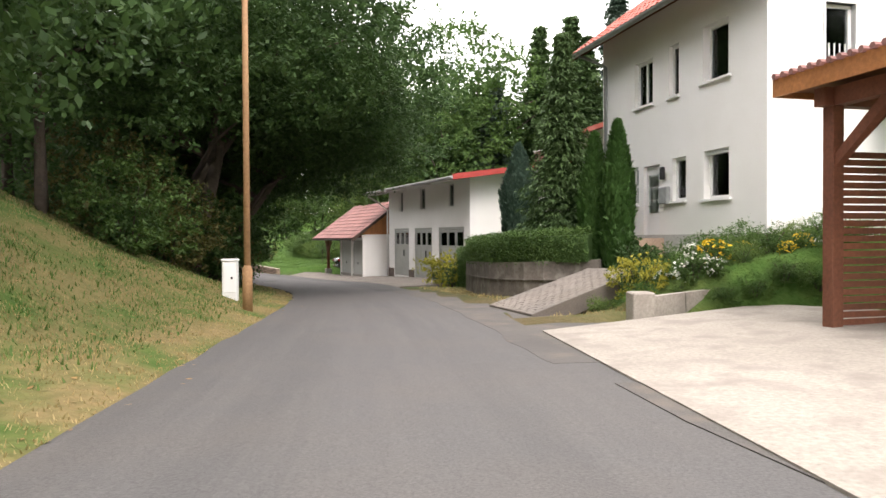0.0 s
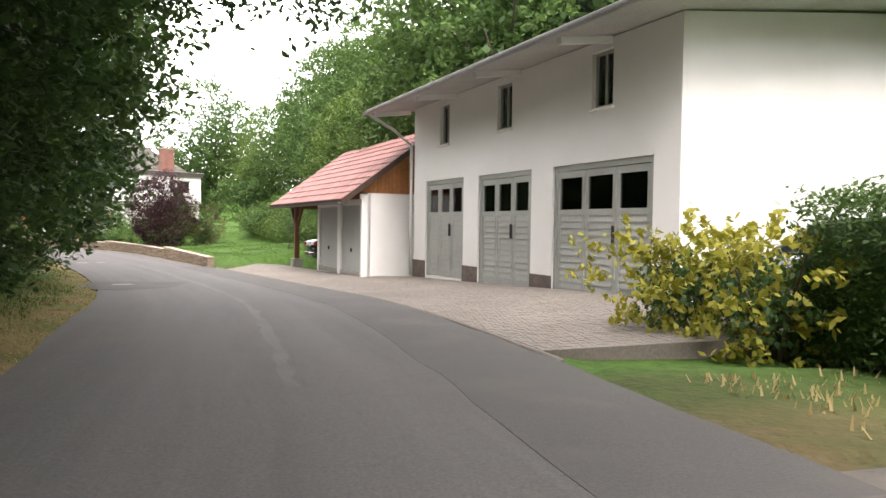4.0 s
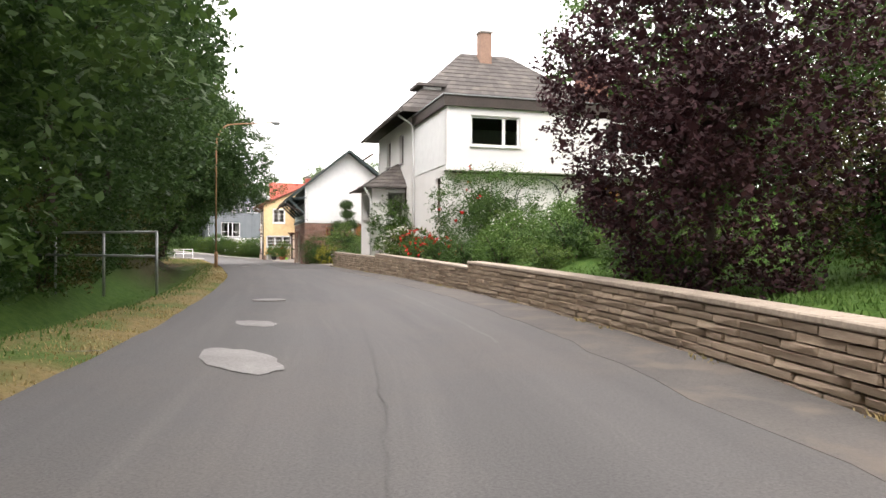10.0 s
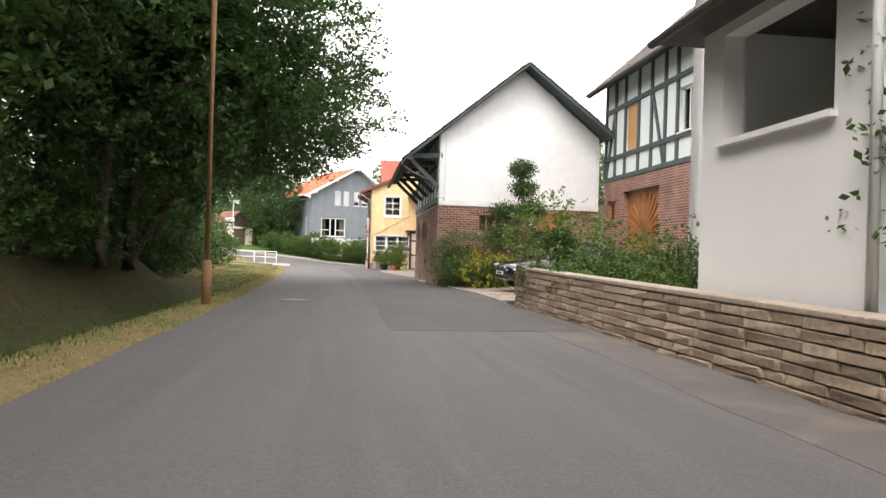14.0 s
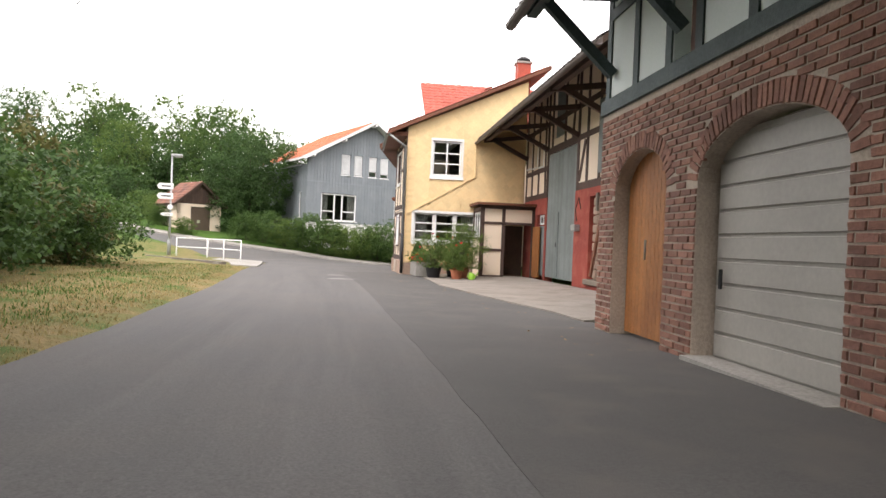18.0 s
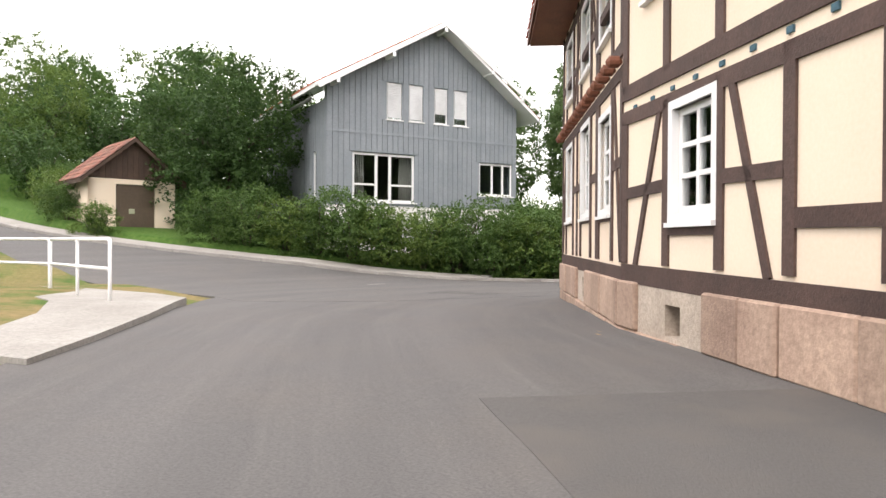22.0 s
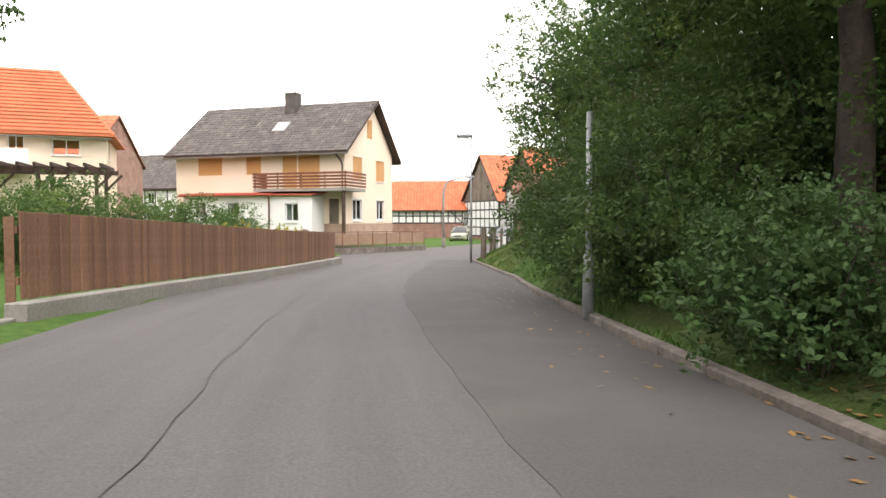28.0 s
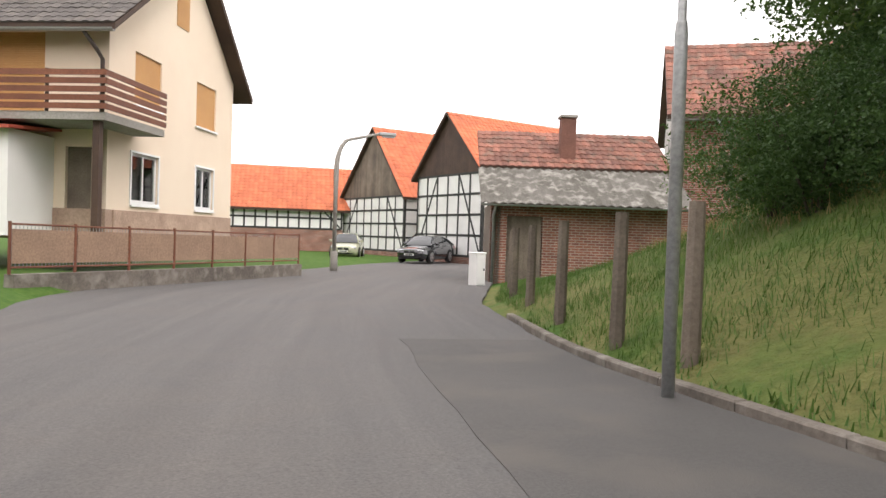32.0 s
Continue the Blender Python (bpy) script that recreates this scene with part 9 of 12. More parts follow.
for k in range(46):
    cp.add("roof_wave", tube(bmesh.new(), [(-0.4, -6.0 + k * 0.145, 5.225), (6.0, -6.0 + k * 0.145, 5.225)], 0.04, 6), tile_pink)

# ---------------------------------------------------------------- cars
def loft(rings, close=True):
    bm = bmesh.new()
    rs = [[bm.verts.new(p) for p in r] for r in rings]
    n = len(rs[0])
    for a, b in zip(rs, rs[1:]):
        for j in range(n - (0 if close else 1)):
            bm.faces.new((a[j], b[j], b[(j + 1) % n], a[(j + 1) % n]))
    if close:
        bm.faces.new(rs[0][::-1])
        bm.faces.new(rs[-1])
    bmesh.ops.recalc_face_normals(bm, faces=bm.faces[:])
    return bm


def car(name, label, m, paint, L=4.6, W=1.78, H=1.38, roof=(0.27, 0.42, 0.7, 0.9), group="parked cars", doors=1):
    """A car along x, nose forward: rounded body, dark glasshouse with painted roof and pillars, wheels, lamps."""
    e = thing(name, m, label, "car", group)
    w, belt = W / 2, 0.64 * H
    ks = [0.0, 0.012, 0.04, 0.1, 0.2, 0.28, 0.42, 0.6, 0.78, 0.88, 0.95, 0.985, 1.0]
    low = [0.36, 0.27, 0.2, 0.18, 0.17, 0.17, 0.17, 0.17, 0.17, 0.18, 0.22, 0.28, 0.38]
    top = [0.6, 0.65, 0.7, 0.76, 0.83, belt - 0.01, belt, belt + 0.01, belt + 0.04, belt + 0.07, belt + 0.07, belt + 0.02, belt - 0.1]
    wid = [0.72, 0.8, 0.88, 0.95, 0.985, 1.0, 1.0, 1.0, 1.0, 0.985, 0.94, 0.88, 0.8]
    rings = []
    for f in np.linspace(0, 1, 41) ** 1.0:
        zb, zt, y = np.interp(f, ks, low), np.interp(f, ks, top), w * np.interp(f, ks, wid)
        x = L / 2 - f * L
        half = [(0.86, zb), (0.97, zb + 0.07), (1.0, zb + (zt - zb) * 0.38), (0.985, zb + (zt - zb) * 0.66), (0.965, zb + (zt - zb) * 0.7), (0.95, zt - 0.06), (0.9, zt - 0.015), (0.7, zt + 0.012), (0.35, zt + 0.028)]
        rings.append([(x, -y * a, z) for a, z in half] + [(x, 0, zt + 0.032)] + [(x, y * a, z) for a, z in half[::-1]])
    part("body", loft(rings), paint, e, smooth=True)
    glz = mat("car_glass", (0.02, 0.025, 0.028), (0.015, 0.018, 0.02), rough=0.05, s1=1, s2=4, mix=0.0, coat=1.0)
    a, b, c, d = (L / 2 - f * L for f in roof)
    hw, rw_ = w * 0.9, w * 0.66
    px, pz = [d, d + 0.12 * (c - d), c, (b + c) / 2, b, a + 0.1 * (b - a), a], [belt, belt + 0.2 * (H - belt), H - 0.06, H, H - 0.05, belt + 0.12 * (H - belt), belt]

    def skin(x, v, s, off=0.0):
        """A point of the glasshouse: v runs from the belt up to the roof's centre line."""
        zt = float(np.interp(x, px, pz))
        z = belt - 0.02 + (zt - belt + 0.02) * min(v, 1.0)
        y = hw - (hw - rw_) * ((z - belt) / (H - belt)) ** 1.25 if z > belt else hw
        if v > 1.0:
            u = v - 1.0
            y, z = y * (1 - u), zt + 0.035 * (1 - (1 - u) ** 2) * min(1.0, (zt - belt) / 0.2)
        return Vector((x, s * (y + off), z + off))

    def field(nm, xs, vs, sides, material, off):
        bm = bmesh.new()
        for s in sides:
            g = [[bm.verts.new(skin(x, v, s, off)) for v in vs] for x in xs]
            for p, q in zip(g, g[1:]):
                for j in range(len(vs) - 1):
                    bm.faces.new((p[j], q[j], q[j + 1], p[j + 1]))
        bmesh.ops.remove_doubles(bm, verts=bm.verts[:], dist=0.002)
        bmesh.ops.recalc_face_normals(bm, faces=bm.faces[:])
        return part(nm, bm, material, e, smooth=True)
    vs = [0, 0.25, 0.5, 0.75, 0.92, 1.0, 1.25, 1.6, 2.0]
    field("glasshouse", np.linspace(d, a, 34), vs, (-1, 1), glz, 0.0)
    field("roof", np.linspace(c - 0.02, b + 0.02, 14), [0.9, 1.0, 1.25, 1.6, 2.0], (-1, 1), paint, 0.008)
    for s in (-1, 1):
        field("rear_pillar", np.linspace(d, d + 0.42, 8), [0, 0.25, 0.5, 0.75, 1.0, 1.12], (s,), paint, 0.008)
        part("front_pillar", tube(bmesh.new(), [skin(x, 1.0, s) for x in np.linspace(a, b, 8)], 0.032, 6), paint, e, smooth=True)
        part("window_trim", tube(bmesh.new(), [skin(x, 0.9, s, 0.012) for x in np.linspace(d + 0.45, b, 9)] + [skin(x, 0.97, s, 0.012) for x in np.linspace(b, a - 0.15, 6)], 0.011, 5), chrome, e)
        part("belt_trim", tube(bmesh.new(), [skin(x, 0.06, s, 0.012) for x in np.linspace(d + 0.45, a - 0.2, 9)], 0.009, 5), chrome, e)
        for k in range(doors):
            x = b - 0.12 - (b - d) * (0.52 if doors == 1 else (0.36, 0.74)[k])
            field("door_pillar", [x - 0.035, x + 0.035], [0, 0.5, 0.9], (s,), black_plastic, 0.006)
        mx = a - 0.42
        part("mirror", bevel_box(mx - 0.06, mx + 0.1, s * (w + 0.06) - 0.1, s * (w + 0.06) + 0.1, belt + 0.02, belt + 0.14, 0.04, seg=2), paint, e, smooth=True)
        part("headlight", bevel_box(L / 2 - 0.34, L / 2 - 0.05, s * w * 0.64 - 0.17, s * w * 0.64 + 0.17, 0.57, 0.695, 0.04, pose(0, 0, 0, 0, 0, 0), 2), lamp_clear, e, smooth=True)
        part("fog_light", bevel_box(L / 2 - 0.1, L / 2 - 0.015, s * w * 0.58 - 0.11, s * w * 0.58 + 0.11, 0.3, 0.38, 0.02), black_plastic, e)
        part("tail_light", bevel_box(-L / 2 - 0.005, -L / 2 + 0.2, s * w * 0.7 - 0.17, s * w * 0.7 + 0.17, belt - 0.16, belt - 0.02, 0.03, None, 2), lamp_red, e, smooth=True)
        part("door_handle", bevel_box(-0.32, -0.12, s * (w - 0.01) - 0.015, s * (w - 0.01) + 0.015, belt - 0.13, belt - 0.1, 0.008), paint, e)
        part("side_lamp", bevel_box(L * 0.5 - 1.36, L * 0.5 - 1.26, s * (w + 0.002) - 0.008, s * (w + 0.002) + 0.008, 0.62, 0.65, 0.005), lamp_clear, e)
        for x in (L * 0.5 - 0.85, -L * 0.5 + 0.98):
            am = pose(x, s * (w - 0.03), 0.335, 90)
            part("wheel_arch", lathe(bmesh.new(), [(0.375, -0.036), (0.365, -0.04), (0.3, -0.04), (0.3, 0.04), (0.365, 0.04), (0.375, 0.036)], 28, am), black_plastic, e)
            wm = pose(x, s * (w - 0.075), 0.325, 90)
            wh = part("wheel", lathe(bmesh.new(), [(0.235, -0.1), (0.305, -0.11), (0.325, -0.085), (0.325, 0.085), (0.305, 0.11), (0.235, 0.1)], 28, wm, False), rubber, e, smooth=True)
            part("rim", lathe(bmesh.new(), [(0.02, -0.085 * s), (0.2, -0.085 * s), (0.235, -0.095 * s)][::s], 28, wm), black_plastic, wh)
            part("rim_ring", lathe(bmesh.new(), [(0.215, -0.111 * s), (0.24, -0.113 * s), (0.24, -0.1 * s)][::s], 28, wm, False), alloy, wh)
            for k in range(10):
                an = 2 * math.pi * k / 10 + (0.12 if k % 2 else -0.12)
                bm = bmesh.new()
                bar(bm, (x + 0.04 * math.cos(an), s * (w + 0.026), 0.325 + 0.04 * math.sin(an)), (x + 0.222 * math.cos(an), s * (w + 0.028), 0.325 + 0.222 * math.sin(an)), 0.042, 0.018, up=(0, 1, 0))
                part("spoke", bm, alloy, wh)
            part("hub", lathe(bmesh.new(), [(0.055, -0.1 * s), (0.05, -0.116 * s), (0.002, -0.118 * s)][::s], 14, wm), alloy, wh)
    for s in (-1, 1):
        part("grille", bevel_box(L / 2 - 0.06, L / 2 + 0.012, s * 0.17 - 0.14, s * 0.17 + 0.14, 0.5, 0.62, 0.03, None, 2), black_plastic, e)
        part("grille_rim", boxes((L / 2 + 0.0, L / 2 + 0.016, s * 0.17 - 0.15, s * 0.17 + 0.15, 0.622, 0.638), (L / 2 + 0.0, L / 2 + 0.016, s * 0.17 - 0.15, s * 0.17 + 0.15, 0.486, 0.498)), chrome, e)
    part("air_intake", bevel_box(L / 2 - 0.08, L / 2 - 0.005, -0.45, 0.45, 0.27, 0.37, 0.02), black_plastic, e)
    part("plate", boxes((L / 2 + 0.0, L / 2 + 0.025, -0.26, 0.26, 0.39, 0.48)), paint_white, e)
    part("plate_bar", boxes((L / 2 + 0.026, L / 2 + 0.028, -0.2, 0.2, 0.41, 0.46)), black_plastic, e)
    part("plate", boxes((-L / 2 - 0.025, -L / 2 + 0.03, -0.26, 0.26, belt - 0.15, belt - 0.05)), paint_white, e)
    part("bumper", bevel_box(-L / 2 - 0.02, -L / 2 + 0.15, -w * 0.78, w * 0.78, 0.3, 0.5, 0.05, None, 2), paint, e, smooth=True)
    return e


def parked(x, y, deg, z=None):
    return pose(x, y, (road_z(x, y) + 0.05) if z is None else z, 0, 0, deg)


car("black_coupe", "glossy black coupe with alloy wheels on pale setts", parked(-39.8, 70.0, 232, 0.44), car_black, 4.58, 1.78, 1.38)
pc = C.e.matrix_world @ Vector((-6.55, 2.55, 0))
car("black_saloon", "black saloon parked in the carport, tail outwards", parked(pc.x, pc.y, -64.8 + 90, 0.9), car_black, 4.7, 1.8, 1.42, doors=2)
car("silver_car", "silver car parked behind the hedge", parked(6.3, 6.2, 150, 1.28), car_silver, 4.2, 1.72, 1.42, doors=2)
car("black_car", "black car parked by the barns", parked(-55.4, 162.6, 222), car_black, 4.3, 1.74, 1.42, (0.24, 0.4, 0.76, 0.97), doors=2)
car("yellow_car", "pale yellow hatchback parked by the barns", parked(-58.4, 167.0, 245), car_yellow, 3.7, 1.62, 1.42, (0.22, 0.38, 0.78, 0.98), doors=2)

# ---------------------------------------------------------------- pots and troughs at the farmhouse
def pot(x, y, r, h, material, label):
    z = road_z(x, y) + 0.04
    e = thing("plant_pot", pose(x, y, z), label, "plant pot", "pots at the farmhouse")
    part("vessel", lathe(bmesh.new(), [(r * 0.7, 0), (r * 0.95, h * 0.85), (r * 1.05, h * 0.86), (r * 1.05, h), (r * 0.92, h), (r * 0.9, h * 0.9)], 20), material, e, smooth=False)
    part("earth", lathe(bmesh.new(), [(r * 0.88, h * 0.86), (r * 0.86, h * 0.91), (0.01, h * 0.92)], 20), soil, e)
    return e


tr = thing("stone_trough", pose(-64.05, 88.45, road_z(-64.05, 88.45) + 0.04, 0, 0, -44), "weathered stone trough planted with flowers", "trough")
bm = boxes((-1.35, 1.35, -0.3, 0.3, 0.0, 0.1), (-1.35, 1.35, -0.3, -0.22, 0.1, 0.52), (-1.35, 1.35, 0.22, 0.3, 0.1, 0.52), (-1.35, -1.27, -0.22, 0.22, 0.1, 0.52), (1.27, 1.35, -0.22, 0.22, 0.1, 0.52))
bmesh.ops.remove_doubles(bm, verts=bm.verts[:], dist=0.001)
part("basin", bm, concrete, tr)
part("earth", boxes((-1.27, 1.27, -0.22, 0.22, 0.1, 0.46)), soil, tr)
pot(-61.55, 87.75, 0.28, 0.42, terracotta, "terracotta pot with a leafy shrub")
pot(-62.4, 87.2, 0.3, 0.42, black_plastic, "black plastic tub with red hibiscus")
pot(-61.2, 86.95, 0.22, 0.34, terracotta, "small terracotta pot with herbs")
pot(-62.3, 88.2, 0.25, 0.38, black_plastic, "black plastic tub by the trough")
pl = thing("planter_box", pose(-61.4725, 91.8185, road_z(-53.2, 82.4) + 0.1, 0, 0, -46) @ Matrix.Translation((12.9, -0.45, 0)), "weathered wooden planter box on a low bench", "planter")
part("box", boxes((-0.7, 0.7, -0.2, -0.16, 0.5, 0.85), (-0.7, 0.7, 0.16, 0.2, 0.5, 0.85), (-0.7, -0.66, -0.16, 0.16, 0.5, 0.85), (0.66, 0.7, -0.16, 0.16, 0.5, 0.85), (-0.66, 0.66, -0.16, 0.16, 0.5, 0.54)), wood_grey, pl)
part("earth", boxes((-0.655, 0.655, -0.155, 0.155, 0.545, 0.8)), soil, pl)
part("bench_seat", bevel_box(-0.85, 0.85, -0.24, 0.24, 0.44, 0.495, 0.01), wood_grey, pl)
for s in (-0.7, 0.62):
    part("leg", boxes((s, s + 0.08, -0.18, 0.18, 0.0, 0.44)), wood_grey, pl)
wc = thing("watering_can", pose(-60.6, 87.0, road_z(-60.6, 87) + 0.05), "small lime green watering can", "watering can")
lime = mat("plastic_lime", (0.25, 0.5, 0.04), rough=0.4, s1=3, s2=20, mix=0.1)
part("body", lathe(bmesh.new(), [(0.1, 0), (0.11, 0.02), (0.1, 0.22), (0.07, 0.24), (0.01, 0.24)], 16), lime, wc, smooth=True)
part("spout", tube(bmesh.new(), [(0.08, 0, 0.06), (0.2, 0, 0.2), (0.26, 0, 0.28)], 0.02, 8), lime, wc)
part("handle", tube(bmesh.new(), [(-0.08, 0, 0.05), (-0.18, 0, 0.12), (-0.16, 0, 0.24), (0, 0, 0.28)], 0.014, 6), lime, wc)

# ---------------------------------------------------------------- plants
def unit(v):
    return v / np.maximum(np.linalg.norm(v, axis=-1, keepdims=True), 1e-6)


def leaf_quads(rng, c, size, droop=0.25, up=0.6, width=0.27):
    """Pointed leaves at the places c, each a small rhomb turned its own way."""
    n = len(c)
    nr = rng.normal(0, 1, (n, 3))
    nr[:, 2] = np.abs(nr[:, 2]) + up
    nr = unit(nr)
    tg = np.cross(nr, rng.normal(0, 1, (n, 3)))
    tg[:, 2] -= droop
    tg = unit(tg)
    sd = unit(np.cross(nr, tg))
    ln = (size * rng.uniform(0.65, 1.3, n))[:, None]
    return np.stack([c - tg * ln * 0.5, c + sd * ln * width, c + tg * ln * 0.5, c - sd * ln * width], 1)


def lumps(rng, d, k=7, amp=0.28):
    """Uneven outline: bulges in random directions."""
    ax = unit(rng.normal(0, 1, (k, 3)))
    s = np.clip(d @ ax.T, 0, 1) ** 4
    return 1 - amp * 0.6 + amp * 1.5 * s.max(1)


def crown_points(rng, rx, rz, hc, clumps, per, spread, flat_base=0.0, core=0.25):
    d = unit(rng.normal(0, 1, (clumps, 3)))
    r = np.where(rng.random(clumps) < core, rng.uniform(0.15, 0.7, clumps), 1 - 0.22 * rng.random(clumps) ** 1.5)
    c = d * (r * lumps(rng, d))[:, None] * np.array([rx, rx, rz])
    if flat_base:
        c[:, 2] = np.where(c[:, 2] < 0, c[:, 2] * (1 - flat_base), c[:, 2])
    c[:, 2] += hc
    n = clumps * per
    tw = max(1, per // 9)
    way = unit(np.repeat(d, tw, 0) * np.array([0.8, 0.8, 0.35]) + rng.normal(0, 0.75, (clumps * tw, 3)) * np.array([1, 1, 0.6]))
    k = np.repeat(np.arange(clumps), per) * tw + rng.integers(0, tw, n)
    p = np.repeat(c, per, 0) + way[k] * (rng.random((n, 1)) ** 0.8 * spread * 1.7) + rng.normal(0, 0.16 * spread, (n, 3))
    return c, p


def wood(bm, h, hc, rx, rz, r, rng, n=8, lean=(0, 0), fork=0.3):
    """Tapered trunk with limbs that reach into the crown."""
    top = Vector((lean[0], lean[1], hc + rz * 0.55))
    pts = [Vector((0, 0, -0.3)), Vector((0, 0, 0.15)), Vector((lean[0] * 0.3 + 0.08, lean[1] * 0.3, hc * 0.4)), Vector((lean[0] * 0.7, lean[1] * 0.7 + 0.1, hc * 0.8)), top]
    tube(bm, pts, r, 8, r * 0.2)
    for i in range(n):
        a = 2 * math.pi * i / n + rng.uniform(-0.4, 0.4)
        z = hc * rng.uniform(fork + 0.15, 0.95)
        k = z / hc
        s = Vector((lean[0] * 0.7 * k, lean[1] * 0.7 * k, z))
        e = s + Vector((math.cos(a) * rx * 0.8, math.sin(a) * rx * 0.8, rz * rng.uniform(0.15, 0.6)))
        m = s.lerp(e, 0.5) + Vector((0, 0, rz * 0.12))
        tube(bm, [s, m, e], r * 0.42, 5, r * 0.08)
    return bm


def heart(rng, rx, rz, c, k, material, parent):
    """The dense inner foliage: large overlapping sprays deep in the crown, mostly in a darker leaf colour that paints
    in the inner shade.
    """
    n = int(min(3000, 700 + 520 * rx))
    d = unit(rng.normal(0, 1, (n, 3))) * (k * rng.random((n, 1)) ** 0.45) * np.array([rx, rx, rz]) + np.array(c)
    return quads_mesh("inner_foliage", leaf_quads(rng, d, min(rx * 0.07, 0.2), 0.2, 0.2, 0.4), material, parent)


def broadleaf(name, label, leaf, h, rx, rz, hc, clumps, per, size, seed, r=0.2, spread=0.5, lean=(0, 0), category="tree", group="", flat_base=0.0, droop=0.25, core=0.25, limbs=8, extra=None, dense=0.78):
    rng = np.random.default_rng(seed)
    t = thing(name, Matrix(), label, category, group)
    part("trunk", wood(bmesh.new(), h, hc, rx, rz, r, rng, limbs, lean), bark, t, smooth=True)
    c, p = crown_points(rng, rx, rz, 0, clumps, per, spread, flat_base, core)
    p = p + np.array([lean[0], lean[1], hc])
    q = leaf_quads(rng, p, size, droop)
    if extra is not None:
        q = np.concatenate([q, leaf_quads(rng, extra(rng), size, droop)])
    quads_mesh("crown", q, LEAF[leaf], t)
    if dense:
        # most crowns take the dark leaf inside, shade painted into the colour
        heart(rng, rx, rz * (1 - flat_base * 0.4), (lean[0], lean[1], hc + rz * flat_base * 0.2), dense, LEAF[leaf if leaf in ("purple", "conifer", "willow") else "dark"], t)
    return t


def bush(name, label, leaf, rx, rz, clumps, per, size, seed, flower=None, nf=0, spread=0.2, category="shrub", group="", fs=0.1):
    """A shrub: stems from one foot, leaves to the ground, blossoms on the outside."""
    rng = np.random.default_rng(seed)
    t = thing(name, Matrix(), label, category, group)
    bm = bmesh.new()
    for i in range(6):
        a = i * 1.05 + rng.uniform(-0.3, 0.3)
        tube(bm, [(0.04 * math.cos(a), 0.04 * math.sin(a), -0.15), (rx * 0.3 * math.cos(a), rx * 0.3 * math.sin(a), rz * 0.8), (rx * 0.6 * math.cos(a), rx * 0.6 * math.sin(a), rz * 1.5)], 0.03, 4, 0.008)
    part("stem", bm, bark, t)
    c, p = crown_points(rng, rx, rz, rz * 0.9, clumps, per, spread, 0.1, 0.3)
    p[:, 2] = np.abs(p[:, 2])
    quads_mesh("foliage", leaf_quads(rng, p, size), LEAF[leaf], t)
    # dark core whatever the leaf, painting the shade inside the shrub
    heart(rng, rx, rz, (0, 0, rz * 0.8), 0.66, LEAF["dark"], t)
    if flower:
        d = unit(rng.normal(0, 1, (nf, 3)) + np.array([0, 0, 0.35]))
        f = d * np.array([rx, rx, rz]) * rng.uniform(0.92, 1.12, (nf, 1)) + np.array([0, 0, rz * 0.9])
        f[:, 2] = np.abs(f[:, 2])
        f = np.repeat(f, 5, 0) + rng.normal(0, fs * 0.25, (nf * 5, 3))
        quads_mesh("blossom", leaf_quads(rng, f, fs, 0.0, 1.2, 0.45), LEAF[flower], t)
    return t


def spruce(name, label, leaf, h, R, seed, levels=20, arms=10, sprays=13, category="conifer", z0=0.6, width=0.22, droop=0.35):
    rng = np.random.default_rng(seed)
    t = thing(name, Matrix(), label, category, "conifers on the slope")
    part("trunk", tube(bmesh.new(), [(0, 0, -0.4), (0, 0, h * 0.5), (0.03, 0, h)], h * 0.014, 7, 0.02), bark, t, smooth=True)
    c, tips = [], []
    for i in range(levels):
        f = i / levels
        z = z0 + (h - z0) * f
        rr = R * (1 - f) ** 1.05 * rng.uniform(0.85, 1.12) + 0.08
        k = max(5, int(arms * (1 - f * 0.5)))
        for j in range(k):
            a = 2 * math.pi * (j + rng.random() * 0.7) / k
            ln = rr * rng.uniform(0.75, 1.15)
            s = np.linspace(0.12, 1, sprays)
            x = s * ln
            zz = z + 0.25 * x * (1 - f) - droop * x ** 2 / max(ln, 0.3) * 0.9 + 0.18 * np.maximum(s - 0.8, 0) * 5 * 0.3
            w = rng.normal(0, 0.09, sprays) * (0.4 + x)
            c.append(np.stack([x * math.cos(a) - w * math.sin(a), x * math.sin(a) + w * math.cos(a), zz], 1))
            tips.append(np.tile([math.cos(a), math.sin(a), -0.25], (sprays, 1)))
    c, tg = np.concatenate(c), np.concatenate(tips)
    c, tg = np.repeat(c, 6, 0), np.repeat(tg, 6, 0)
    n = len(c)
    c = c + rng.normal(0, 0.012 * h, (n, 3)) * np.array([1, 1, 0.55])
    tg = unit(tg + rng.normal(0, 0.5, (n, 3)))
    sd = unit(np.cross(np.tile([0, 0, 1.0], (n, 1)) + rng.normal(0, 0.4, (n, 3)), tg))
    ln = (h * 0.023 * rng.uniform(0.7, 1.3, n))[:, None]
    quads_mesh("crown", np.stack([c - tg * ln * 0.5, c + sd * ln * width, c + tg * ln * 0.5 - np.array([0, 0, 0.03]), c - sd * ln * width], 1), LEAF[leaf], t)
    return t


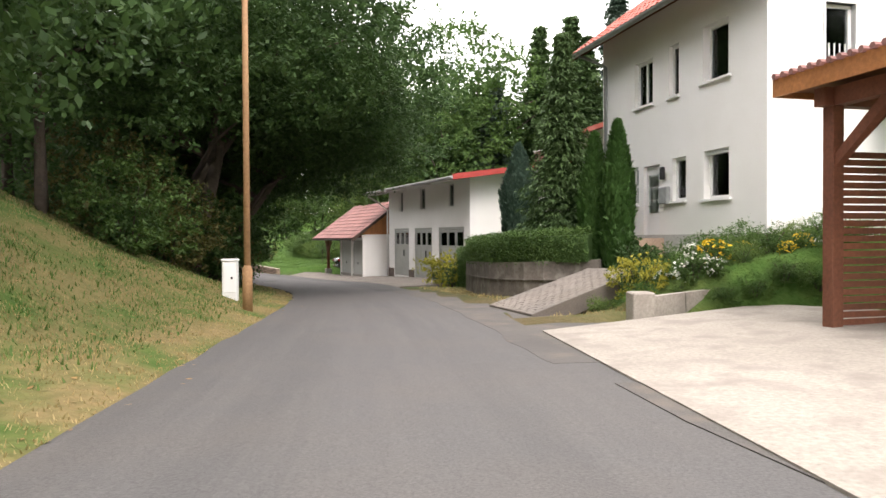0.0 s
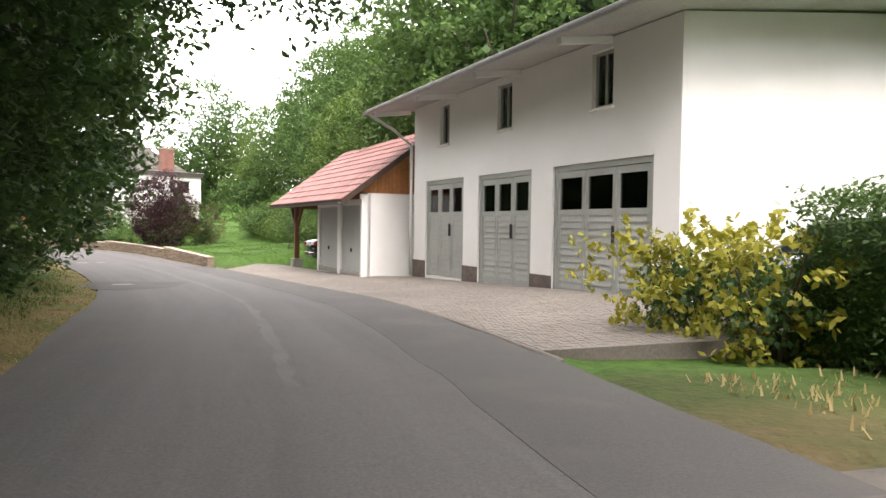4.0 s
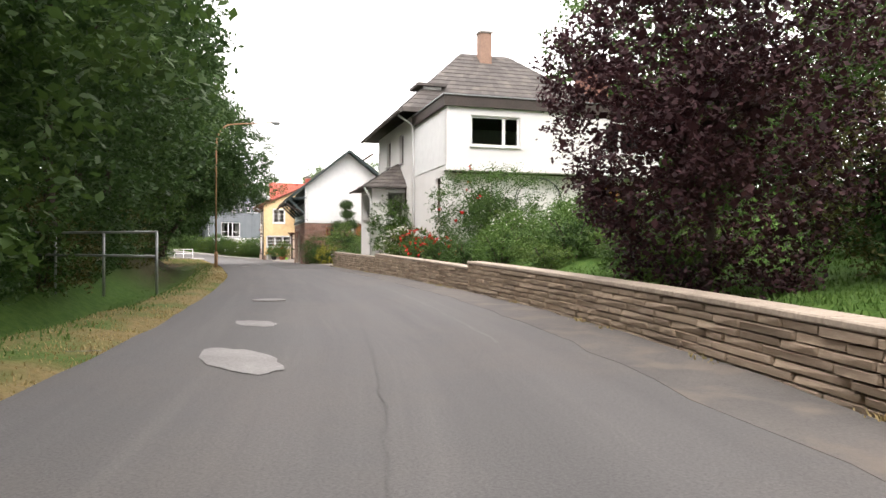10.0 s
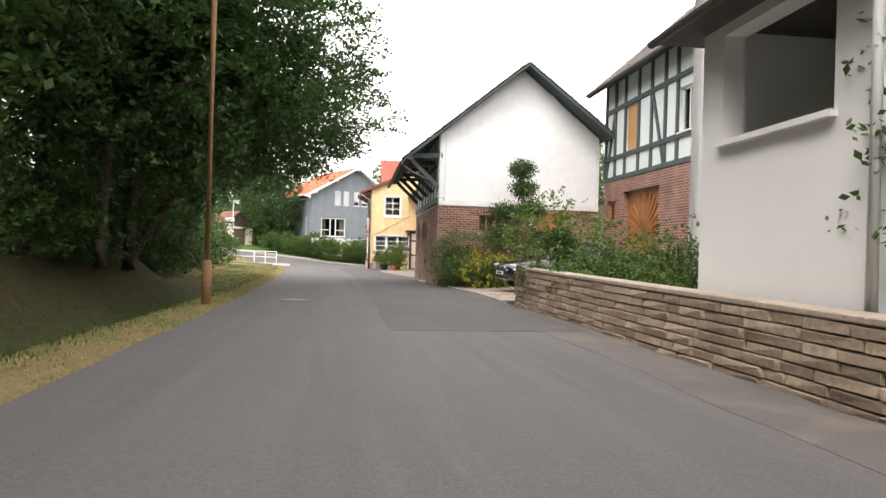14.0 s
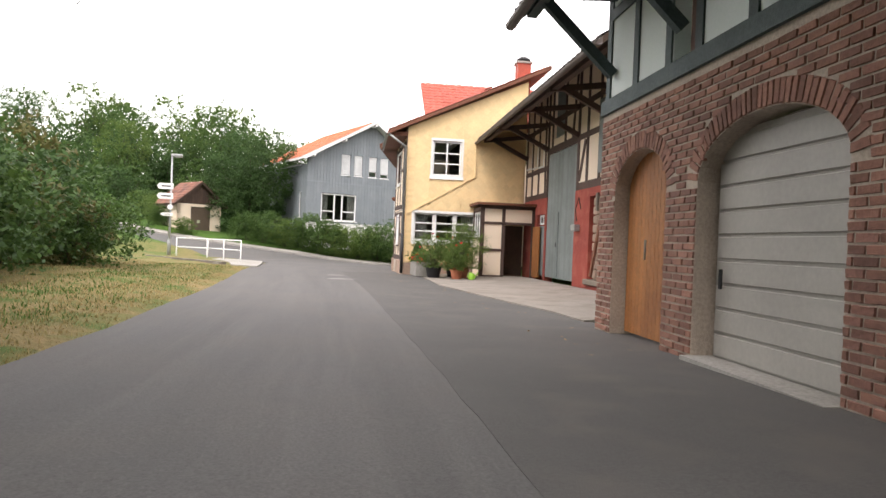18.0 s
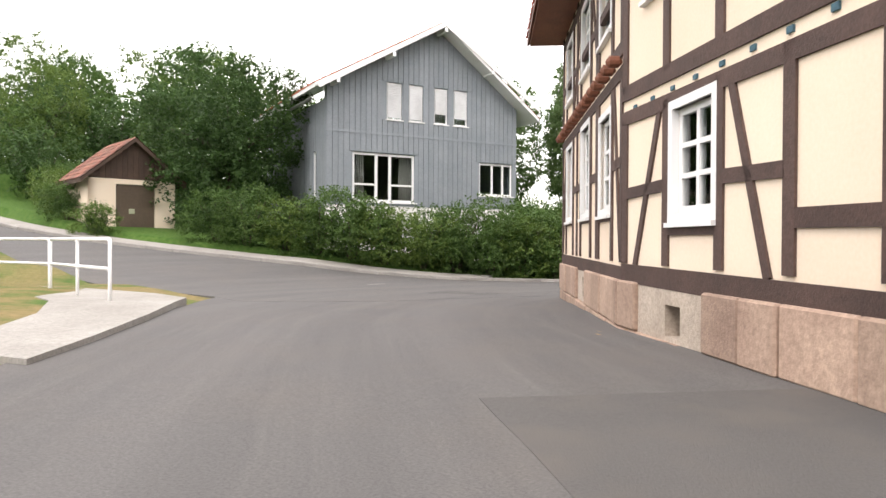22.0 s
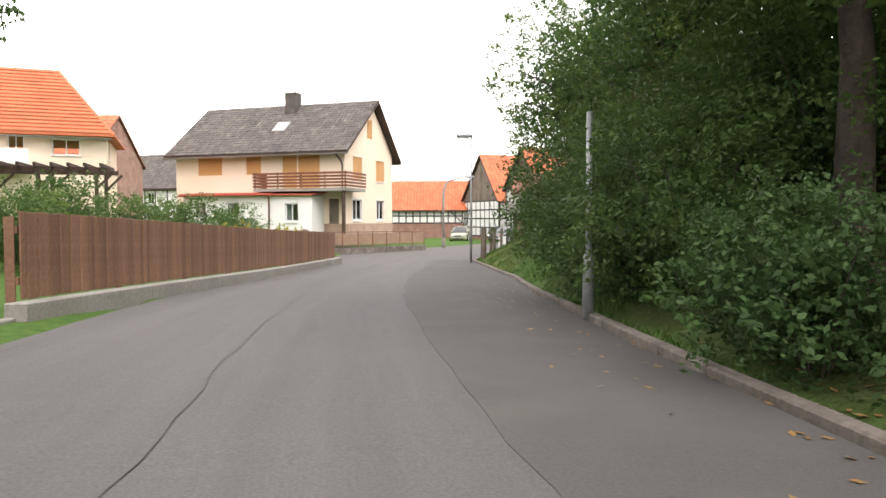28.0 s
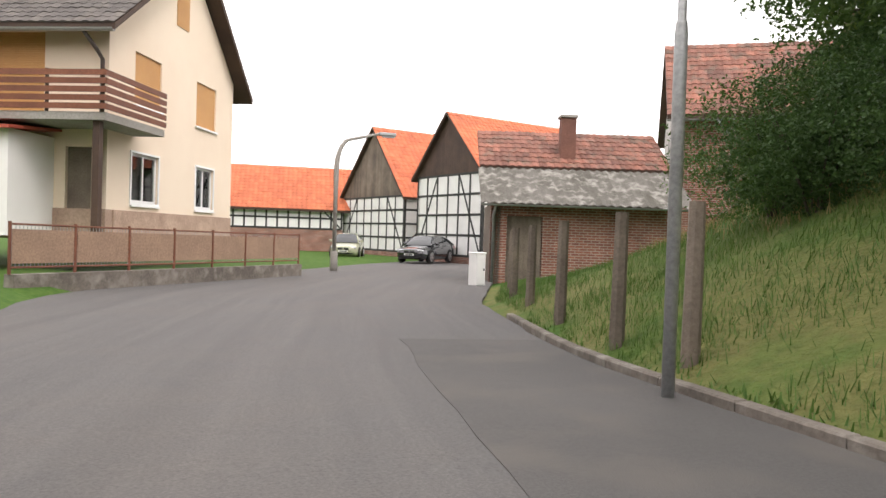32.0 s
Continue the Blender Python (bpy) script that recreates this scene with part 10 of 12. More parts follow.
def column(name, label, leaf, h, R, seed, n=9000, size=0.11, category="conifer"):
    rng = np.random.default_rng(seed)
    t = thing(name, Matrix(), label, category)
    part("trunk", tube(bmesh.new(), [(0, 0, -0.3), (0, 0, h * 0.8)], 0.07, 6, 0.02), bark, t)
    f = rng.random(n) ** 0.8
    a = rng.random(n) * 2 * math.pi
    prof = np.minimum(1, (1 - f) * 2.2) ** 0.7 * np.minimum(1, 0.75 + f * 1.5)
    r = R * prof * (1 - 0.25 * rng.random(n) ** 2) * (1 + 0.1 * np.sin(a * 3 + f * 9) + 0.06 * np.sin(a * 7 + f * 20))
    c = np.stack([r * np.cos(a), r * np.sin(a), 0.05 + f * (h - 0.1)], 1)
    tg = unit(np.stack([np.cos(a) * 0.5, np.sin(a) * 0.5, np.full(n, 1.0)], 1) + rng.normal(0, 0.3, (n, 3)))
    sd = unit(np.cross(tg, np.stack([np.cos(a), np.sin(a), np.zeros(n)], 1)) + rng.normal(0, 0.3, (n, 3)))
    ln = (size * rng.uniform(0.7, 1.4, n))[:, None]
    quads_mesh("foliage", np.stack([c - tg * ln, c + sd * ln * 0.45, c + tg * ln, c - sd * ln * 0.45], 1), LEAF[leaf], t)
    return t


def hedge(name, label, leaf, line, w, h, seed, per=420, size=0.09, rough=0.05, z0=None, category="hedge", wild=0.0):
    """A hedge along a line of (x, y, z): a dense heart, coloured dark for the inner shade, with leaves all over."""
    rng = np.random.default_rng(seed)
    L = resample(line, max(8, int(np.linalg.norm(np.diff(np.array(line)[:, :2], axis=0), axis=1).sum() * 2)))
    d = unit(np.gradient(L[:, :2], axis=0))
    nrm = np.stack([-d[:, 1], d[:, 0]], 1)
    vs, fs = [], []
    sec = [(-0.34, 0.0), (-0.36, 0.6), (-0.3, 0.86), (0, 0.9), (0.3, 0.86), (0.36, 0.6), (0.34, 0.0)]
    for i, (p, q) in enumerate(zip(L, nrm)):
        k = 1 + wild * math.sin(i * 0.9) * 0.5
        vs += [(p[0] + q[0] * a * w, p[1] + q[1] * a * w, p[2] + b * h * k * 0.96) for a, b in sec]
    m = len(sec)
    for i in range(len(L) - 1):
        for j in range(m - 1):
            fs.append((i * m + j, i * m + j + 1, (i + 1) * m + j + 1, (i + 1) * m + j))
    fs.append(tuple(range(m)))
    fs.append(tuple(range((len(L) - 1) * m, len(L) * m))[::-1])
    t = thing(name, Matrix(), label, category)
    # closed body whose dark colour stands for shade between the leaves
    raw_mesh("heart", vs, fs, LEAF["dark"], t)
    S = np.concatenate([[0], np.cumsum(np.linalg.norm(np.diff(L[:, :2], axis=0), axis=1))])
    n = int(S[-1] * (w + 2 * h) * per)
    s = rng.random(n) * S[-1]
    u = rng.random(n) * (2 * h + w)
    a = np.where(u < h, -w / 2, np.where(u > h + w, w / 2, u - h - w / 2))
    b = np.where(u < h, u, np.where(u > h + w, 2 * h + w - u, h))
    k = np.interp(s, S, 1 + wild * np.sin(np.arange(len(L)) * 0.9) * 0.5) + wild * 0.3 * np.sin(s * 5.1)
    px, py, pz = (np.interp(s, S, L[:, j]) for j in range(3))
    qx, qy = np.interp(s, S, nrm[:, 0]), np.interp(s, S, nrm[:, 1])
    inset = 1 - 0.16 * rng.random(n) ** 2
    a, b = a * inset, b * inset
    ends = rng.normal(0, rough, (n, 3))
    c = np.stack([px + qx * a * (1 + wild * 0.3), py + qy * a * (1 + wild * 0.3), pz + b * k], 1) + ends
    quads_mesh("foliage", leaf_quads(rng, c, size, 0.1, 0.5), LEAF[leaf], t)
    return t


def spot(x, y, dz=0.0, turn=0.0, s=1.0, sz=None):
    return Matrix.Translation((x, y, ground_z(x, y) + dz)) @ Matrix.Rotation(turn, 4, "Z") @ Matrix.Diagonal((s, s, sz or s, 1))


def plant(tpl, used, m):
    """The template itself goes to its first place; later ones are copies."""
    if tpl in used:
        return copy_thing(tpl, m)
    used.add(tpl)
    tpl.matrix_world = m
    return tpl


PLACED = set()
prng = random.Random(11)

# the wood on the left: tall trees behind, low crowns and shrubs in front
tall = [broadleaf("deciduous_tree", "tall dark green deciduous tree in the wood", "dark", 15, 4.4, 6.2, 8.2, 560, 36, 0.24, 21 + i, 0.26, 0.6, group="wood beside the road") for i in range(2)]
edge_t = [broadleaf("edge_tree", "leafy deciduous tree at the edge of the wood", k, 10, 3.4, 4.0, 5.1, 680, 44, 0.15, 31 + i, 0.17, 0.36, group="wood beside the road") for i, k in enumerate(("dark", "mid", "dark"))]
low = [bush("wild_shrub", "wild green shrub under the trees", k, 1.7, 1.5, 150, 30, 0.14, 41 + i, spread=0.3, group="undergrowth") for i, k in enumerate(("dark", "mid", "olive", "dark"))]
for t, d, s in ((-3.5, -9, 1), (-1.8, -10, 1.05), (0.3, -12, 1), (1.6, -9.5, 1), (3.0, -10.5, 1.1), (4.6, -10.5, 1), (6.2, -12, 1), (8.0, -12.5, 0.95), (9.8, -13, 1), (11.4, -12, 1), (13.0, -11.5, 0.95), (14.6, -12.5, 0.9), (16.0, -12, 0.85)):
    p = at(t, d)
    plant(tall[int(t * 3) % 2], PLACED, spot(p.x, p.y, 0, t * 2.1, s))
for t, d, s, k in ((-3.6, -5.6, .9, 0), (-1.6, -6.2, .95, 0), (0.0, -7.6, 1, 0), (2.9, -6.5, 1.05, 2), (5.0, -5.2, 1.15, 2), (5.8, -4.8, 1.15, 0), (6.5, -4.7, 1.2, 1), (7.3, -4.6, 1.15, 0), (8.2, -4.9, 1.15, 1), (9.3, -6.8, 1.25, 2), (10.3, -7.2, 1.25, 0), (11.3, -6.9, 1.2, 1), (12.3, -6.9, 1.25, 0), (13.3, -6.5, 1.25, 2), (14.3, -6.9, 1.25, 0), (15.2, -6.8, 1.2, 1), (16.0, -6.8, 1.15, 0), (16.9, -6.8, 1.15, 2), (17.6, -8.2, 1.1, 1), (19.0, -8.0, .85, 0)):
    p = at(t, d)
    plant(edge_t[k], PLACED, spot(p.x, p.y, 0.9 if 9 < t < 18 else 0.0, t * 1.7, s))
for i in range(64):
    t = -3.5 + i * 0.305
    if 0.4 < t < 2.7:
        continue
    d = -(4.9 if t < 4 else 5.0 if t < 6.5 else 6.9 if t < 9 else 8.4 if t < 11 else 7.6) - prng.uniform(-0.2, 2.2)
    p = at(t, d)
    plant(low[i % 4], PLACED, spot(p.x, p.y, -0.1, i * 1.3, prng.uniform(0.65, 1.05)))

for i, (t, d, s) in enumerate(((12.2, -6.9, .9), (12.7, -6.7, .95), (13.1, -6.5, .9), (13.5, -6.6, .95), (14.0, -6.4, .9), (14.5, -6.5, .95), (15.0, -6.2, .9), (15.5, -6.4, .9), (16.0, -6.4, .85), (16.6, -6.6, .95), (17.3, -6.9, .95), (16.9, -6.4, .9), (17.2, -6.7, .9), (17.6, -7.2, 1.0), (17.9, -7.6, 1.0), (6.3, -4.9, .7), (7.0, -5.2, .75), (7.6, -5.6, .8), (3.5, -4.7, .9), (3.9, -4.5, 1.0), (4.3, -4.4, 1.0), (4.7, -4.3, 1.0), (5.1, -4.4, 1.0), (5.6, -4.4, .9), (4.1, -5.8, 1.2), (4.9, -5.8, 1.2))):
    p = at(t, d)
    plant(low[i % 4], PLACED, spot(p.x, p.y, -0.1, i * 2.3, s))

# boughs over the road, small leaves seen close
near_ash = broadleaf("ash_tree", "large ash with boughs hanging over the road", "dark", 11, 3.6, 2.9, 6.0, 620, 54, 0.14, 51, 0.26, 0.36, lean=(0.5, -0.8), group="wood beside the road", droop=0.7)
p = at(1.25, -6.2)
plant(near_ash, PLACED, spot(p.x, p.y, -1.5, 0.0))
plant(near_ash, PLACED, (lambda q: spot(q.x, q.y, -2.7, 2.0, 0.9))(at(0.95, -5.6)))
oak = broadleaf("oak_tree", "old oak with a wide dark crown over the road", "dark", 12, 4.9, 3.9, 6.4, 1100, 60, 0.14, 52, 0.32, 0.38, lean=(1.6, 0.0), group="wood beside the road", flat_base=0.25, dense=0.95)
p = at(4.0, -4.6)
plant(oak, PLACED, spot(p.x, p.y, 0.0, radians(heading(4.0) - 90), 1.08))
plant(oak, PLACED, (lambda q: spot(q.x, q.y, 0.3, radians(heading(5.3) - 90), 1.0))(at(5.3, -4.0)))
bough_tree = broadleaf("beech_tree", "spreading beech whose lower boughs reach over the road", "dark", 11, 5.0, 3.0, 5.9, 820, 62, 0.135, 53, 0.28, 0.42, lean=(4.4, 0.0), group="wood beside the road", flat_base=0.35, dense=0.8)
plant(edge_t[0], PLACED, (lambda q: spot(q.x, q.y, 0, 2.2, 1.15))(at(8.6, -5.0)))
plant(oak, PLACED, (lambda q: spot(q.x, q.y, 0.4, radians(heading(17.6) - 90), 0.95))(at(17.5, -6.6)))
plant(edge_t[2], PLACED, (lambda q: spot(q.x, q.y, 1.4, 1.0, 1.15))(at(17.2, -5.4)))
plant(bough_tree, PLACED, (lambda q: spot(q.x, q.y, 0.2, radians(heading(4.0) - 90), 0.86))(at(4.0, -5.7)))
plant(bough_tree, PLACED, (lambda q: spot(q.x, q.y, 0.2, radians(heading(4.5) - 90), 0.9))(at(4.5, -4.3)))
plant(bough_tree, PLACED, (lambda q: spot(q.x, q.y, 0.3, radians(heading(17.3) - 90), 0.86))(at(17.5, -5.9)))
plant(edge_t[0], PLACED, (lambda q: spot(q.x, q.y, 1.0, 0.4, 1.1))(at(16.8, -5.3)))
p = at(18.8, -8.4)
plant(bough_tree, PLACED, spot(p.x, p.y, 0, radians(heading(18.5) - 90)))

# low growth along the ditch and the corner on the left
for t, d, s, k in ((-57.0, 65.5, 1.1, 1), (-58.6, 67.6, 1.2, 0), (-60.4, 69.6, 1.25, 1), (-62.5, 71.5, 1.3, 0), (-64.5, 72.6, 1.4, 1), (-66.5, 74.0, 1.45, 0), (-68.5, 75.5, 1.45, 2), (-70.5, 76.6, 1.4, 0), (-66.0, 70.0, 1.8, 1), (-70.0, 73.0, 1.8, 0), (-74.0, 77.5, 1.5, 1), (-61.0, 66.0, 1.7, 0), (-76.0, 80.2, 1.1, 3), (-69.0, 77.8, 1.15, 1), (-71.5, 79.2, 1.15, 0), (-100, 88.5, 1.3, 1), (-95.5, 87.6, 1.2, 0), (-91, 87.4, 1.1, 1), (-104, 89, 1.4, 0), (-108, 90, 1.5, 1), (-99, 84, 1.8, 0), (-106, 85, 2.0, 1), (-92, 84, 1.5, 2), (-112, 100, 1.8, 0), (-106, 98.6, 1.5, 1), (-103, 97.6, 1.3, 3), (-118, 100, 2, 1), (-108, 104, 2.2, 0), (-101, 104, 2.0, 1), (-98, 108, 2.0, 0), (-97, 113, 2, 1), (-124, 102, 2.4, 0), (-113, 107, 2.4, 1), (-86, 82, 1.2, 1), (-81, 82, .9, 3)):
    plant(low[k], PLACED, spot(t, d, -0.1, t * 3, s))

# wooded slope on the right: conifers behind the houses, broadleaved trees beyond
fir = spruce("fir_tree", "dark green fir beside the white house", "conifer", 5.2, 1.12, 61, 32, 14, 16, width=0.16)
plant(fir, PLACED, spot(6.6, -6.6, 0.0, 0, 1.1, 1.25))
spr = [spruce("spruce_tree", "tall %s spruce on the slope behind the houses" % c, k, 16, 4.0, 62 + i, 30, 13, 15, width=0.26) for i, (k, c) in enumerate((("conifer", "dark"), ("conifer_blue", "blue-grey"), ("conifer", "green")))]
for i, (x, y, s) in enumerate(((15.0, 7.2, .8), (16.0, 3.2, .9), (16.5, 10.5, 1), (14.6, 14.8, .95), (17.5, 16, 1), (11.9, 19.6, .9), (13, 20, 1), (7.5, 24, .85), (11, 27, .95), (18, 3, 1), (20, 10, 1.05), (17, -3, 1), (21, -8, 1.05), (16, 24, 1), (17.5, -12, 1), (5.5, 30, .9), (22, 18, 1.05))):
    plant(spr[i % 3], PLACED, spot(x, y, -0.2, i * 1.9, s))
col_blue = column("column_juniper", "blue-green column juniper behind the hedge", "blue", 3.9, 0.62, 66)
plant(col_blue, PLACED, spot(6.3, 0.3, 0.5))
thj = column("thuja", "slim dark green column thuja at the front door", "thuja", 3.5, 0.34, 67)
plant(thj, PLACED, spot(7.05, -8.25, 0))
plant(thj, PLACED, spot(7.42, -8.9, 0, 1.2, 0.98))
slope = [broadleaf("slope_tree", "bright green deciduous tree on the hillside", k, 10, 3.4, 4.2, 5.2, 460, 40, 0.17, 71 + i, 0.17, 0.38, group="trees on the hillside") for i, k in enumerate(("light", "mid"))]
for x, y, s, k in ((-2.0, 34.0, .8, 0), (-3.2, 38.0, .8, 0), (-0.5, 39.5, 1.05, 1), (-3.4, 46.0, 1.2, 1), (-6.6, 54, 1.3, 1), (-12.5, 66, 1.4, 0), (-10.5, 59.5, 1.0, 1), (-2, 50, 1.1, 1), (1.5, 44, 1.1, 1), (3.0, 36, 1, 0), (4.5, 30.5, 1, 1), (0, 30, .7, 1), (-15.0, 66, .9, 0), (-6, 60, 1.1, 1), (5, 52, 1.2, 1), (8, 40, 1.2, 0), (-24, 72, .9, 1), (-17, 70, 1.1, 0), (-26, 84, 1, 1), (1.5, 27.5, 1.15, 1), (-0.5, 31.0, 1.05, 0), (4.0, 24.5, 1.45, 1), (3.0, 29.5, 1.6, 0), (6.5, 27, 1.7, 1)):
    plant(slope[k], PLACED, spot(x, y, -0.1, x * 3, s))
plant(slope[1], PLACED, spot(-21.5, 73.0, -0.1, 1.0, 1.6))
for x, y, s, k in ((-5.2, 45.0, 1.0, 1), (-4.4, 41.3, .95, 0), (-2.4, 38.2, 1.0, 1), (-1.0, 35.2, .95, 0), (-1.8, 43.0, 1.25, 1), (0.8, 39.0, 1.3, 1)):
    plant(slope[k], PLACED, spot(x, y, -1.5, y, s))
for i, (x, y, s) in enumerate(((0, 46, 1.8), (-3, 50, 2.0), (2, 40, 1.8), (5, 45, 2.2), (4, 34, 1.6), (8, 33, 2.0), (8, 27, 2.0), (1, 36.5, 1.5), (-1.5, 43, 1.7), (10, 38, 2.4), (-15, 60.5, 2.0), (3, 52, 2.4), (11, 46, 2.6))):
    plant(low[(1, 0, 1, 2)[i % 4]], PLACED, spot(x, y, -0.1, i, s))
# ivy and ground cover on the bank behind the lawn
bank = [bush("bank_shrub", "low dense green shrub on the bank", k, 1.5, 0.75, 190, 36, 0.095, 81 + i, spread=0.25, group="shrubs on the bank") for i, k in enumerate(("light", "mid"))]
for i, (t, d) in enumerate(((8.7, 11.2), (9.1, 10.8), (9.6, 10.6), (10.1, 10.4), (10.6, 10.4), (11.0, 10.8), (8.6, 13.4), (8.3, 12.4), (9.35, 10.7), (9.85, 10.5), (10.35, 10.4), (10.8, 10.6), (11.4, 11.6))):
    p = at(t, d)
    plant(bank[i % 2], PLACED, spot(p.x, p.y, -0.1, i, 0.9 + (i % 3) * 0.15))
purple = broadleaf("purple_leaf_tree", "dense purple-leaved shrub tree on the lawn", "purple", 4.4, 1.85, 2.15, 2.3, 680, 64, 0.078, 91, 0.09, 0.2, dense=0.95)
plant(purple, PLACED, spot(-15.5, 40.6, -0.1))
ol = bush("olive_shrub", "round olive-green shrub beside the purple tree", "olive", 1.35, 1.3, 160, 50, 0.07, 92)
plant(ol, PLACED, spot(-13.2, 41.6, -0.1))
apple = broadleaf("young_fruit_tree", "young slender fruit tree on the lawn", "light", 2.6, 0.75, 0.85, 1.4, 40, 20, 0.1, 93, 0.035, 0.2, core=0.1)
plant(apple, PLACED, spot(-6.1, 32.8, 0))

# ---------------------------------------------------------------- gardens and far trees
def place(tpl, x, y, s=1.0, dz=-0.05, sz=None):
    return plant(tpl, PLACED, spot(x, y, dz, x * 2.7 + y, s, sz))


def beside(tpl, t, d, s=1.0, dz=-0.05, sz=None):
    p = at(t, d)
    return plant(tpl, PLACED, spot(p.x, p.y, dz, t * 3.1, s, sz))


# wood behind the grey house and round tree beside it
far_t = [broadleaf("background_tree", "tall deciduous tree behind the houses", k, 11, 4.0, 5.0, 6.0, 420, 34, 0.26, 101 + i, 0.2, 0.5, group="trees behind the houses") for i, k in enumerate(("mid", "light"))]
for i, (x, y, s) in enumerate(((-105, 108, 1.0), (-110, 112, 1.1), (-104, 116, 1.0), (-98, 119, .9), (-118, 106, 1.15), (-126, 106, 1.2), (-113, 119, 1.2), (-122, 114, 1.25), (-133, 112, 1.3), (-108, 100, .75), (-136, 103, 1.2), (-96, 126, .9), (-103, 126, 1.1), (-128, 86, 1.1), (-118, 83, 1.0), (-108, 80, .9), (-140, 92, 1.3), (-98, 76, .8), (-92, 72, .75), (-86, 70, .7), (-122, 76, 1.2))):
    place(far_t[i % 2], x, y, s * 0.8, sz=s * 0.84)
linden = broadleaf("round_tree", "round-crowned dark green tree beside the grey house", "dark", 7.5, 3.4, 3.5, 3.9, 900, 56, 0.15, 104, 0.18, 0.34, dense=0.92)
place(linden, -91.0, 100.9)
hedge_sh = [bush("hedge_shrub", "dense mixed shrub in the roadside hedge", k, 1.2, 1.15, 200, 40, 0.09, 111 + i, spread=0.24, group="roadside hedge") for i, k in enumerate(("light", "mid", "mid", "light"))]
for i, (x, y, s) in enumerate(((-78.4, 107.4, 1.15), (-79.4, 106.6, 1.15), (-80.3, 105.6, 1.1), (-81.2, 104.6, 1.05), (-82.0, 103.6, 1.0), (-82.9, 102.4, .95), (-83.6, 101.4, 1.05), (-84.4, 100.4, .95), (-85.2, 99.6, .9), (-86.2, 98.6, .85), (-87.2, 98.0, .8), (-79.6, 108.8, 1.3), (-80.8, 107.4, 1.2), (-80.4, 110.4, 1.2), (-82.4, 105.2, 1.0))):
    place(hedge_sh[(i * 3) % 4 if i % 3 else 1], x, y, s)
for i, (x, y, s) in enumerate(((-90.4, 95.0, .55), (-93.2, 95.2, .6), (-94.5, 95.6, .7), (-96.0, 96.2, .8), (-97.8, 97, .9), (-100, 97.5, .9), (-94.5, 98.5, 1), (-97, 100, 1.2))):
    place(hedge_sh[(3, 2, 0)[i % 3]], x, y, s)
wil = broadleaf("willow_tree", "tall soft green willow behind the grey house", "willow", 14, 4.0, 5.6, 8.0, 1000, 48, 0.22, 121, 0.28, 0.45, droop=1.6, core=0.2, dense=0.9)
place(wil, -87.0, 127.5, 0.98)
place(wil, -92.0, 121.0, 0.8)
# garden behind the plank fence
for i, (x, y, s) in enumerate(((-81.5, 113.5, .9), (-82.5, 116, 1.0), (-84, 118.5, 1.1), (-80.2, 122.5, .75), (-81.5, 126, .95), (-79.4, 129.0, .85), (-78.0, 132.5, .95), (-81.8, 131, 1.15), (-79.5, 135, 1.2), (-76.6, 136.2, .9), (-84.5, 123, 1.2), (-86, 133, 1.2), (-83.2, 136, 1.15), (-76.6, 140, .8), (-74.6, 137.6, .5))):
    place(hedge_sh[(0, 1, 1, 2)[i % 4]], x, y, s)
daisy = bush("daisy_clump", "clump of white daisies by the garden gate", "grass", 0.7, 0.45, 60, 24, 0.12, 131, "white", 60, spread=0.14, fs=0.07)
for x, y in ((-79.0, 113.0), (-79.8, 112.2), (-79.4, 114.4)):
    place(daisy, x, y)
lav = bush("lavender", "grey-purple lavender cushion at the path", "blue", 0.45, 0.35, 50, 24, 0.09, 132, spread=0.1)
place(lav, -78.2, 110.6)
place(lav, -78.5, 111.3, 1.1)
gv = bush("garden_greens", "yellow-green garden plants above the fence", "gold", 0.6, 0.35, 40, 22, 0.1, 133, spread=0.12)
for x, y in ((-75.2, 131.5), (-74.8, 133.2), (-76, 129), (-74.2, 135.0)):
    place(gv, x, y, 1.2, 0.3)

# trees over the bank on the right-hand corner
ash = broadleaf("plum_tree", "old spreading plum tree overhanging the road", "mid", 8.5, 4.5, 3.5, 5.1, 760, 58, 0.105, 141, 0.24, 0.34, lean=(-0.4, -0.2), droop=0.7, dense=0.5, flat_base=0.45)
plant(ash, PLACED, spot(-69.3, 110.2, -0.1, 0.0))
bank_t = [broadleaf("bank_tree", "leafy green tree on the road bank", k, 9, 3.5, 3.9, 4.7, 520, 44, 0.125, 142 + i, 0.18, 0.34, group="trees on the bank") for i, k in enumerate(("mid", "light"))]
near_sh = [bush("bank_bush", "dense dark bush overhanging the road edge", k, 1.7, 1.5, 300, 44, 0.085, 145 + i, spread=0.3, group="bushes on the bank") for i, k in enumerate(("dark", "mid"))]
for i, (t, d, s) in enumerate(((30.0, 4.0, .8), (29.75, 3.7, .8), (29.5, 3.5, .8), (29.25, 3.5, .85), (29.6, 6.2, .9), (29.8, 6.8, 1.1), (28.85, 3.1, .5), (29.3, 5.4, 1.1), (29.6, 5.2, 1.1), (29.9, 5.6, 1.1), (33.2, 8.4, 1.0), (33.5, 10.0, 1.15), (33.8, 12.0, 1.1), (33.6, 11.8, 1.4))):
    beside(near_sh[i % 2], t, d, s)
slope_sh = bush("slope_sapling", "light green sapling in the tall grass of the bank", "light", 0.9, 1.1, 60, 26, 0.08, 148, spread=0.22, group="bushes on the bank")
for t, d, s in ((32.1, 5.6, .9), (32.4, 7.2, 1.1), (31.9, 7.0, 1.0), (32.7, 6.0, .8), (32.0, 8.6, 1.2)):
    beside(slope_sh, t, d, s)
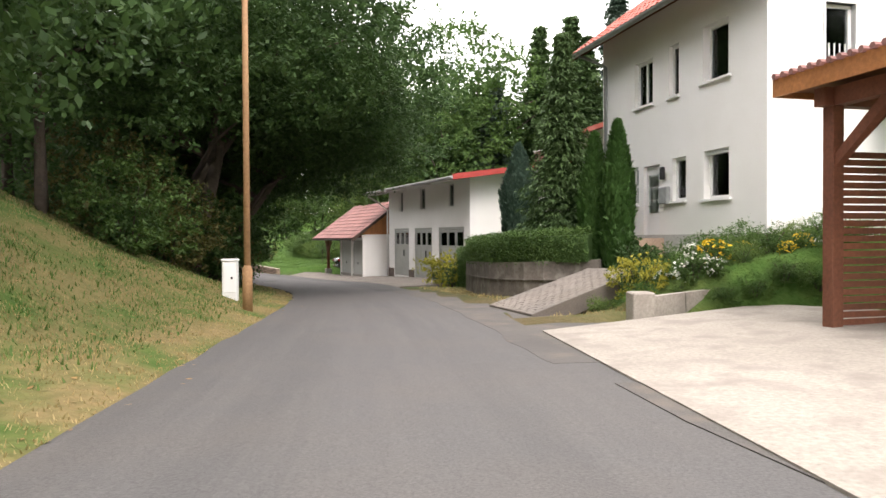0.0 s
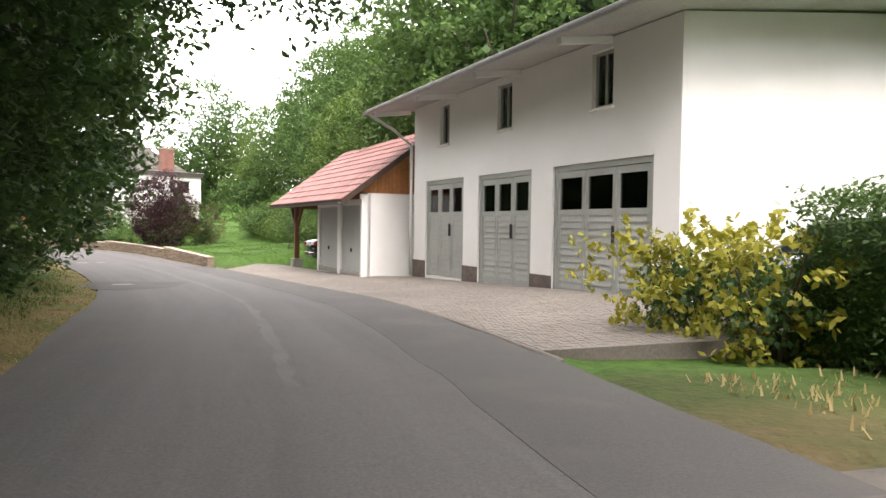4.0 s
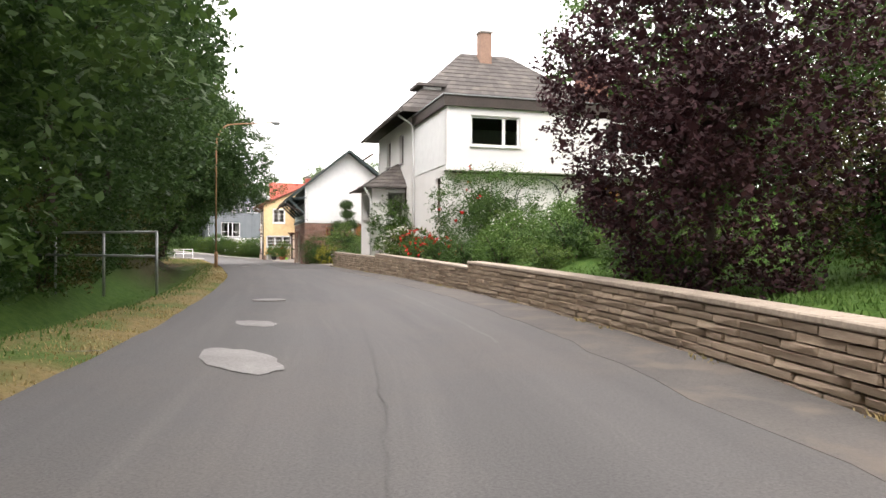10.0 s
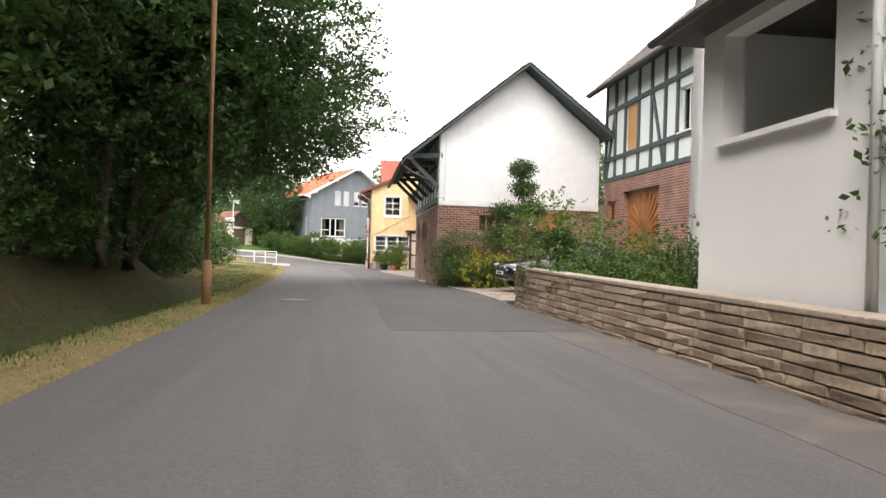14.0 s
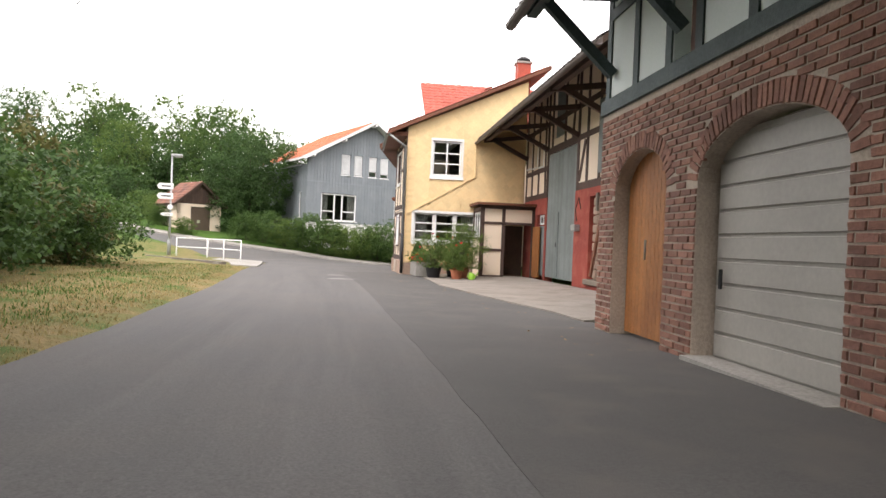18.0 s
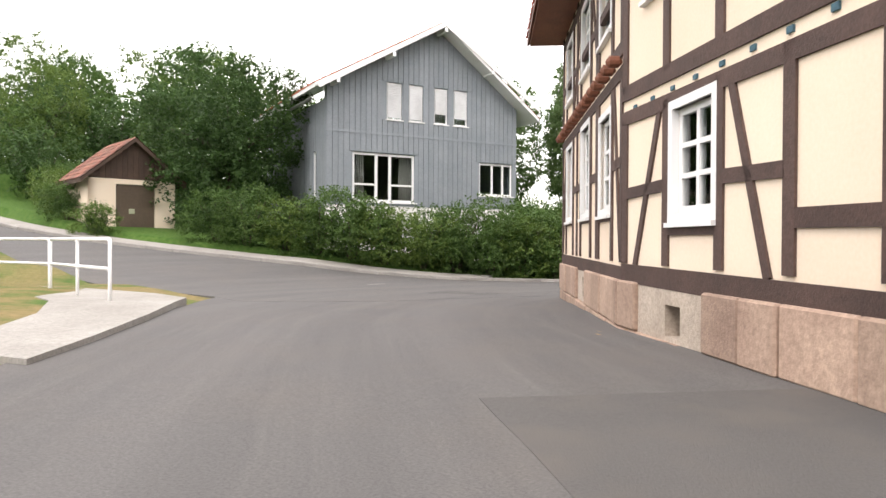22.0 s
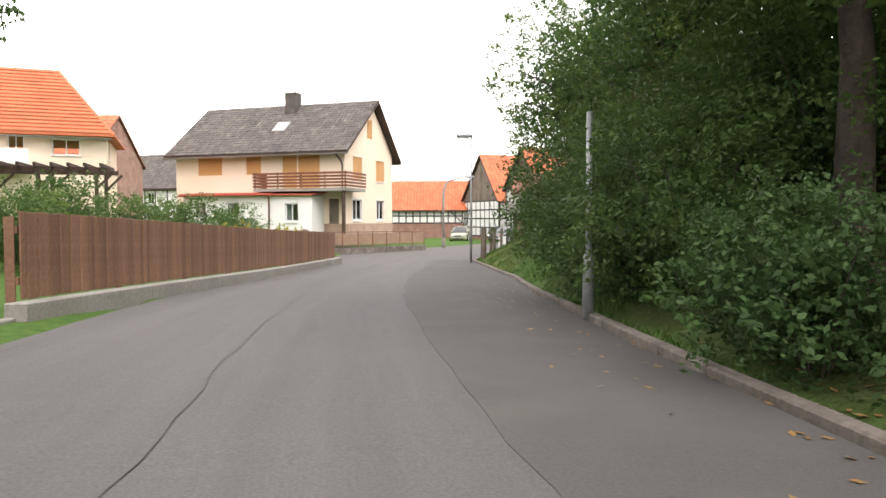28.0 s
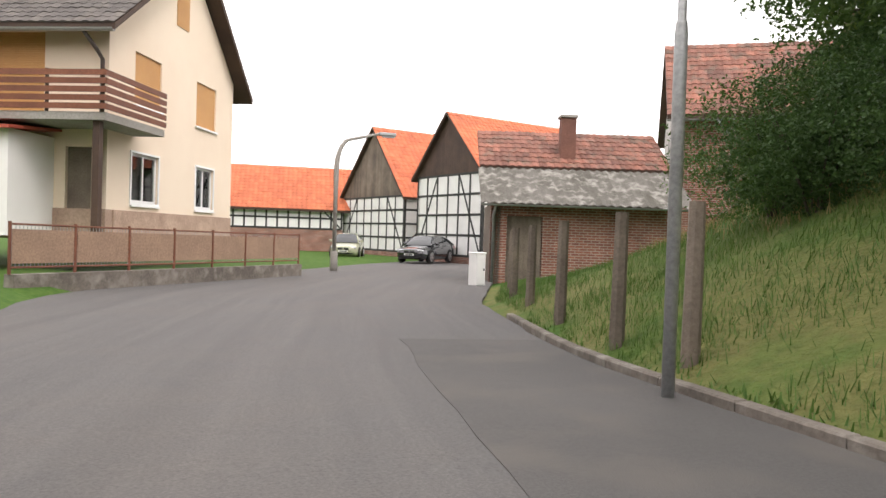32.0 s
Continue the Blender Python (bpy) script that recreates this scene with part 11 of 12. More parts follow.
for t, d, s, k in ((28.3, 11.4, 1.0, 0), (29.3, 6.6, .95, 0), (29.9, 8.0, 1.0, 0), (30.6, 9.0, 1.0, 1), (31.4, 10.5, .95, 0), (31.2, 7.6, .8, 0), (32.5, 9.8, .95, 0), (32.5, 6.6, .9, 1), (32.8, 7.4, .9, 0), (33.5, 9.2, .85, 0), (28.8, 12, 1.1, 0), (30.2, 13, 1.1, 1), (27.6, 12.5, 1.1, 0), (26.6, 13, 1.0, 1), (32.2, 14, 1.0, 0)):
    beside(bank_t[k], t, d, s)
for i, (t, d, s) in enumerate(((28.75, 2.9, .5), (30.2, 7.4, 1.0), (31.0, 8.0, 1.0), (31.8, 8.4, .9))):
    beside(low[i % 4], t, d, s)

for i, (x, y, s) in enumerate(((-57.8, 138.7, 1.1), (-56.4, 137.2, 1.25), (-59.4, 136.4, .9), (-55.4, 140.6, 1.0), (-60.6, 135.0, .8), (-58.4, 134.2, 1.2), (-63.0, 134.2, .75), (-62.2, 135.4, .85), (-63.6, 132.4, .7), (-70.3, 107.6, .5), (-69.6, 106.6, .6), (-68.8, 105.4, .7), (-69.2, 107.9, .65), (-67.8, 106.6, .8), (-70.2, 105.0, .5))):
    place(near_sh[1 if i > 8 or i % 2 else 0], x, y, s)
for x, y, s in ((-58.8, 133.4, .95), (-57.0, 135.6, .9)):
    place(bank_t[1], x, y, s, -1.2)

# cottage garden and roses along the stone wall
rose = bush("rose_bush", "low rose bush full of red blossoms", "mid", 0.75, 0.5, 70, 26, 0.09, 151, "red", 46, spread=0.15, fs=0.09, group="garden of the villa")
wrose = bush("white_rose_bush", "tall rose bush with white blossoms", "light", 0.95, 0.85, 130, 36, 0.075, 152, "white", 200, spread=0.18, fs=0.075, group="garden of the villa")
dk = bush("garden_shrub", "big dark green garden shrub before the villa", "mid", 1.5, 1.45, 420, 50, 0.066, 153, "red", 10, spread=0.25, fs=0.12, group="garden of the villa")
herb = [bush("garden_plant", "leafy cottage garden perennial", k, 0.75, 0.5, 110, 40, 0.06, 154 + i, spread=0.16, group="garden of the villa") for i, k in enumerate(("light", "mid", "grass"))]
place(rose, -27.2, 54.5, 1.0, 0.15)
for t, d, s in ((13.5, 4.7, 1.0), (13.75, 4.65, 1.0), (13.9, 5.4, .9), (13.3, 10.9, 1.2)):
    beside(rose, t, d, s)
for x, y, k in ((-28.9, 55.95, .85), (-29.7, 56.6, .7), (-22.6, 52.2, .9)):
    place(wrose, x, y, k)
tall_sh = bush("garden_shrub", "tall loose green shrub with white blossoms by the porch", "mid", 1.3, 1.35, 320, 46, 0.1, 251, "white", 18, spread=0.26, fs=0.1, group="garden of the villa")
place(tall_sh, -29.9, 57.7, 0.95)
brown_sh = bush("garden_shrub", "olive-brown rounded shrub beside the porch", "olive", 0.9, 0.75, 150, 40, 0.06, 252, spread=0.18, group="garden of the villa")
place(brown_sh, -28.6, 56.6, 0.8)
young = broadleaf("garden_tree", "small light green tree at the end of the garden wall", "light", 2.4, 1.0, 0.85, 1.35, 110, 36, 0.085, 253, 0.045, 0.24, dense=0.4)
place(young, -37.4, 64.4, 1.0)
for t, d, s in ((13.5, 6.4, 1.05), (15.2, 7.0, .6)):
    beside(dk, t, d, s)
for i, (t, d, s) in enumerate(((11.3, 4.6, .8), (11.6, 5.2, 1.1), (12.55, 4.7, 1.0), (12.8, 5.6, 1.2), (13.0, 4.7, .9), (12.5, 6.6, 1.2), (11.7, 6.9, 1.1), (11.4, 8.0, 1.0), (12.7, 5.6, 1.2), (15.6, 4.9, 1.0), (15.8, 5.5, 1.2), (16.1, 5.0, 1.2), (16.35, 5.4, 1.3), (16.5, 4.7, .9), (11.9, 8.0, 1.2), (12.1, 4.7, .9), (12.2, 5.6, 1.1), (12.3, 6.6, 1.2), (12.0, 6.2, 1.0), (12.4, 7.6, 1.2), (12.75, 7.0, 1.2), (12.1, 7.4, 1.0), (12.5, 8.6, 1.2), (12.9, 8.2, 1.2))):
    beside(herb[i % 3], t, d, s)
topi = bush("box_ball", "round clipped olive-green box bush", "olive", 0.6, 0.6, 70, 40, 0.06, 157, spread=0.09)
place(topi, -27.95, 55.3, 1.15)
cyp = column("cypress", "loose green conifer on the lawn edge", "mid", 3.6, 0.8, 158, 42000, 0.05)
beside(cyp, 11.9, 7.4, 0.95)
ra = thing("rose_arch", spot(-22.2, 53.6, -0.05, 0.2), "slim iron arch overgrown by a climbing rose", "garden arch")
arc = [(-0.75 * math.cos(math.pi * i / 12), 0, 1.4 + 0.75 * math.sin(math.pi * i / 12)) for i in range(13)]
for y in (-0.2, 0.2):
    part("hoop", tube(bmesh.new(), [(q[0], y, q[2]) for q in [(-0.75, 0, -0.1)] + arc + [(0.75, 0, -0.1)]], 0.015, 6), black_plastic, ra)
rga = np.random.default_rng(159)
cl = np.array([(0.75, 0, z) for z in np.linspace(0.1, 1.4, 10)] + arc[4:] + [(0.75, 0, 0.4), (0.72, 0, 1.0)])
cl = np.repeat(cl, 90, 0) + rga.normal(0, 0.13, (len(cl) * 90, 3))
quads_mesh("foliage", leaf_quads(rga, cl, 0.06), LEAF["mid"], ra)
# before the brick barn
sh1 = bush("barn_shrub", "grey-green shrub before the brick gable", "mid", 1.25, 1.2, 320, 44, 0.06, 161, spread=0.28)
place(sh1, -44.25, 70.6, 0.95)
gold = bush("golden_shrub", "golden yellow low shrub", "gold", 0.8, 0.5, 80, 34, 0.08, 162, spread=0.14)
place(gold, -42.95, 70.3, 1.2, sz=1.5)
place(gold, 3.7, 5.2, 1.05)
place(gold, 4.1, 4.0, 1.0)
pine = thing("cloud_pine", spot(-42.65, 71.6, 0, 0, 1.3), "cloud-pruned pine with needle pads", "pine")
part("trunk", tube(bmesh.new(), [(0, 0, -0.2), (0.12, 0, 0.8), (-0.1, 0.1, 1.6), (0.15, 0, 2.4), (0.1, 0, 3.1)], 0.07, 7, 0.03), bark, pine, smooth=True)
rngp = np.random.default_rng(163)
for x, y, z, r in ((-0.55, 0, 1.5, .42), (0.5, 0.2, 1.35, .4), (-0.45, 0.1, 2.1, .45), (0.45, -0.1, 2.2, .4), (0.1, 0.1, 2.75, .36), (0.1, 0, 3.25, .36), (0.85, -0.3, 1.1, .35)):
    q = rngp.normal(0, 1, (2200, 3))
    q = unit(q) * rngp.random((2200, 1)) ** 0.4 * np.array([r, r, r * 0.7]) * rngp.uniform(0.6, 1.35, (2200, 1)) + np.array([x, y, z])
    quads_mesh("needle_pad", leaf_quads(rngp, q, 0.09, -0.6, 0.2, 0.14), LEAF["conifer"], pine)
    bm = bmesh.new()
    tube(bm, [(0.0, 0, z - 0.3), (x * 0.6, y * 0.6, z - 0.1), (x, y, z)], 0.025, 5, 0.012)
    part("branch", bm, bark, pine)
# flowers and shrubs at the farmhouse
hib = bush("potted_shrub", "leafy potted shrub with a few red blossoms", "light", 0.5, 0.62, 150, 40, 0.055, 171, "red", 6, spread=0.2, fs=0.09, group="pots at the farmhouse")
for x, y, z, s in ((-62.4, 87.2, 0.4, 1.0), (-61.2, 86.95, 0.34, .8), (-62.1, 88.2, 0.36, .95)):
    plant(hib, PLACED, Matrix.Translation((x, y, road_z(x, y) + z)) @ Matrix.Rotation(x * 3, 4, "Z") @ Matrix.Diagonal((s, s, s, 1)))
wil = bush("feathery_shrub", "tall feathery light green shrub in a pot", "light", 0.62, 0.9, 200, 44, 0.05, 175, spread=0.2)
plant(wil, PLACED, Matrix.Translation((-61.55, 87.75, road_z(-61.55, 87.75) + 0.4)))
gx0 = pose(-61.4725, 91.8185, road_z(-53.2, 82.4) + 0.1, 0, 0, -46)
tf = bush("trough_flowers", "yellow and green flowers in the stone trough", "mid", 0.4, 0.2, 30, 24, 0.07, 172, "yellow", 16, spread=0.1, fs=0.07, category="flowers")
tf2 = bush("trough_flowers", "red geraniums in the stone trough", "mid", 0.4, 0.22, 30, 24, 0.07, 173, "red", 16, spread=0.1, fs=0.09, category="flowers")
for k, (s, tpl) in enumerate(((-0.95, tf2), (-0.3, tf), (0.3, tf), (0.95, tf2))):
    x, y = -64.05 + s * 0.719, 88.45 - s * 0.695
    plant(tpl, PLACED, Matrix.Translation((x, y, road_z(x, y) + 0.48)) @ Matrix.Rotation(k, 4, "Z"))
for s, tpl in ((-0.35, tf), (0.35, tf2)):
    plant(tpl, PLACED, gx0 @ Matrix.Translation((12.9 + s, -0.45, 0.8)))
dwarf = column("dwarf_cypress", "small dark dwarf cypress in the trough", "thuja", 0.9, 0.2, 174, 1500, 0.06)
plant(dwarf, PLACED, Matrix.Translation((-64.4, 88.75, road_z(-64.4, 88.75) + 0.45)))
# flower garden of the white house
yel = bush("yellow_flowers", "clump of yellow garden flowers", "grass", 0.5, 0.45, 50, 24, 0.09, 181, "yellow", 70, spread=0.12, fs=0.09, category="flowers")
for x, y, s in ((8.1, -12.6, .8), (8.9, -11.9, .85), (9.6, -12.6, .85), (9.2, -12.9, .7), (10.3, -12.4, .9)):
    place(yel, x, y, s * 0.72)
wf = bush("white_flowers", "clump of white and pink flowers", "mid", 0.45, 0.38, 45, 24, 0.09, 182, "white", 50, spread=0.12, fs=0.08, category="flowers")
for x, y, s in ((7.6, -13.0, .7), (7.3, -12.3, .6), (8.0, -11.9, .8), (7.9, -13.2, .6)):
    place(wf, x, y, s)
rho = bush("rhododendron", "dark glossy rhododendron beside the fir", "dark", 0.8, 0.65, 80, 26, 0.13, 183, spread=0.16)
for x, y, s in ((6.9, -10.3, .7), (7.6, -9.8, .8)):
    place(rho, x, y, s)
place(gold, 6.9, -12.3, 0.55)
place(herb[0], 6.2, -12.6, 0.4)
place(herb[2], 6.7, -13.1, 0.4)
place(herb[1], 7.0, -12.0, 0.5)
for i, (x, y, s) in enumerate(((7.3, -13.2, .45), (7.9, -13.5, .45), (8.4, -13.5, .5), (8.4, -13.0, .6), (8.9, -13.4, .55), (9.4, -13.5, .6), (8.7, -12.5, .7), (9.2, -12.3, .7), (9.8, -13.1, .8), (10.2, -13.2, .8), (8.4, -12.1, .7), (7.7, -12.5, .6), (9.6, -11.9, .8), (8.5, -11.4, .7), (9.2, -11.3, .8), (10.1, -11.7, .9), (7.8, -11.4, .6), (7.3, -11.6, .5))):
    place(herb[i % 3], x, y, s * 0.7)
rh = np.concatenate([rp[1:], [[4.6, 3.6]]])
hz = np.concatenate([rw_top[1:], [1.55]])
hl = [(a[0] + 0.45, a[1], z - 0.02) for a, z in zip(rh[:-1], hz[:-1])]
hedge("clipped_hedge", "clipped green privet hedge on the retaining wall", "mid", hl, 0.8, 0.72, 191, 1500, 0.06)
hedge("clipped_hedge", "clipped hedge end beside the parked car", "mid", [(4.9, 1.3, 1.35), (4.75, 2.6, 1.3), (4.6, 3.9, 1.25)], 0.9, 1.55, 192, 1100, 0.065)

# ---------------------------------------------------------------- grass, straw and fallen leaves
def gz_many(p):
    i = np.clip(np.searchsorted(XS, p[:, 0]) - 1, 0, len(XS) - 2)
    j = np.clip(np.searchsorted(YS, p[:, 1]) - 1, 0, len(YS) - 2)
    a, b = (p[:, 0] - XS[i]) / (XS[i + 1] - XS[i]), (p[:, 1] - YS[j]) / (YS[j + 1] - YS[j])
    return (GZ[i, j] * (1 - a) + GZ[i + 1, j] * a) * (1 - b) + (GZ[i, j + 1] * (1 - a) + GZ[i + 1, j + 1] * a) * b


def verge(name, label, leaf, n, t0, t1, d0, d1, side, h0, h1, seed, width=0.012, power=1.0):
    """Blades over a stretch of verge, thickest beside the road's edge; d0 and d1 count from that edge."""
    rng = np.random.default_rng(seed)
    t = rng.uniform(t0, t1, n)
    e = np.interp(t, EDGE_T, EDGE_R if side > 0 else EDGE_L)
    d = (e + d0 + (d1 - d0) * rng.random(n) ** power) * side
    i = np.clip(np.round((t + 5) / 0.05).astype(int), 0, len(_t) - 1)
    f = (t + 5) / 0.05 - i
    j = np.clip(i + 1, 0, len(_t) - 1)
    x = AX[i, 0] + (AX[j, 0] - AX[i, 0]) * f + TAN[i, 1] * d
    y = AX[i, 1] + (AX[j, 1] - AX[i, 1]) * f - TAN[i, 0] * d
    keep = np.sin(x * 1.3 + seed) * np.sin(y * 1.7) + 0.6 * np.sin(x * 3.1 + y * 2.3) > rng.uniform(-1.6, 0.9, n)
    x, y = x[keep], y[keep]
    n = len(x)
    p = np.stack([x, y, gz_many(np.stack([x, y], 1)) - 0.01], 1)
    a = rng.random(n) * 2 * math.pi
    s = np.stack([np.cos(a), np.sin(a), np.zeros(n)], 1) * width
    h = rng.uniform(h0, h1, n)[:, None]
    b = np.stack([np.cos(a + 1.6), np.sin(a + 1.6), np.zeros(n)], 1) * h * rng.uniform(0.1, 0.9, (n, 1))
    up = np.array([0, 0, 1.0]) * h
    v = np.stack([p - s, p + s, p + s * 0.3 + b + up, p - s * 0.3 + b + up * 0.98], 1)
    ob = quads_mesh(name, v, leaf)
    return tagged(ob, label, "grass", kind="stuff")


verge("dry_grass", "dry straw-coloured grass on the verge", straw, 90000, -3, 23, 0.02, 1.7, -1, 0.012, 0.045, 201, power=1.4, width=0.008)
verge("verge_grass", "green grass on the verge", LEAF["grass"], 36000, -3, 23, 0.5, 3.2, -1, 0.025, 0.08, 202)
verge("bank_grass", "dry grass on the steep bank", straw, 60000, -3, 4.4, 0.6, 6.0, -1, 0.02, 0.06, 203, width=0.006)
verge("bank_grass", "green tufts on the steep bank", LEAF["grass"], 50000, -3, 4.4, 0.8, 6.5, -1, 0.02, 0.07, 204, width=0.006)
verge("corner_grass", "yellowed grass at the street corner", straw, 26000, 18.6, 23.4, 0.3, 6.5, -1, 0.02, 0.06, 205)
verge("slope_grass", "long grass on the slope behind the lawn", LEAF["grass"], 50000, 9.6, 14.0, 10.5, 30, 1, 0.1, 0.3, 212, width=0.02)
verge("lawn", "mown green lawn behind the stone wall", LEAF["grass"], 50000, 8.9, 12.0, 0.6, 8.5, 1, 0.03, 0.07, 206)
verge("bank_grass", "long green grass on the road bank", LEAF["grass"], 110000, 29.4, 35.0, 0.3, 6.5, 1, 0.05, 0.16, 207, width=0.005)
verge("bank_grass", "long dry grass high on the bank", straw, 14000, 31.5, 34.6, 3.0, 7.5, 1, 0.08, 0.25, 208, width=0.007)
verge("shoulder_grass", "dry weeds below the retaining wall", straw, 4500, 2.0, 4.8, 0.8, 2.6, 1, 0.02, 0.09, 209)
verge("wall_weeds", "thin dry weeds at the foot of the wall", straw, 5000, 9.2, 16.6, 0.0, 0.16, 1, 0.02, 0.08, 210)
verge("kerb_weeds", "weeds along the kerb", LEAF["grass"], 3000, 26.5, 33.5, 0.1, 0.3, 1, 0.03, 0.1, 211)


def litter(n, t0, t1, d0, d1, seed, side):
    rng = np.random.default_rng(seed)
    t = rng.uniform(t0, t1, n)
    e = np.interp(t, EDGE_T, EDGE_R if side > 0 else EDGE_L)
    d = (e + d0 + (d1 - d0) * rng.random(n)) * side
    i = np.clip(np.round((t + 5) / 0.05).astype(int), 0, len(_t) - 1)
    p = np.stack([AX[i, 0] + TAN[i, 1] * d, AX[i, 1] - TAN[i, 0] * d], 1) + rng.normal(0, 0.12, (n, 2))
    z = np.maximum(heights(p, True) + 0.012, gz_many(p) + 0.012)
    c = np.concatenate([p, z[:, None]], 1)
    q = leaf_quads(rng, c, 0.07, 0.0, 6.0)
    ob = quads_mesh("fallen_leaves", q, LEAF["litter"])
    return tagged(ob, "dry fallen leaves on the ground", "leaves", kind="stuff")


litter(500, -3, 4, -0.3, 2.5, 221, -1)
litter(300, 26.5, 31, -1.0, 1.2, 222, 1)
litter(500, 27.6, 29.2, -0.3, 4.5, 224, 1)
litter(120, 19, 24, -1.6, 0.5, 223, 1)

# ---------------------------------------------------------------- single pieces: stones, bricks, tiles
def stone_mesh(seed, material, chamfer=0.09, name="stone"):
    """A unit block whose front (minus y) is a little pillowed; scaled for each stone."""
    rng = random.Random(seed)
    j = lambda k: rng.uniform(-k, k)
    v = [(-0.5, 0.5, 0), (0.5, 0.5, 0), (0.5, 0.5, 1), (-0.5, 0.5, 1)]
    v += [(-0.5 + j(.02), -0.2, 0 + j(.02)), (0.5 + j(.02), -0.2, j(.02)), (0.5 + j(.02), -0.2, 1 + j(.02)), (-0.5 + j(.02), -0.2, 1 + j(.02))]
    c = chamfer
    v += [(-0.5 + c * .35 + j(.03), -0.5 + j(.1), c + j(.05)), (0.5 - c * .35 + j(.03), -0.5 + j(.1), c + j(.05)), (0.5 - c * .35 + j(.03), -0.5 + j(.1), 1 - c + j(.05)), (-0.5 + c * .35 + j(.03), -0.5 + j(.1), 1 - c + j(.05))]
    f = [(8, 9, 10, 11), (4, 5, 9, 8), (5, 6, 10, 9), (6, 7, 11, 10), (7, 4, 8, 11), (0, 1, 5, 4), (1, 2, 6, 5), (2, 3, 7, 6), (3, 0, 4, 7)]
    me = bpy.data.meshes.new(name)
    me.from_pydata(v, [], f)
    me.materials.append(material)
    return me


def lay(parent, items, meshes, material, name, rest_name, limit=300):
    """Pieces as (matrix, near): the near ones become objects, the others one joined mesh."""
    count, vs, fs = 0, [], []
    for k, (m, near) in enumerate(items):
        me = meshes[k % len(meshes)]
        if near and count < limit:
            ob = new(name, me)
            ob.parent = parent
            ob.matrix_parent_inverse = Matrix()
            ob.matrix_local = m
            count += 1
        else:
            b = len(vs)
            vs += [tuple(m @ v.co) for v in me.vertices]
            fs += [tuple(i + b for i in p.vertices) for p in me.polygons]
    if vs:
        ob = raw_mesh(rest_name, vs, fs, material, parent)
        ob["kind"] = "stuff"


wr = random.Random(5)
stone_set = [stone_mesh(300 + i, wallstone) for i in range(8)]
items = []
courses = 7
for c in range(courses):
    s = -wr.uniform(0, 0.3)
    while s < WLEN:
        ln = wr.choice((0.3, 0.42, 0.55, 0.7, 0.85))
        a, b = max(s, 0.0), min(s + ln, WLEN)
        for x in step_s:
            if a < x < b:
                b = x
        s = b
        if b - a < 0.06:
            continue
        mid = (a + b) / 2
        p, d = wall_point(mid), wall_dir(mid)
        zb, zt = road_z(*p) - 0.06, wall_top(mid) - 0.055
        h = (zt - zb) / courses
        pa, pb = wall_point(a), wall_point(b)
        gb = (road_z(*pb) - road_z(*pa)) / (b - a)
        gt = (wall_top(b - 0.001) - wall_top(a + 0.001)) / (b - a)
        gr = gb + (gt - gb) * (c + 0.5) / courses
        shear = Matrix(((1, 0, 0, 0), (0, 1, 0, 0), (-gr, 0, 1, 0), (0, 0, 0, 1)))
        o = np.array([d[1], -d[0]])
        pr = wr.uniform(-0.008, 0.016)
        q = p + o * (0.06 - pr)
        m = Matrix.Translation((q[0], q[1], zb + c * h + 0.004)) @ Matrix.Rotation(math.atan2(d[1], d[0]) + math.pi, 4, "Z") @ shear @ Matrix.Diagonal((b - a - 0.009, 0.14, h - 0.008, 1))
        items.append((m, 1.5 < mid < 24.0))
end_p, end_d = wall_point(0.0), wall_dir(0.0)
z = road_z(*end_p) - 0.02
end_rng = random.Random(77)
while z < wall_top(0.01) - 0.1:
    h = min(end_rng.uniform(0.09, 0.15), wall_top(0.01) - 0.06 - z)
    rows = (0.0, 0.3) if end_rng.random() < 0.5 else (0.0, end_rng.uniform(0.1, 0.2), 0.3)
    for a, b in zip(rows, rows[1:]):
        m = Matrix.Translation((end_p[0] + end_d[1] * (a + b) / 2 - end_d[0] * 0.0, end_p[1] - end_d[0] * (a + b) / 2, z)) @ Matrix.Rotation(math.atan2(-end_d[0], end_d[1]), 4, "Z") @ Matrix.Diagonal((b - a - 0.012, 0.07, h - 0.012, 1))
        items.append((m, True))
    z += h
lay(sw, items, stone_set, wallstone, "stone", "stones")

# bricks of the barn: front with its two arches, and the gable
brick_set = [stone_mesh(320 + i, brick_red, 0.05, "brick") for i in range(4)]
BR = random.Random(8)


def brick_run(length, z0, z1, holes, m, near, x0=0.0, arch=()):
    out = []
    bh, bl = 0.0835, 0.25
    r = 0
    z = z0
    while z + bh < z1 + 0.01:
        x = x0 - (0.125 if r % 2 else 0.0)
        while x < length - 0.02:
            a, b = max(x, x0), min(x + bl, length)
            x += bl
            if b - a < 0.05:
                continue
            cx, cz = (a + b) / 2, z + bh / 2
            cut = False
            for hx0, hx1, hz0, hz1 in holes:
                if hz0 - 0.03 < cz < hz1 + 0.03 and b > hx0 + 0.005 and a < hx1 - 0.005:
                    if a < hx0 - 0.05:
                        b = hx0
                    elif b > hx1 + 0.05:
                        a = hx1
                    else:
                        cut = True
            for ax0, ax1, zs, zt in arch:
                c, rr = (ax0 + ax1) / 2, (ax1 - ax0) / 2
                u = (cx - c) / rr
                if abs(u) < 1.16 and cz < zs + (zt - zs) * math.sqrt(max(0, 1 - min(1, abs(u)) ** 2)) + 0.24 and cz > zs - 0.05:
                    cut = True
            if cut or b - a < 0.04:
                continue
            k = m @ Matrix.Translation((((a + b) / 2), 0.012 + BR.uniform(-0.004, 0.004), z)) @ Matrix.Diagonal((b - a - 0.02, 0.05, bh - 0.019, 1))
            out.append((k, near(cx, cz)))
        z += bh
        r += 1
    return out


down = F.down
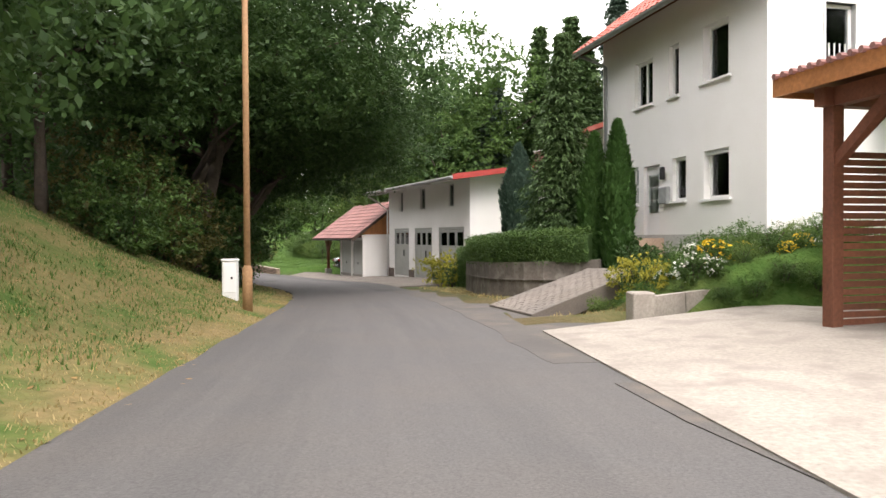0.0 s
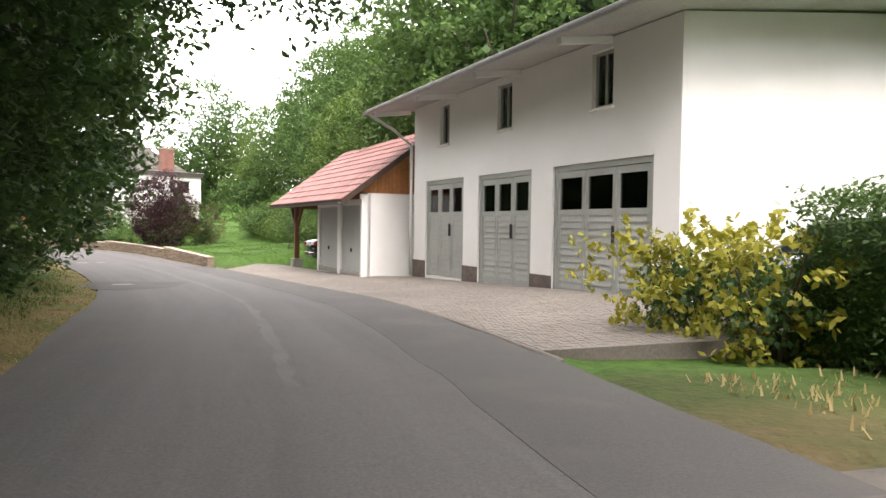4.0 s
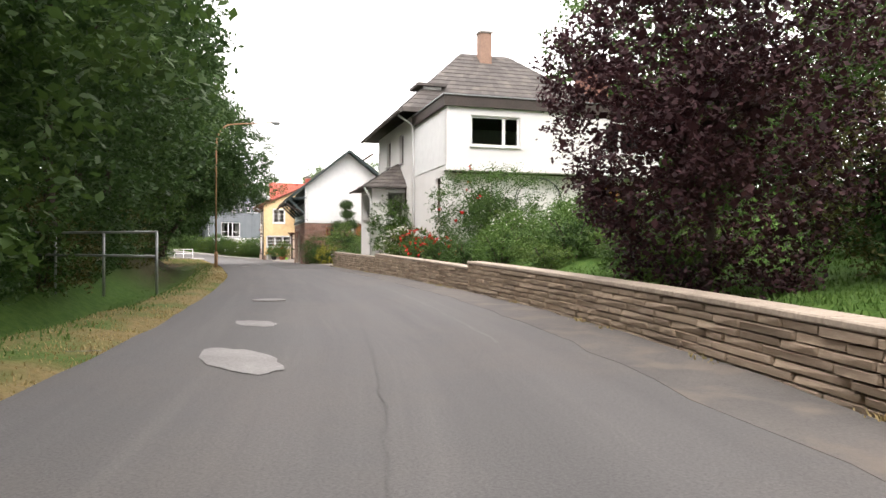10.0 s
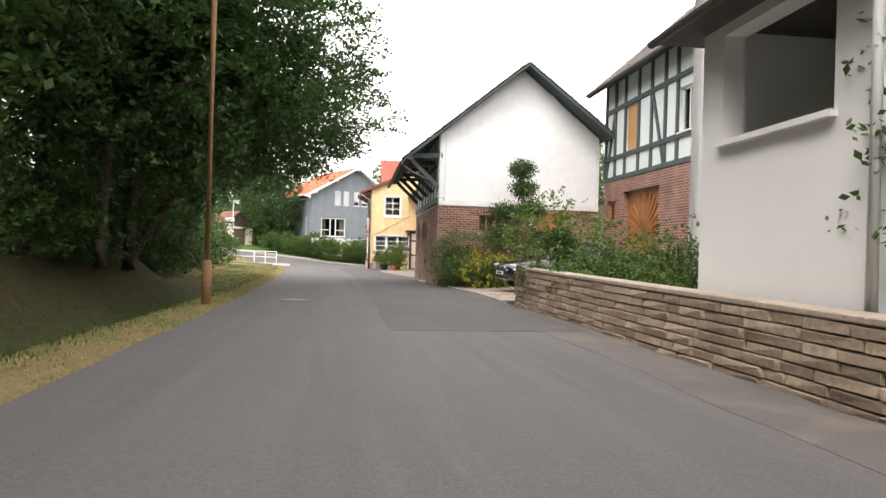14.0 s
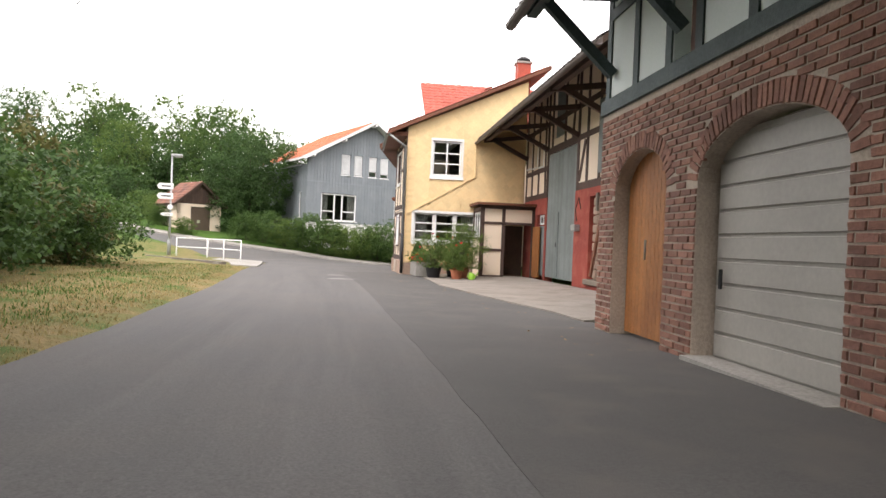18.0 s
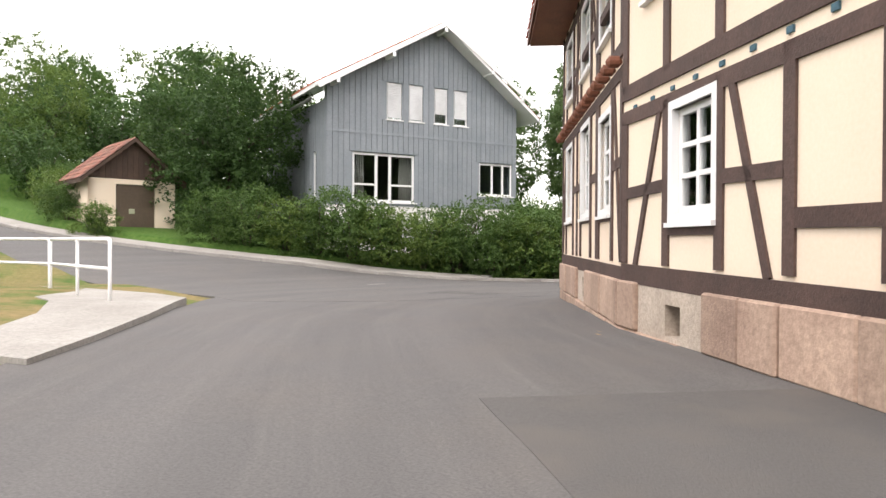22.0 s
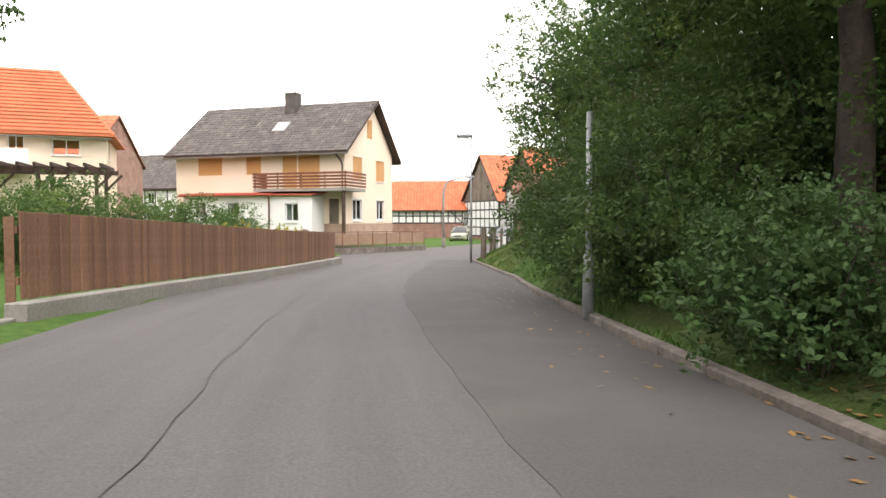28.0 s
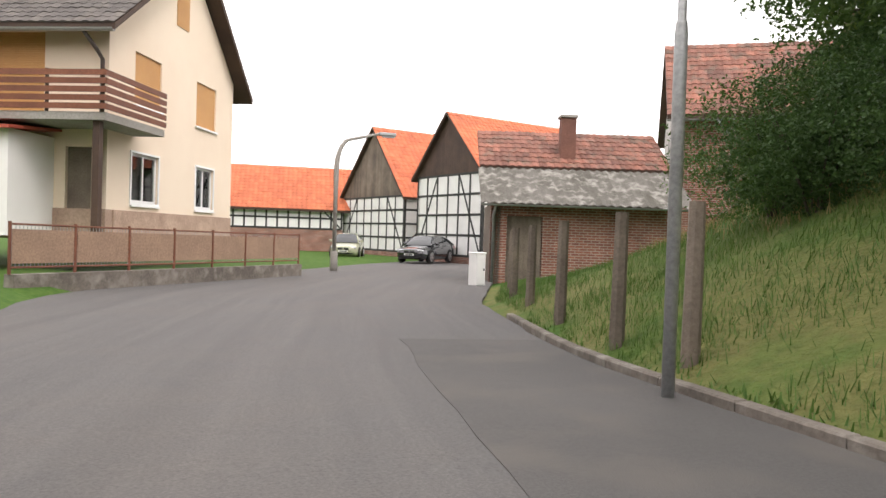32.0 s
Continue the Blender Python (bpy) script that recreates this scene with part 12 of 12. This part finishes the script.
f_holes = [(arch1[0], arch1[1], -0.3, 1.95), (arch2[0], arch2[1], -0.3, 1.95)]
f_arch = [(arch1[0], arch1[1], 1.95, 2.5), (arch2[0], arch2[1], 1.95, 2.5)]
items = brick_run(FL, -0.1, 3.14, f_holes, down, lambda x, z: x > FL - 3.6 and z < 1.8, arch=f_arch)
items += brick_run(GW, -0.1, 3.08, [(1.5, 2.13, 2.1, 2.98), (3.7, 4.88, 0.0, 3.1)], down @ fg, lambda x, z: False)
# rings of bricks on edge round the arches
for x0, x1 in (arch1, arch2):
    c, rr = (x0 + x1) / 2, (x1 - x0) / 2
    fine = [math.pi * i / 400 for i in range(401)]
    run = [0.0]
    for a, b in zip(fine, fine[1:]):
        run.append(run[-1] + math.hypot(rr * (math.cos(a) - math.cos(b)), 0.55 * (math.sin(b) - math.sin(a))))
    n = int(run[-1] / 0.079)
    for i in range(n):
        a = float(np.interp((i + 0.5) / n * run[-1], run, fine))
        px, pz = c - rr * math.cos(a), 1.95 + 0.55 * math.sin(a)
        ang = math.atan2(0.55 * math.cos(a), rr * math.sin(a))
        k = down @ Matrix.Translation((px, 0.012, pz)) @ Matrix.Rotation(-ang, 4, "Y") @ Matrix.Diagonal((0.072, 0.05, 0.22, 1))
        items.append((k, False))
for x0, x1, z in ((1.45, 2.2, 2.8), (3.65, 4.95, 2.95)):
    n = int((x1 - x0) / 0.085)
    for i in range(n):
        u = (i + 0.5) / n
        k = down @ fg @ Matrix.Translation((x0 + (x1 - x0) * u, 0.0, z + 0.06 * math.sin(math.pi * u) - (0.04 if z > 2.9 else 0))) @ Matrix.Rotation((u - 0.5) * 0.5, 4, "Y") @ Matrix.Diagonal((0.07, 0.07, 0.2, 1))
        items.append((k, False))
lay(F.e, items, brick_set, brick_red, "brick", "bricks")

# tiles of the double garage
tl = bmesh.new()
ring0, ring1, ring2 = [], [], []
for u, q in ((0, 0.0), (0.18, 0.03), (0.42, 0.045), (0.66, 0.03), (0.86, 0.0), (0.99, 0.012)):
    ring0.append(tl.verts.new((u, 0, q + 0.035)))
    ring1.append(tl.verts.new((u, 1, q)))
    ring2.append(tl.verts.new((u, 0, q + 0.01)))
for i in range(5):
    tl.faces.new((ring0[i], ring0[i + 1], ring1[i + 1], ring1[i]))
    tl.faces.new((ring2[i], ring2[i + 1], ring0[i + 1], ring0[i]))
tile_mesh = bpy.data.meshes.new("tile")
tl.to_mesh(tile_mesh)
tl.free()
tile_mesh.materials.append(tile_pink)
dy, dz = C_RIDGE[0] - C_EAVE[0], C_RIDGE[1] - C_EAVE[1]
sl = math.hypot(dy, dz)
nr, nc = 10, 31
items = []
for r in range(nr):
    for c in range(nc):
        x = -9.05 + 9.27 * c / nc
        y, z = C_EAVE[0] + dy * r / nr, C_EAVE[1] + dz * r / nr + 0.07 - C.base
        m = Matrix.Translation((x, y, z)) @ Matrix.Rotation(math.atan2(dz, dy), 4, "X") @ Matrix.Diagonal((9.27 / nc, sl / nr * 1.06, 1, 1))
        items.append((m, c < 30))
lay(roofC, items, [tile_mesh], tile_pink, "tile", "tiles")
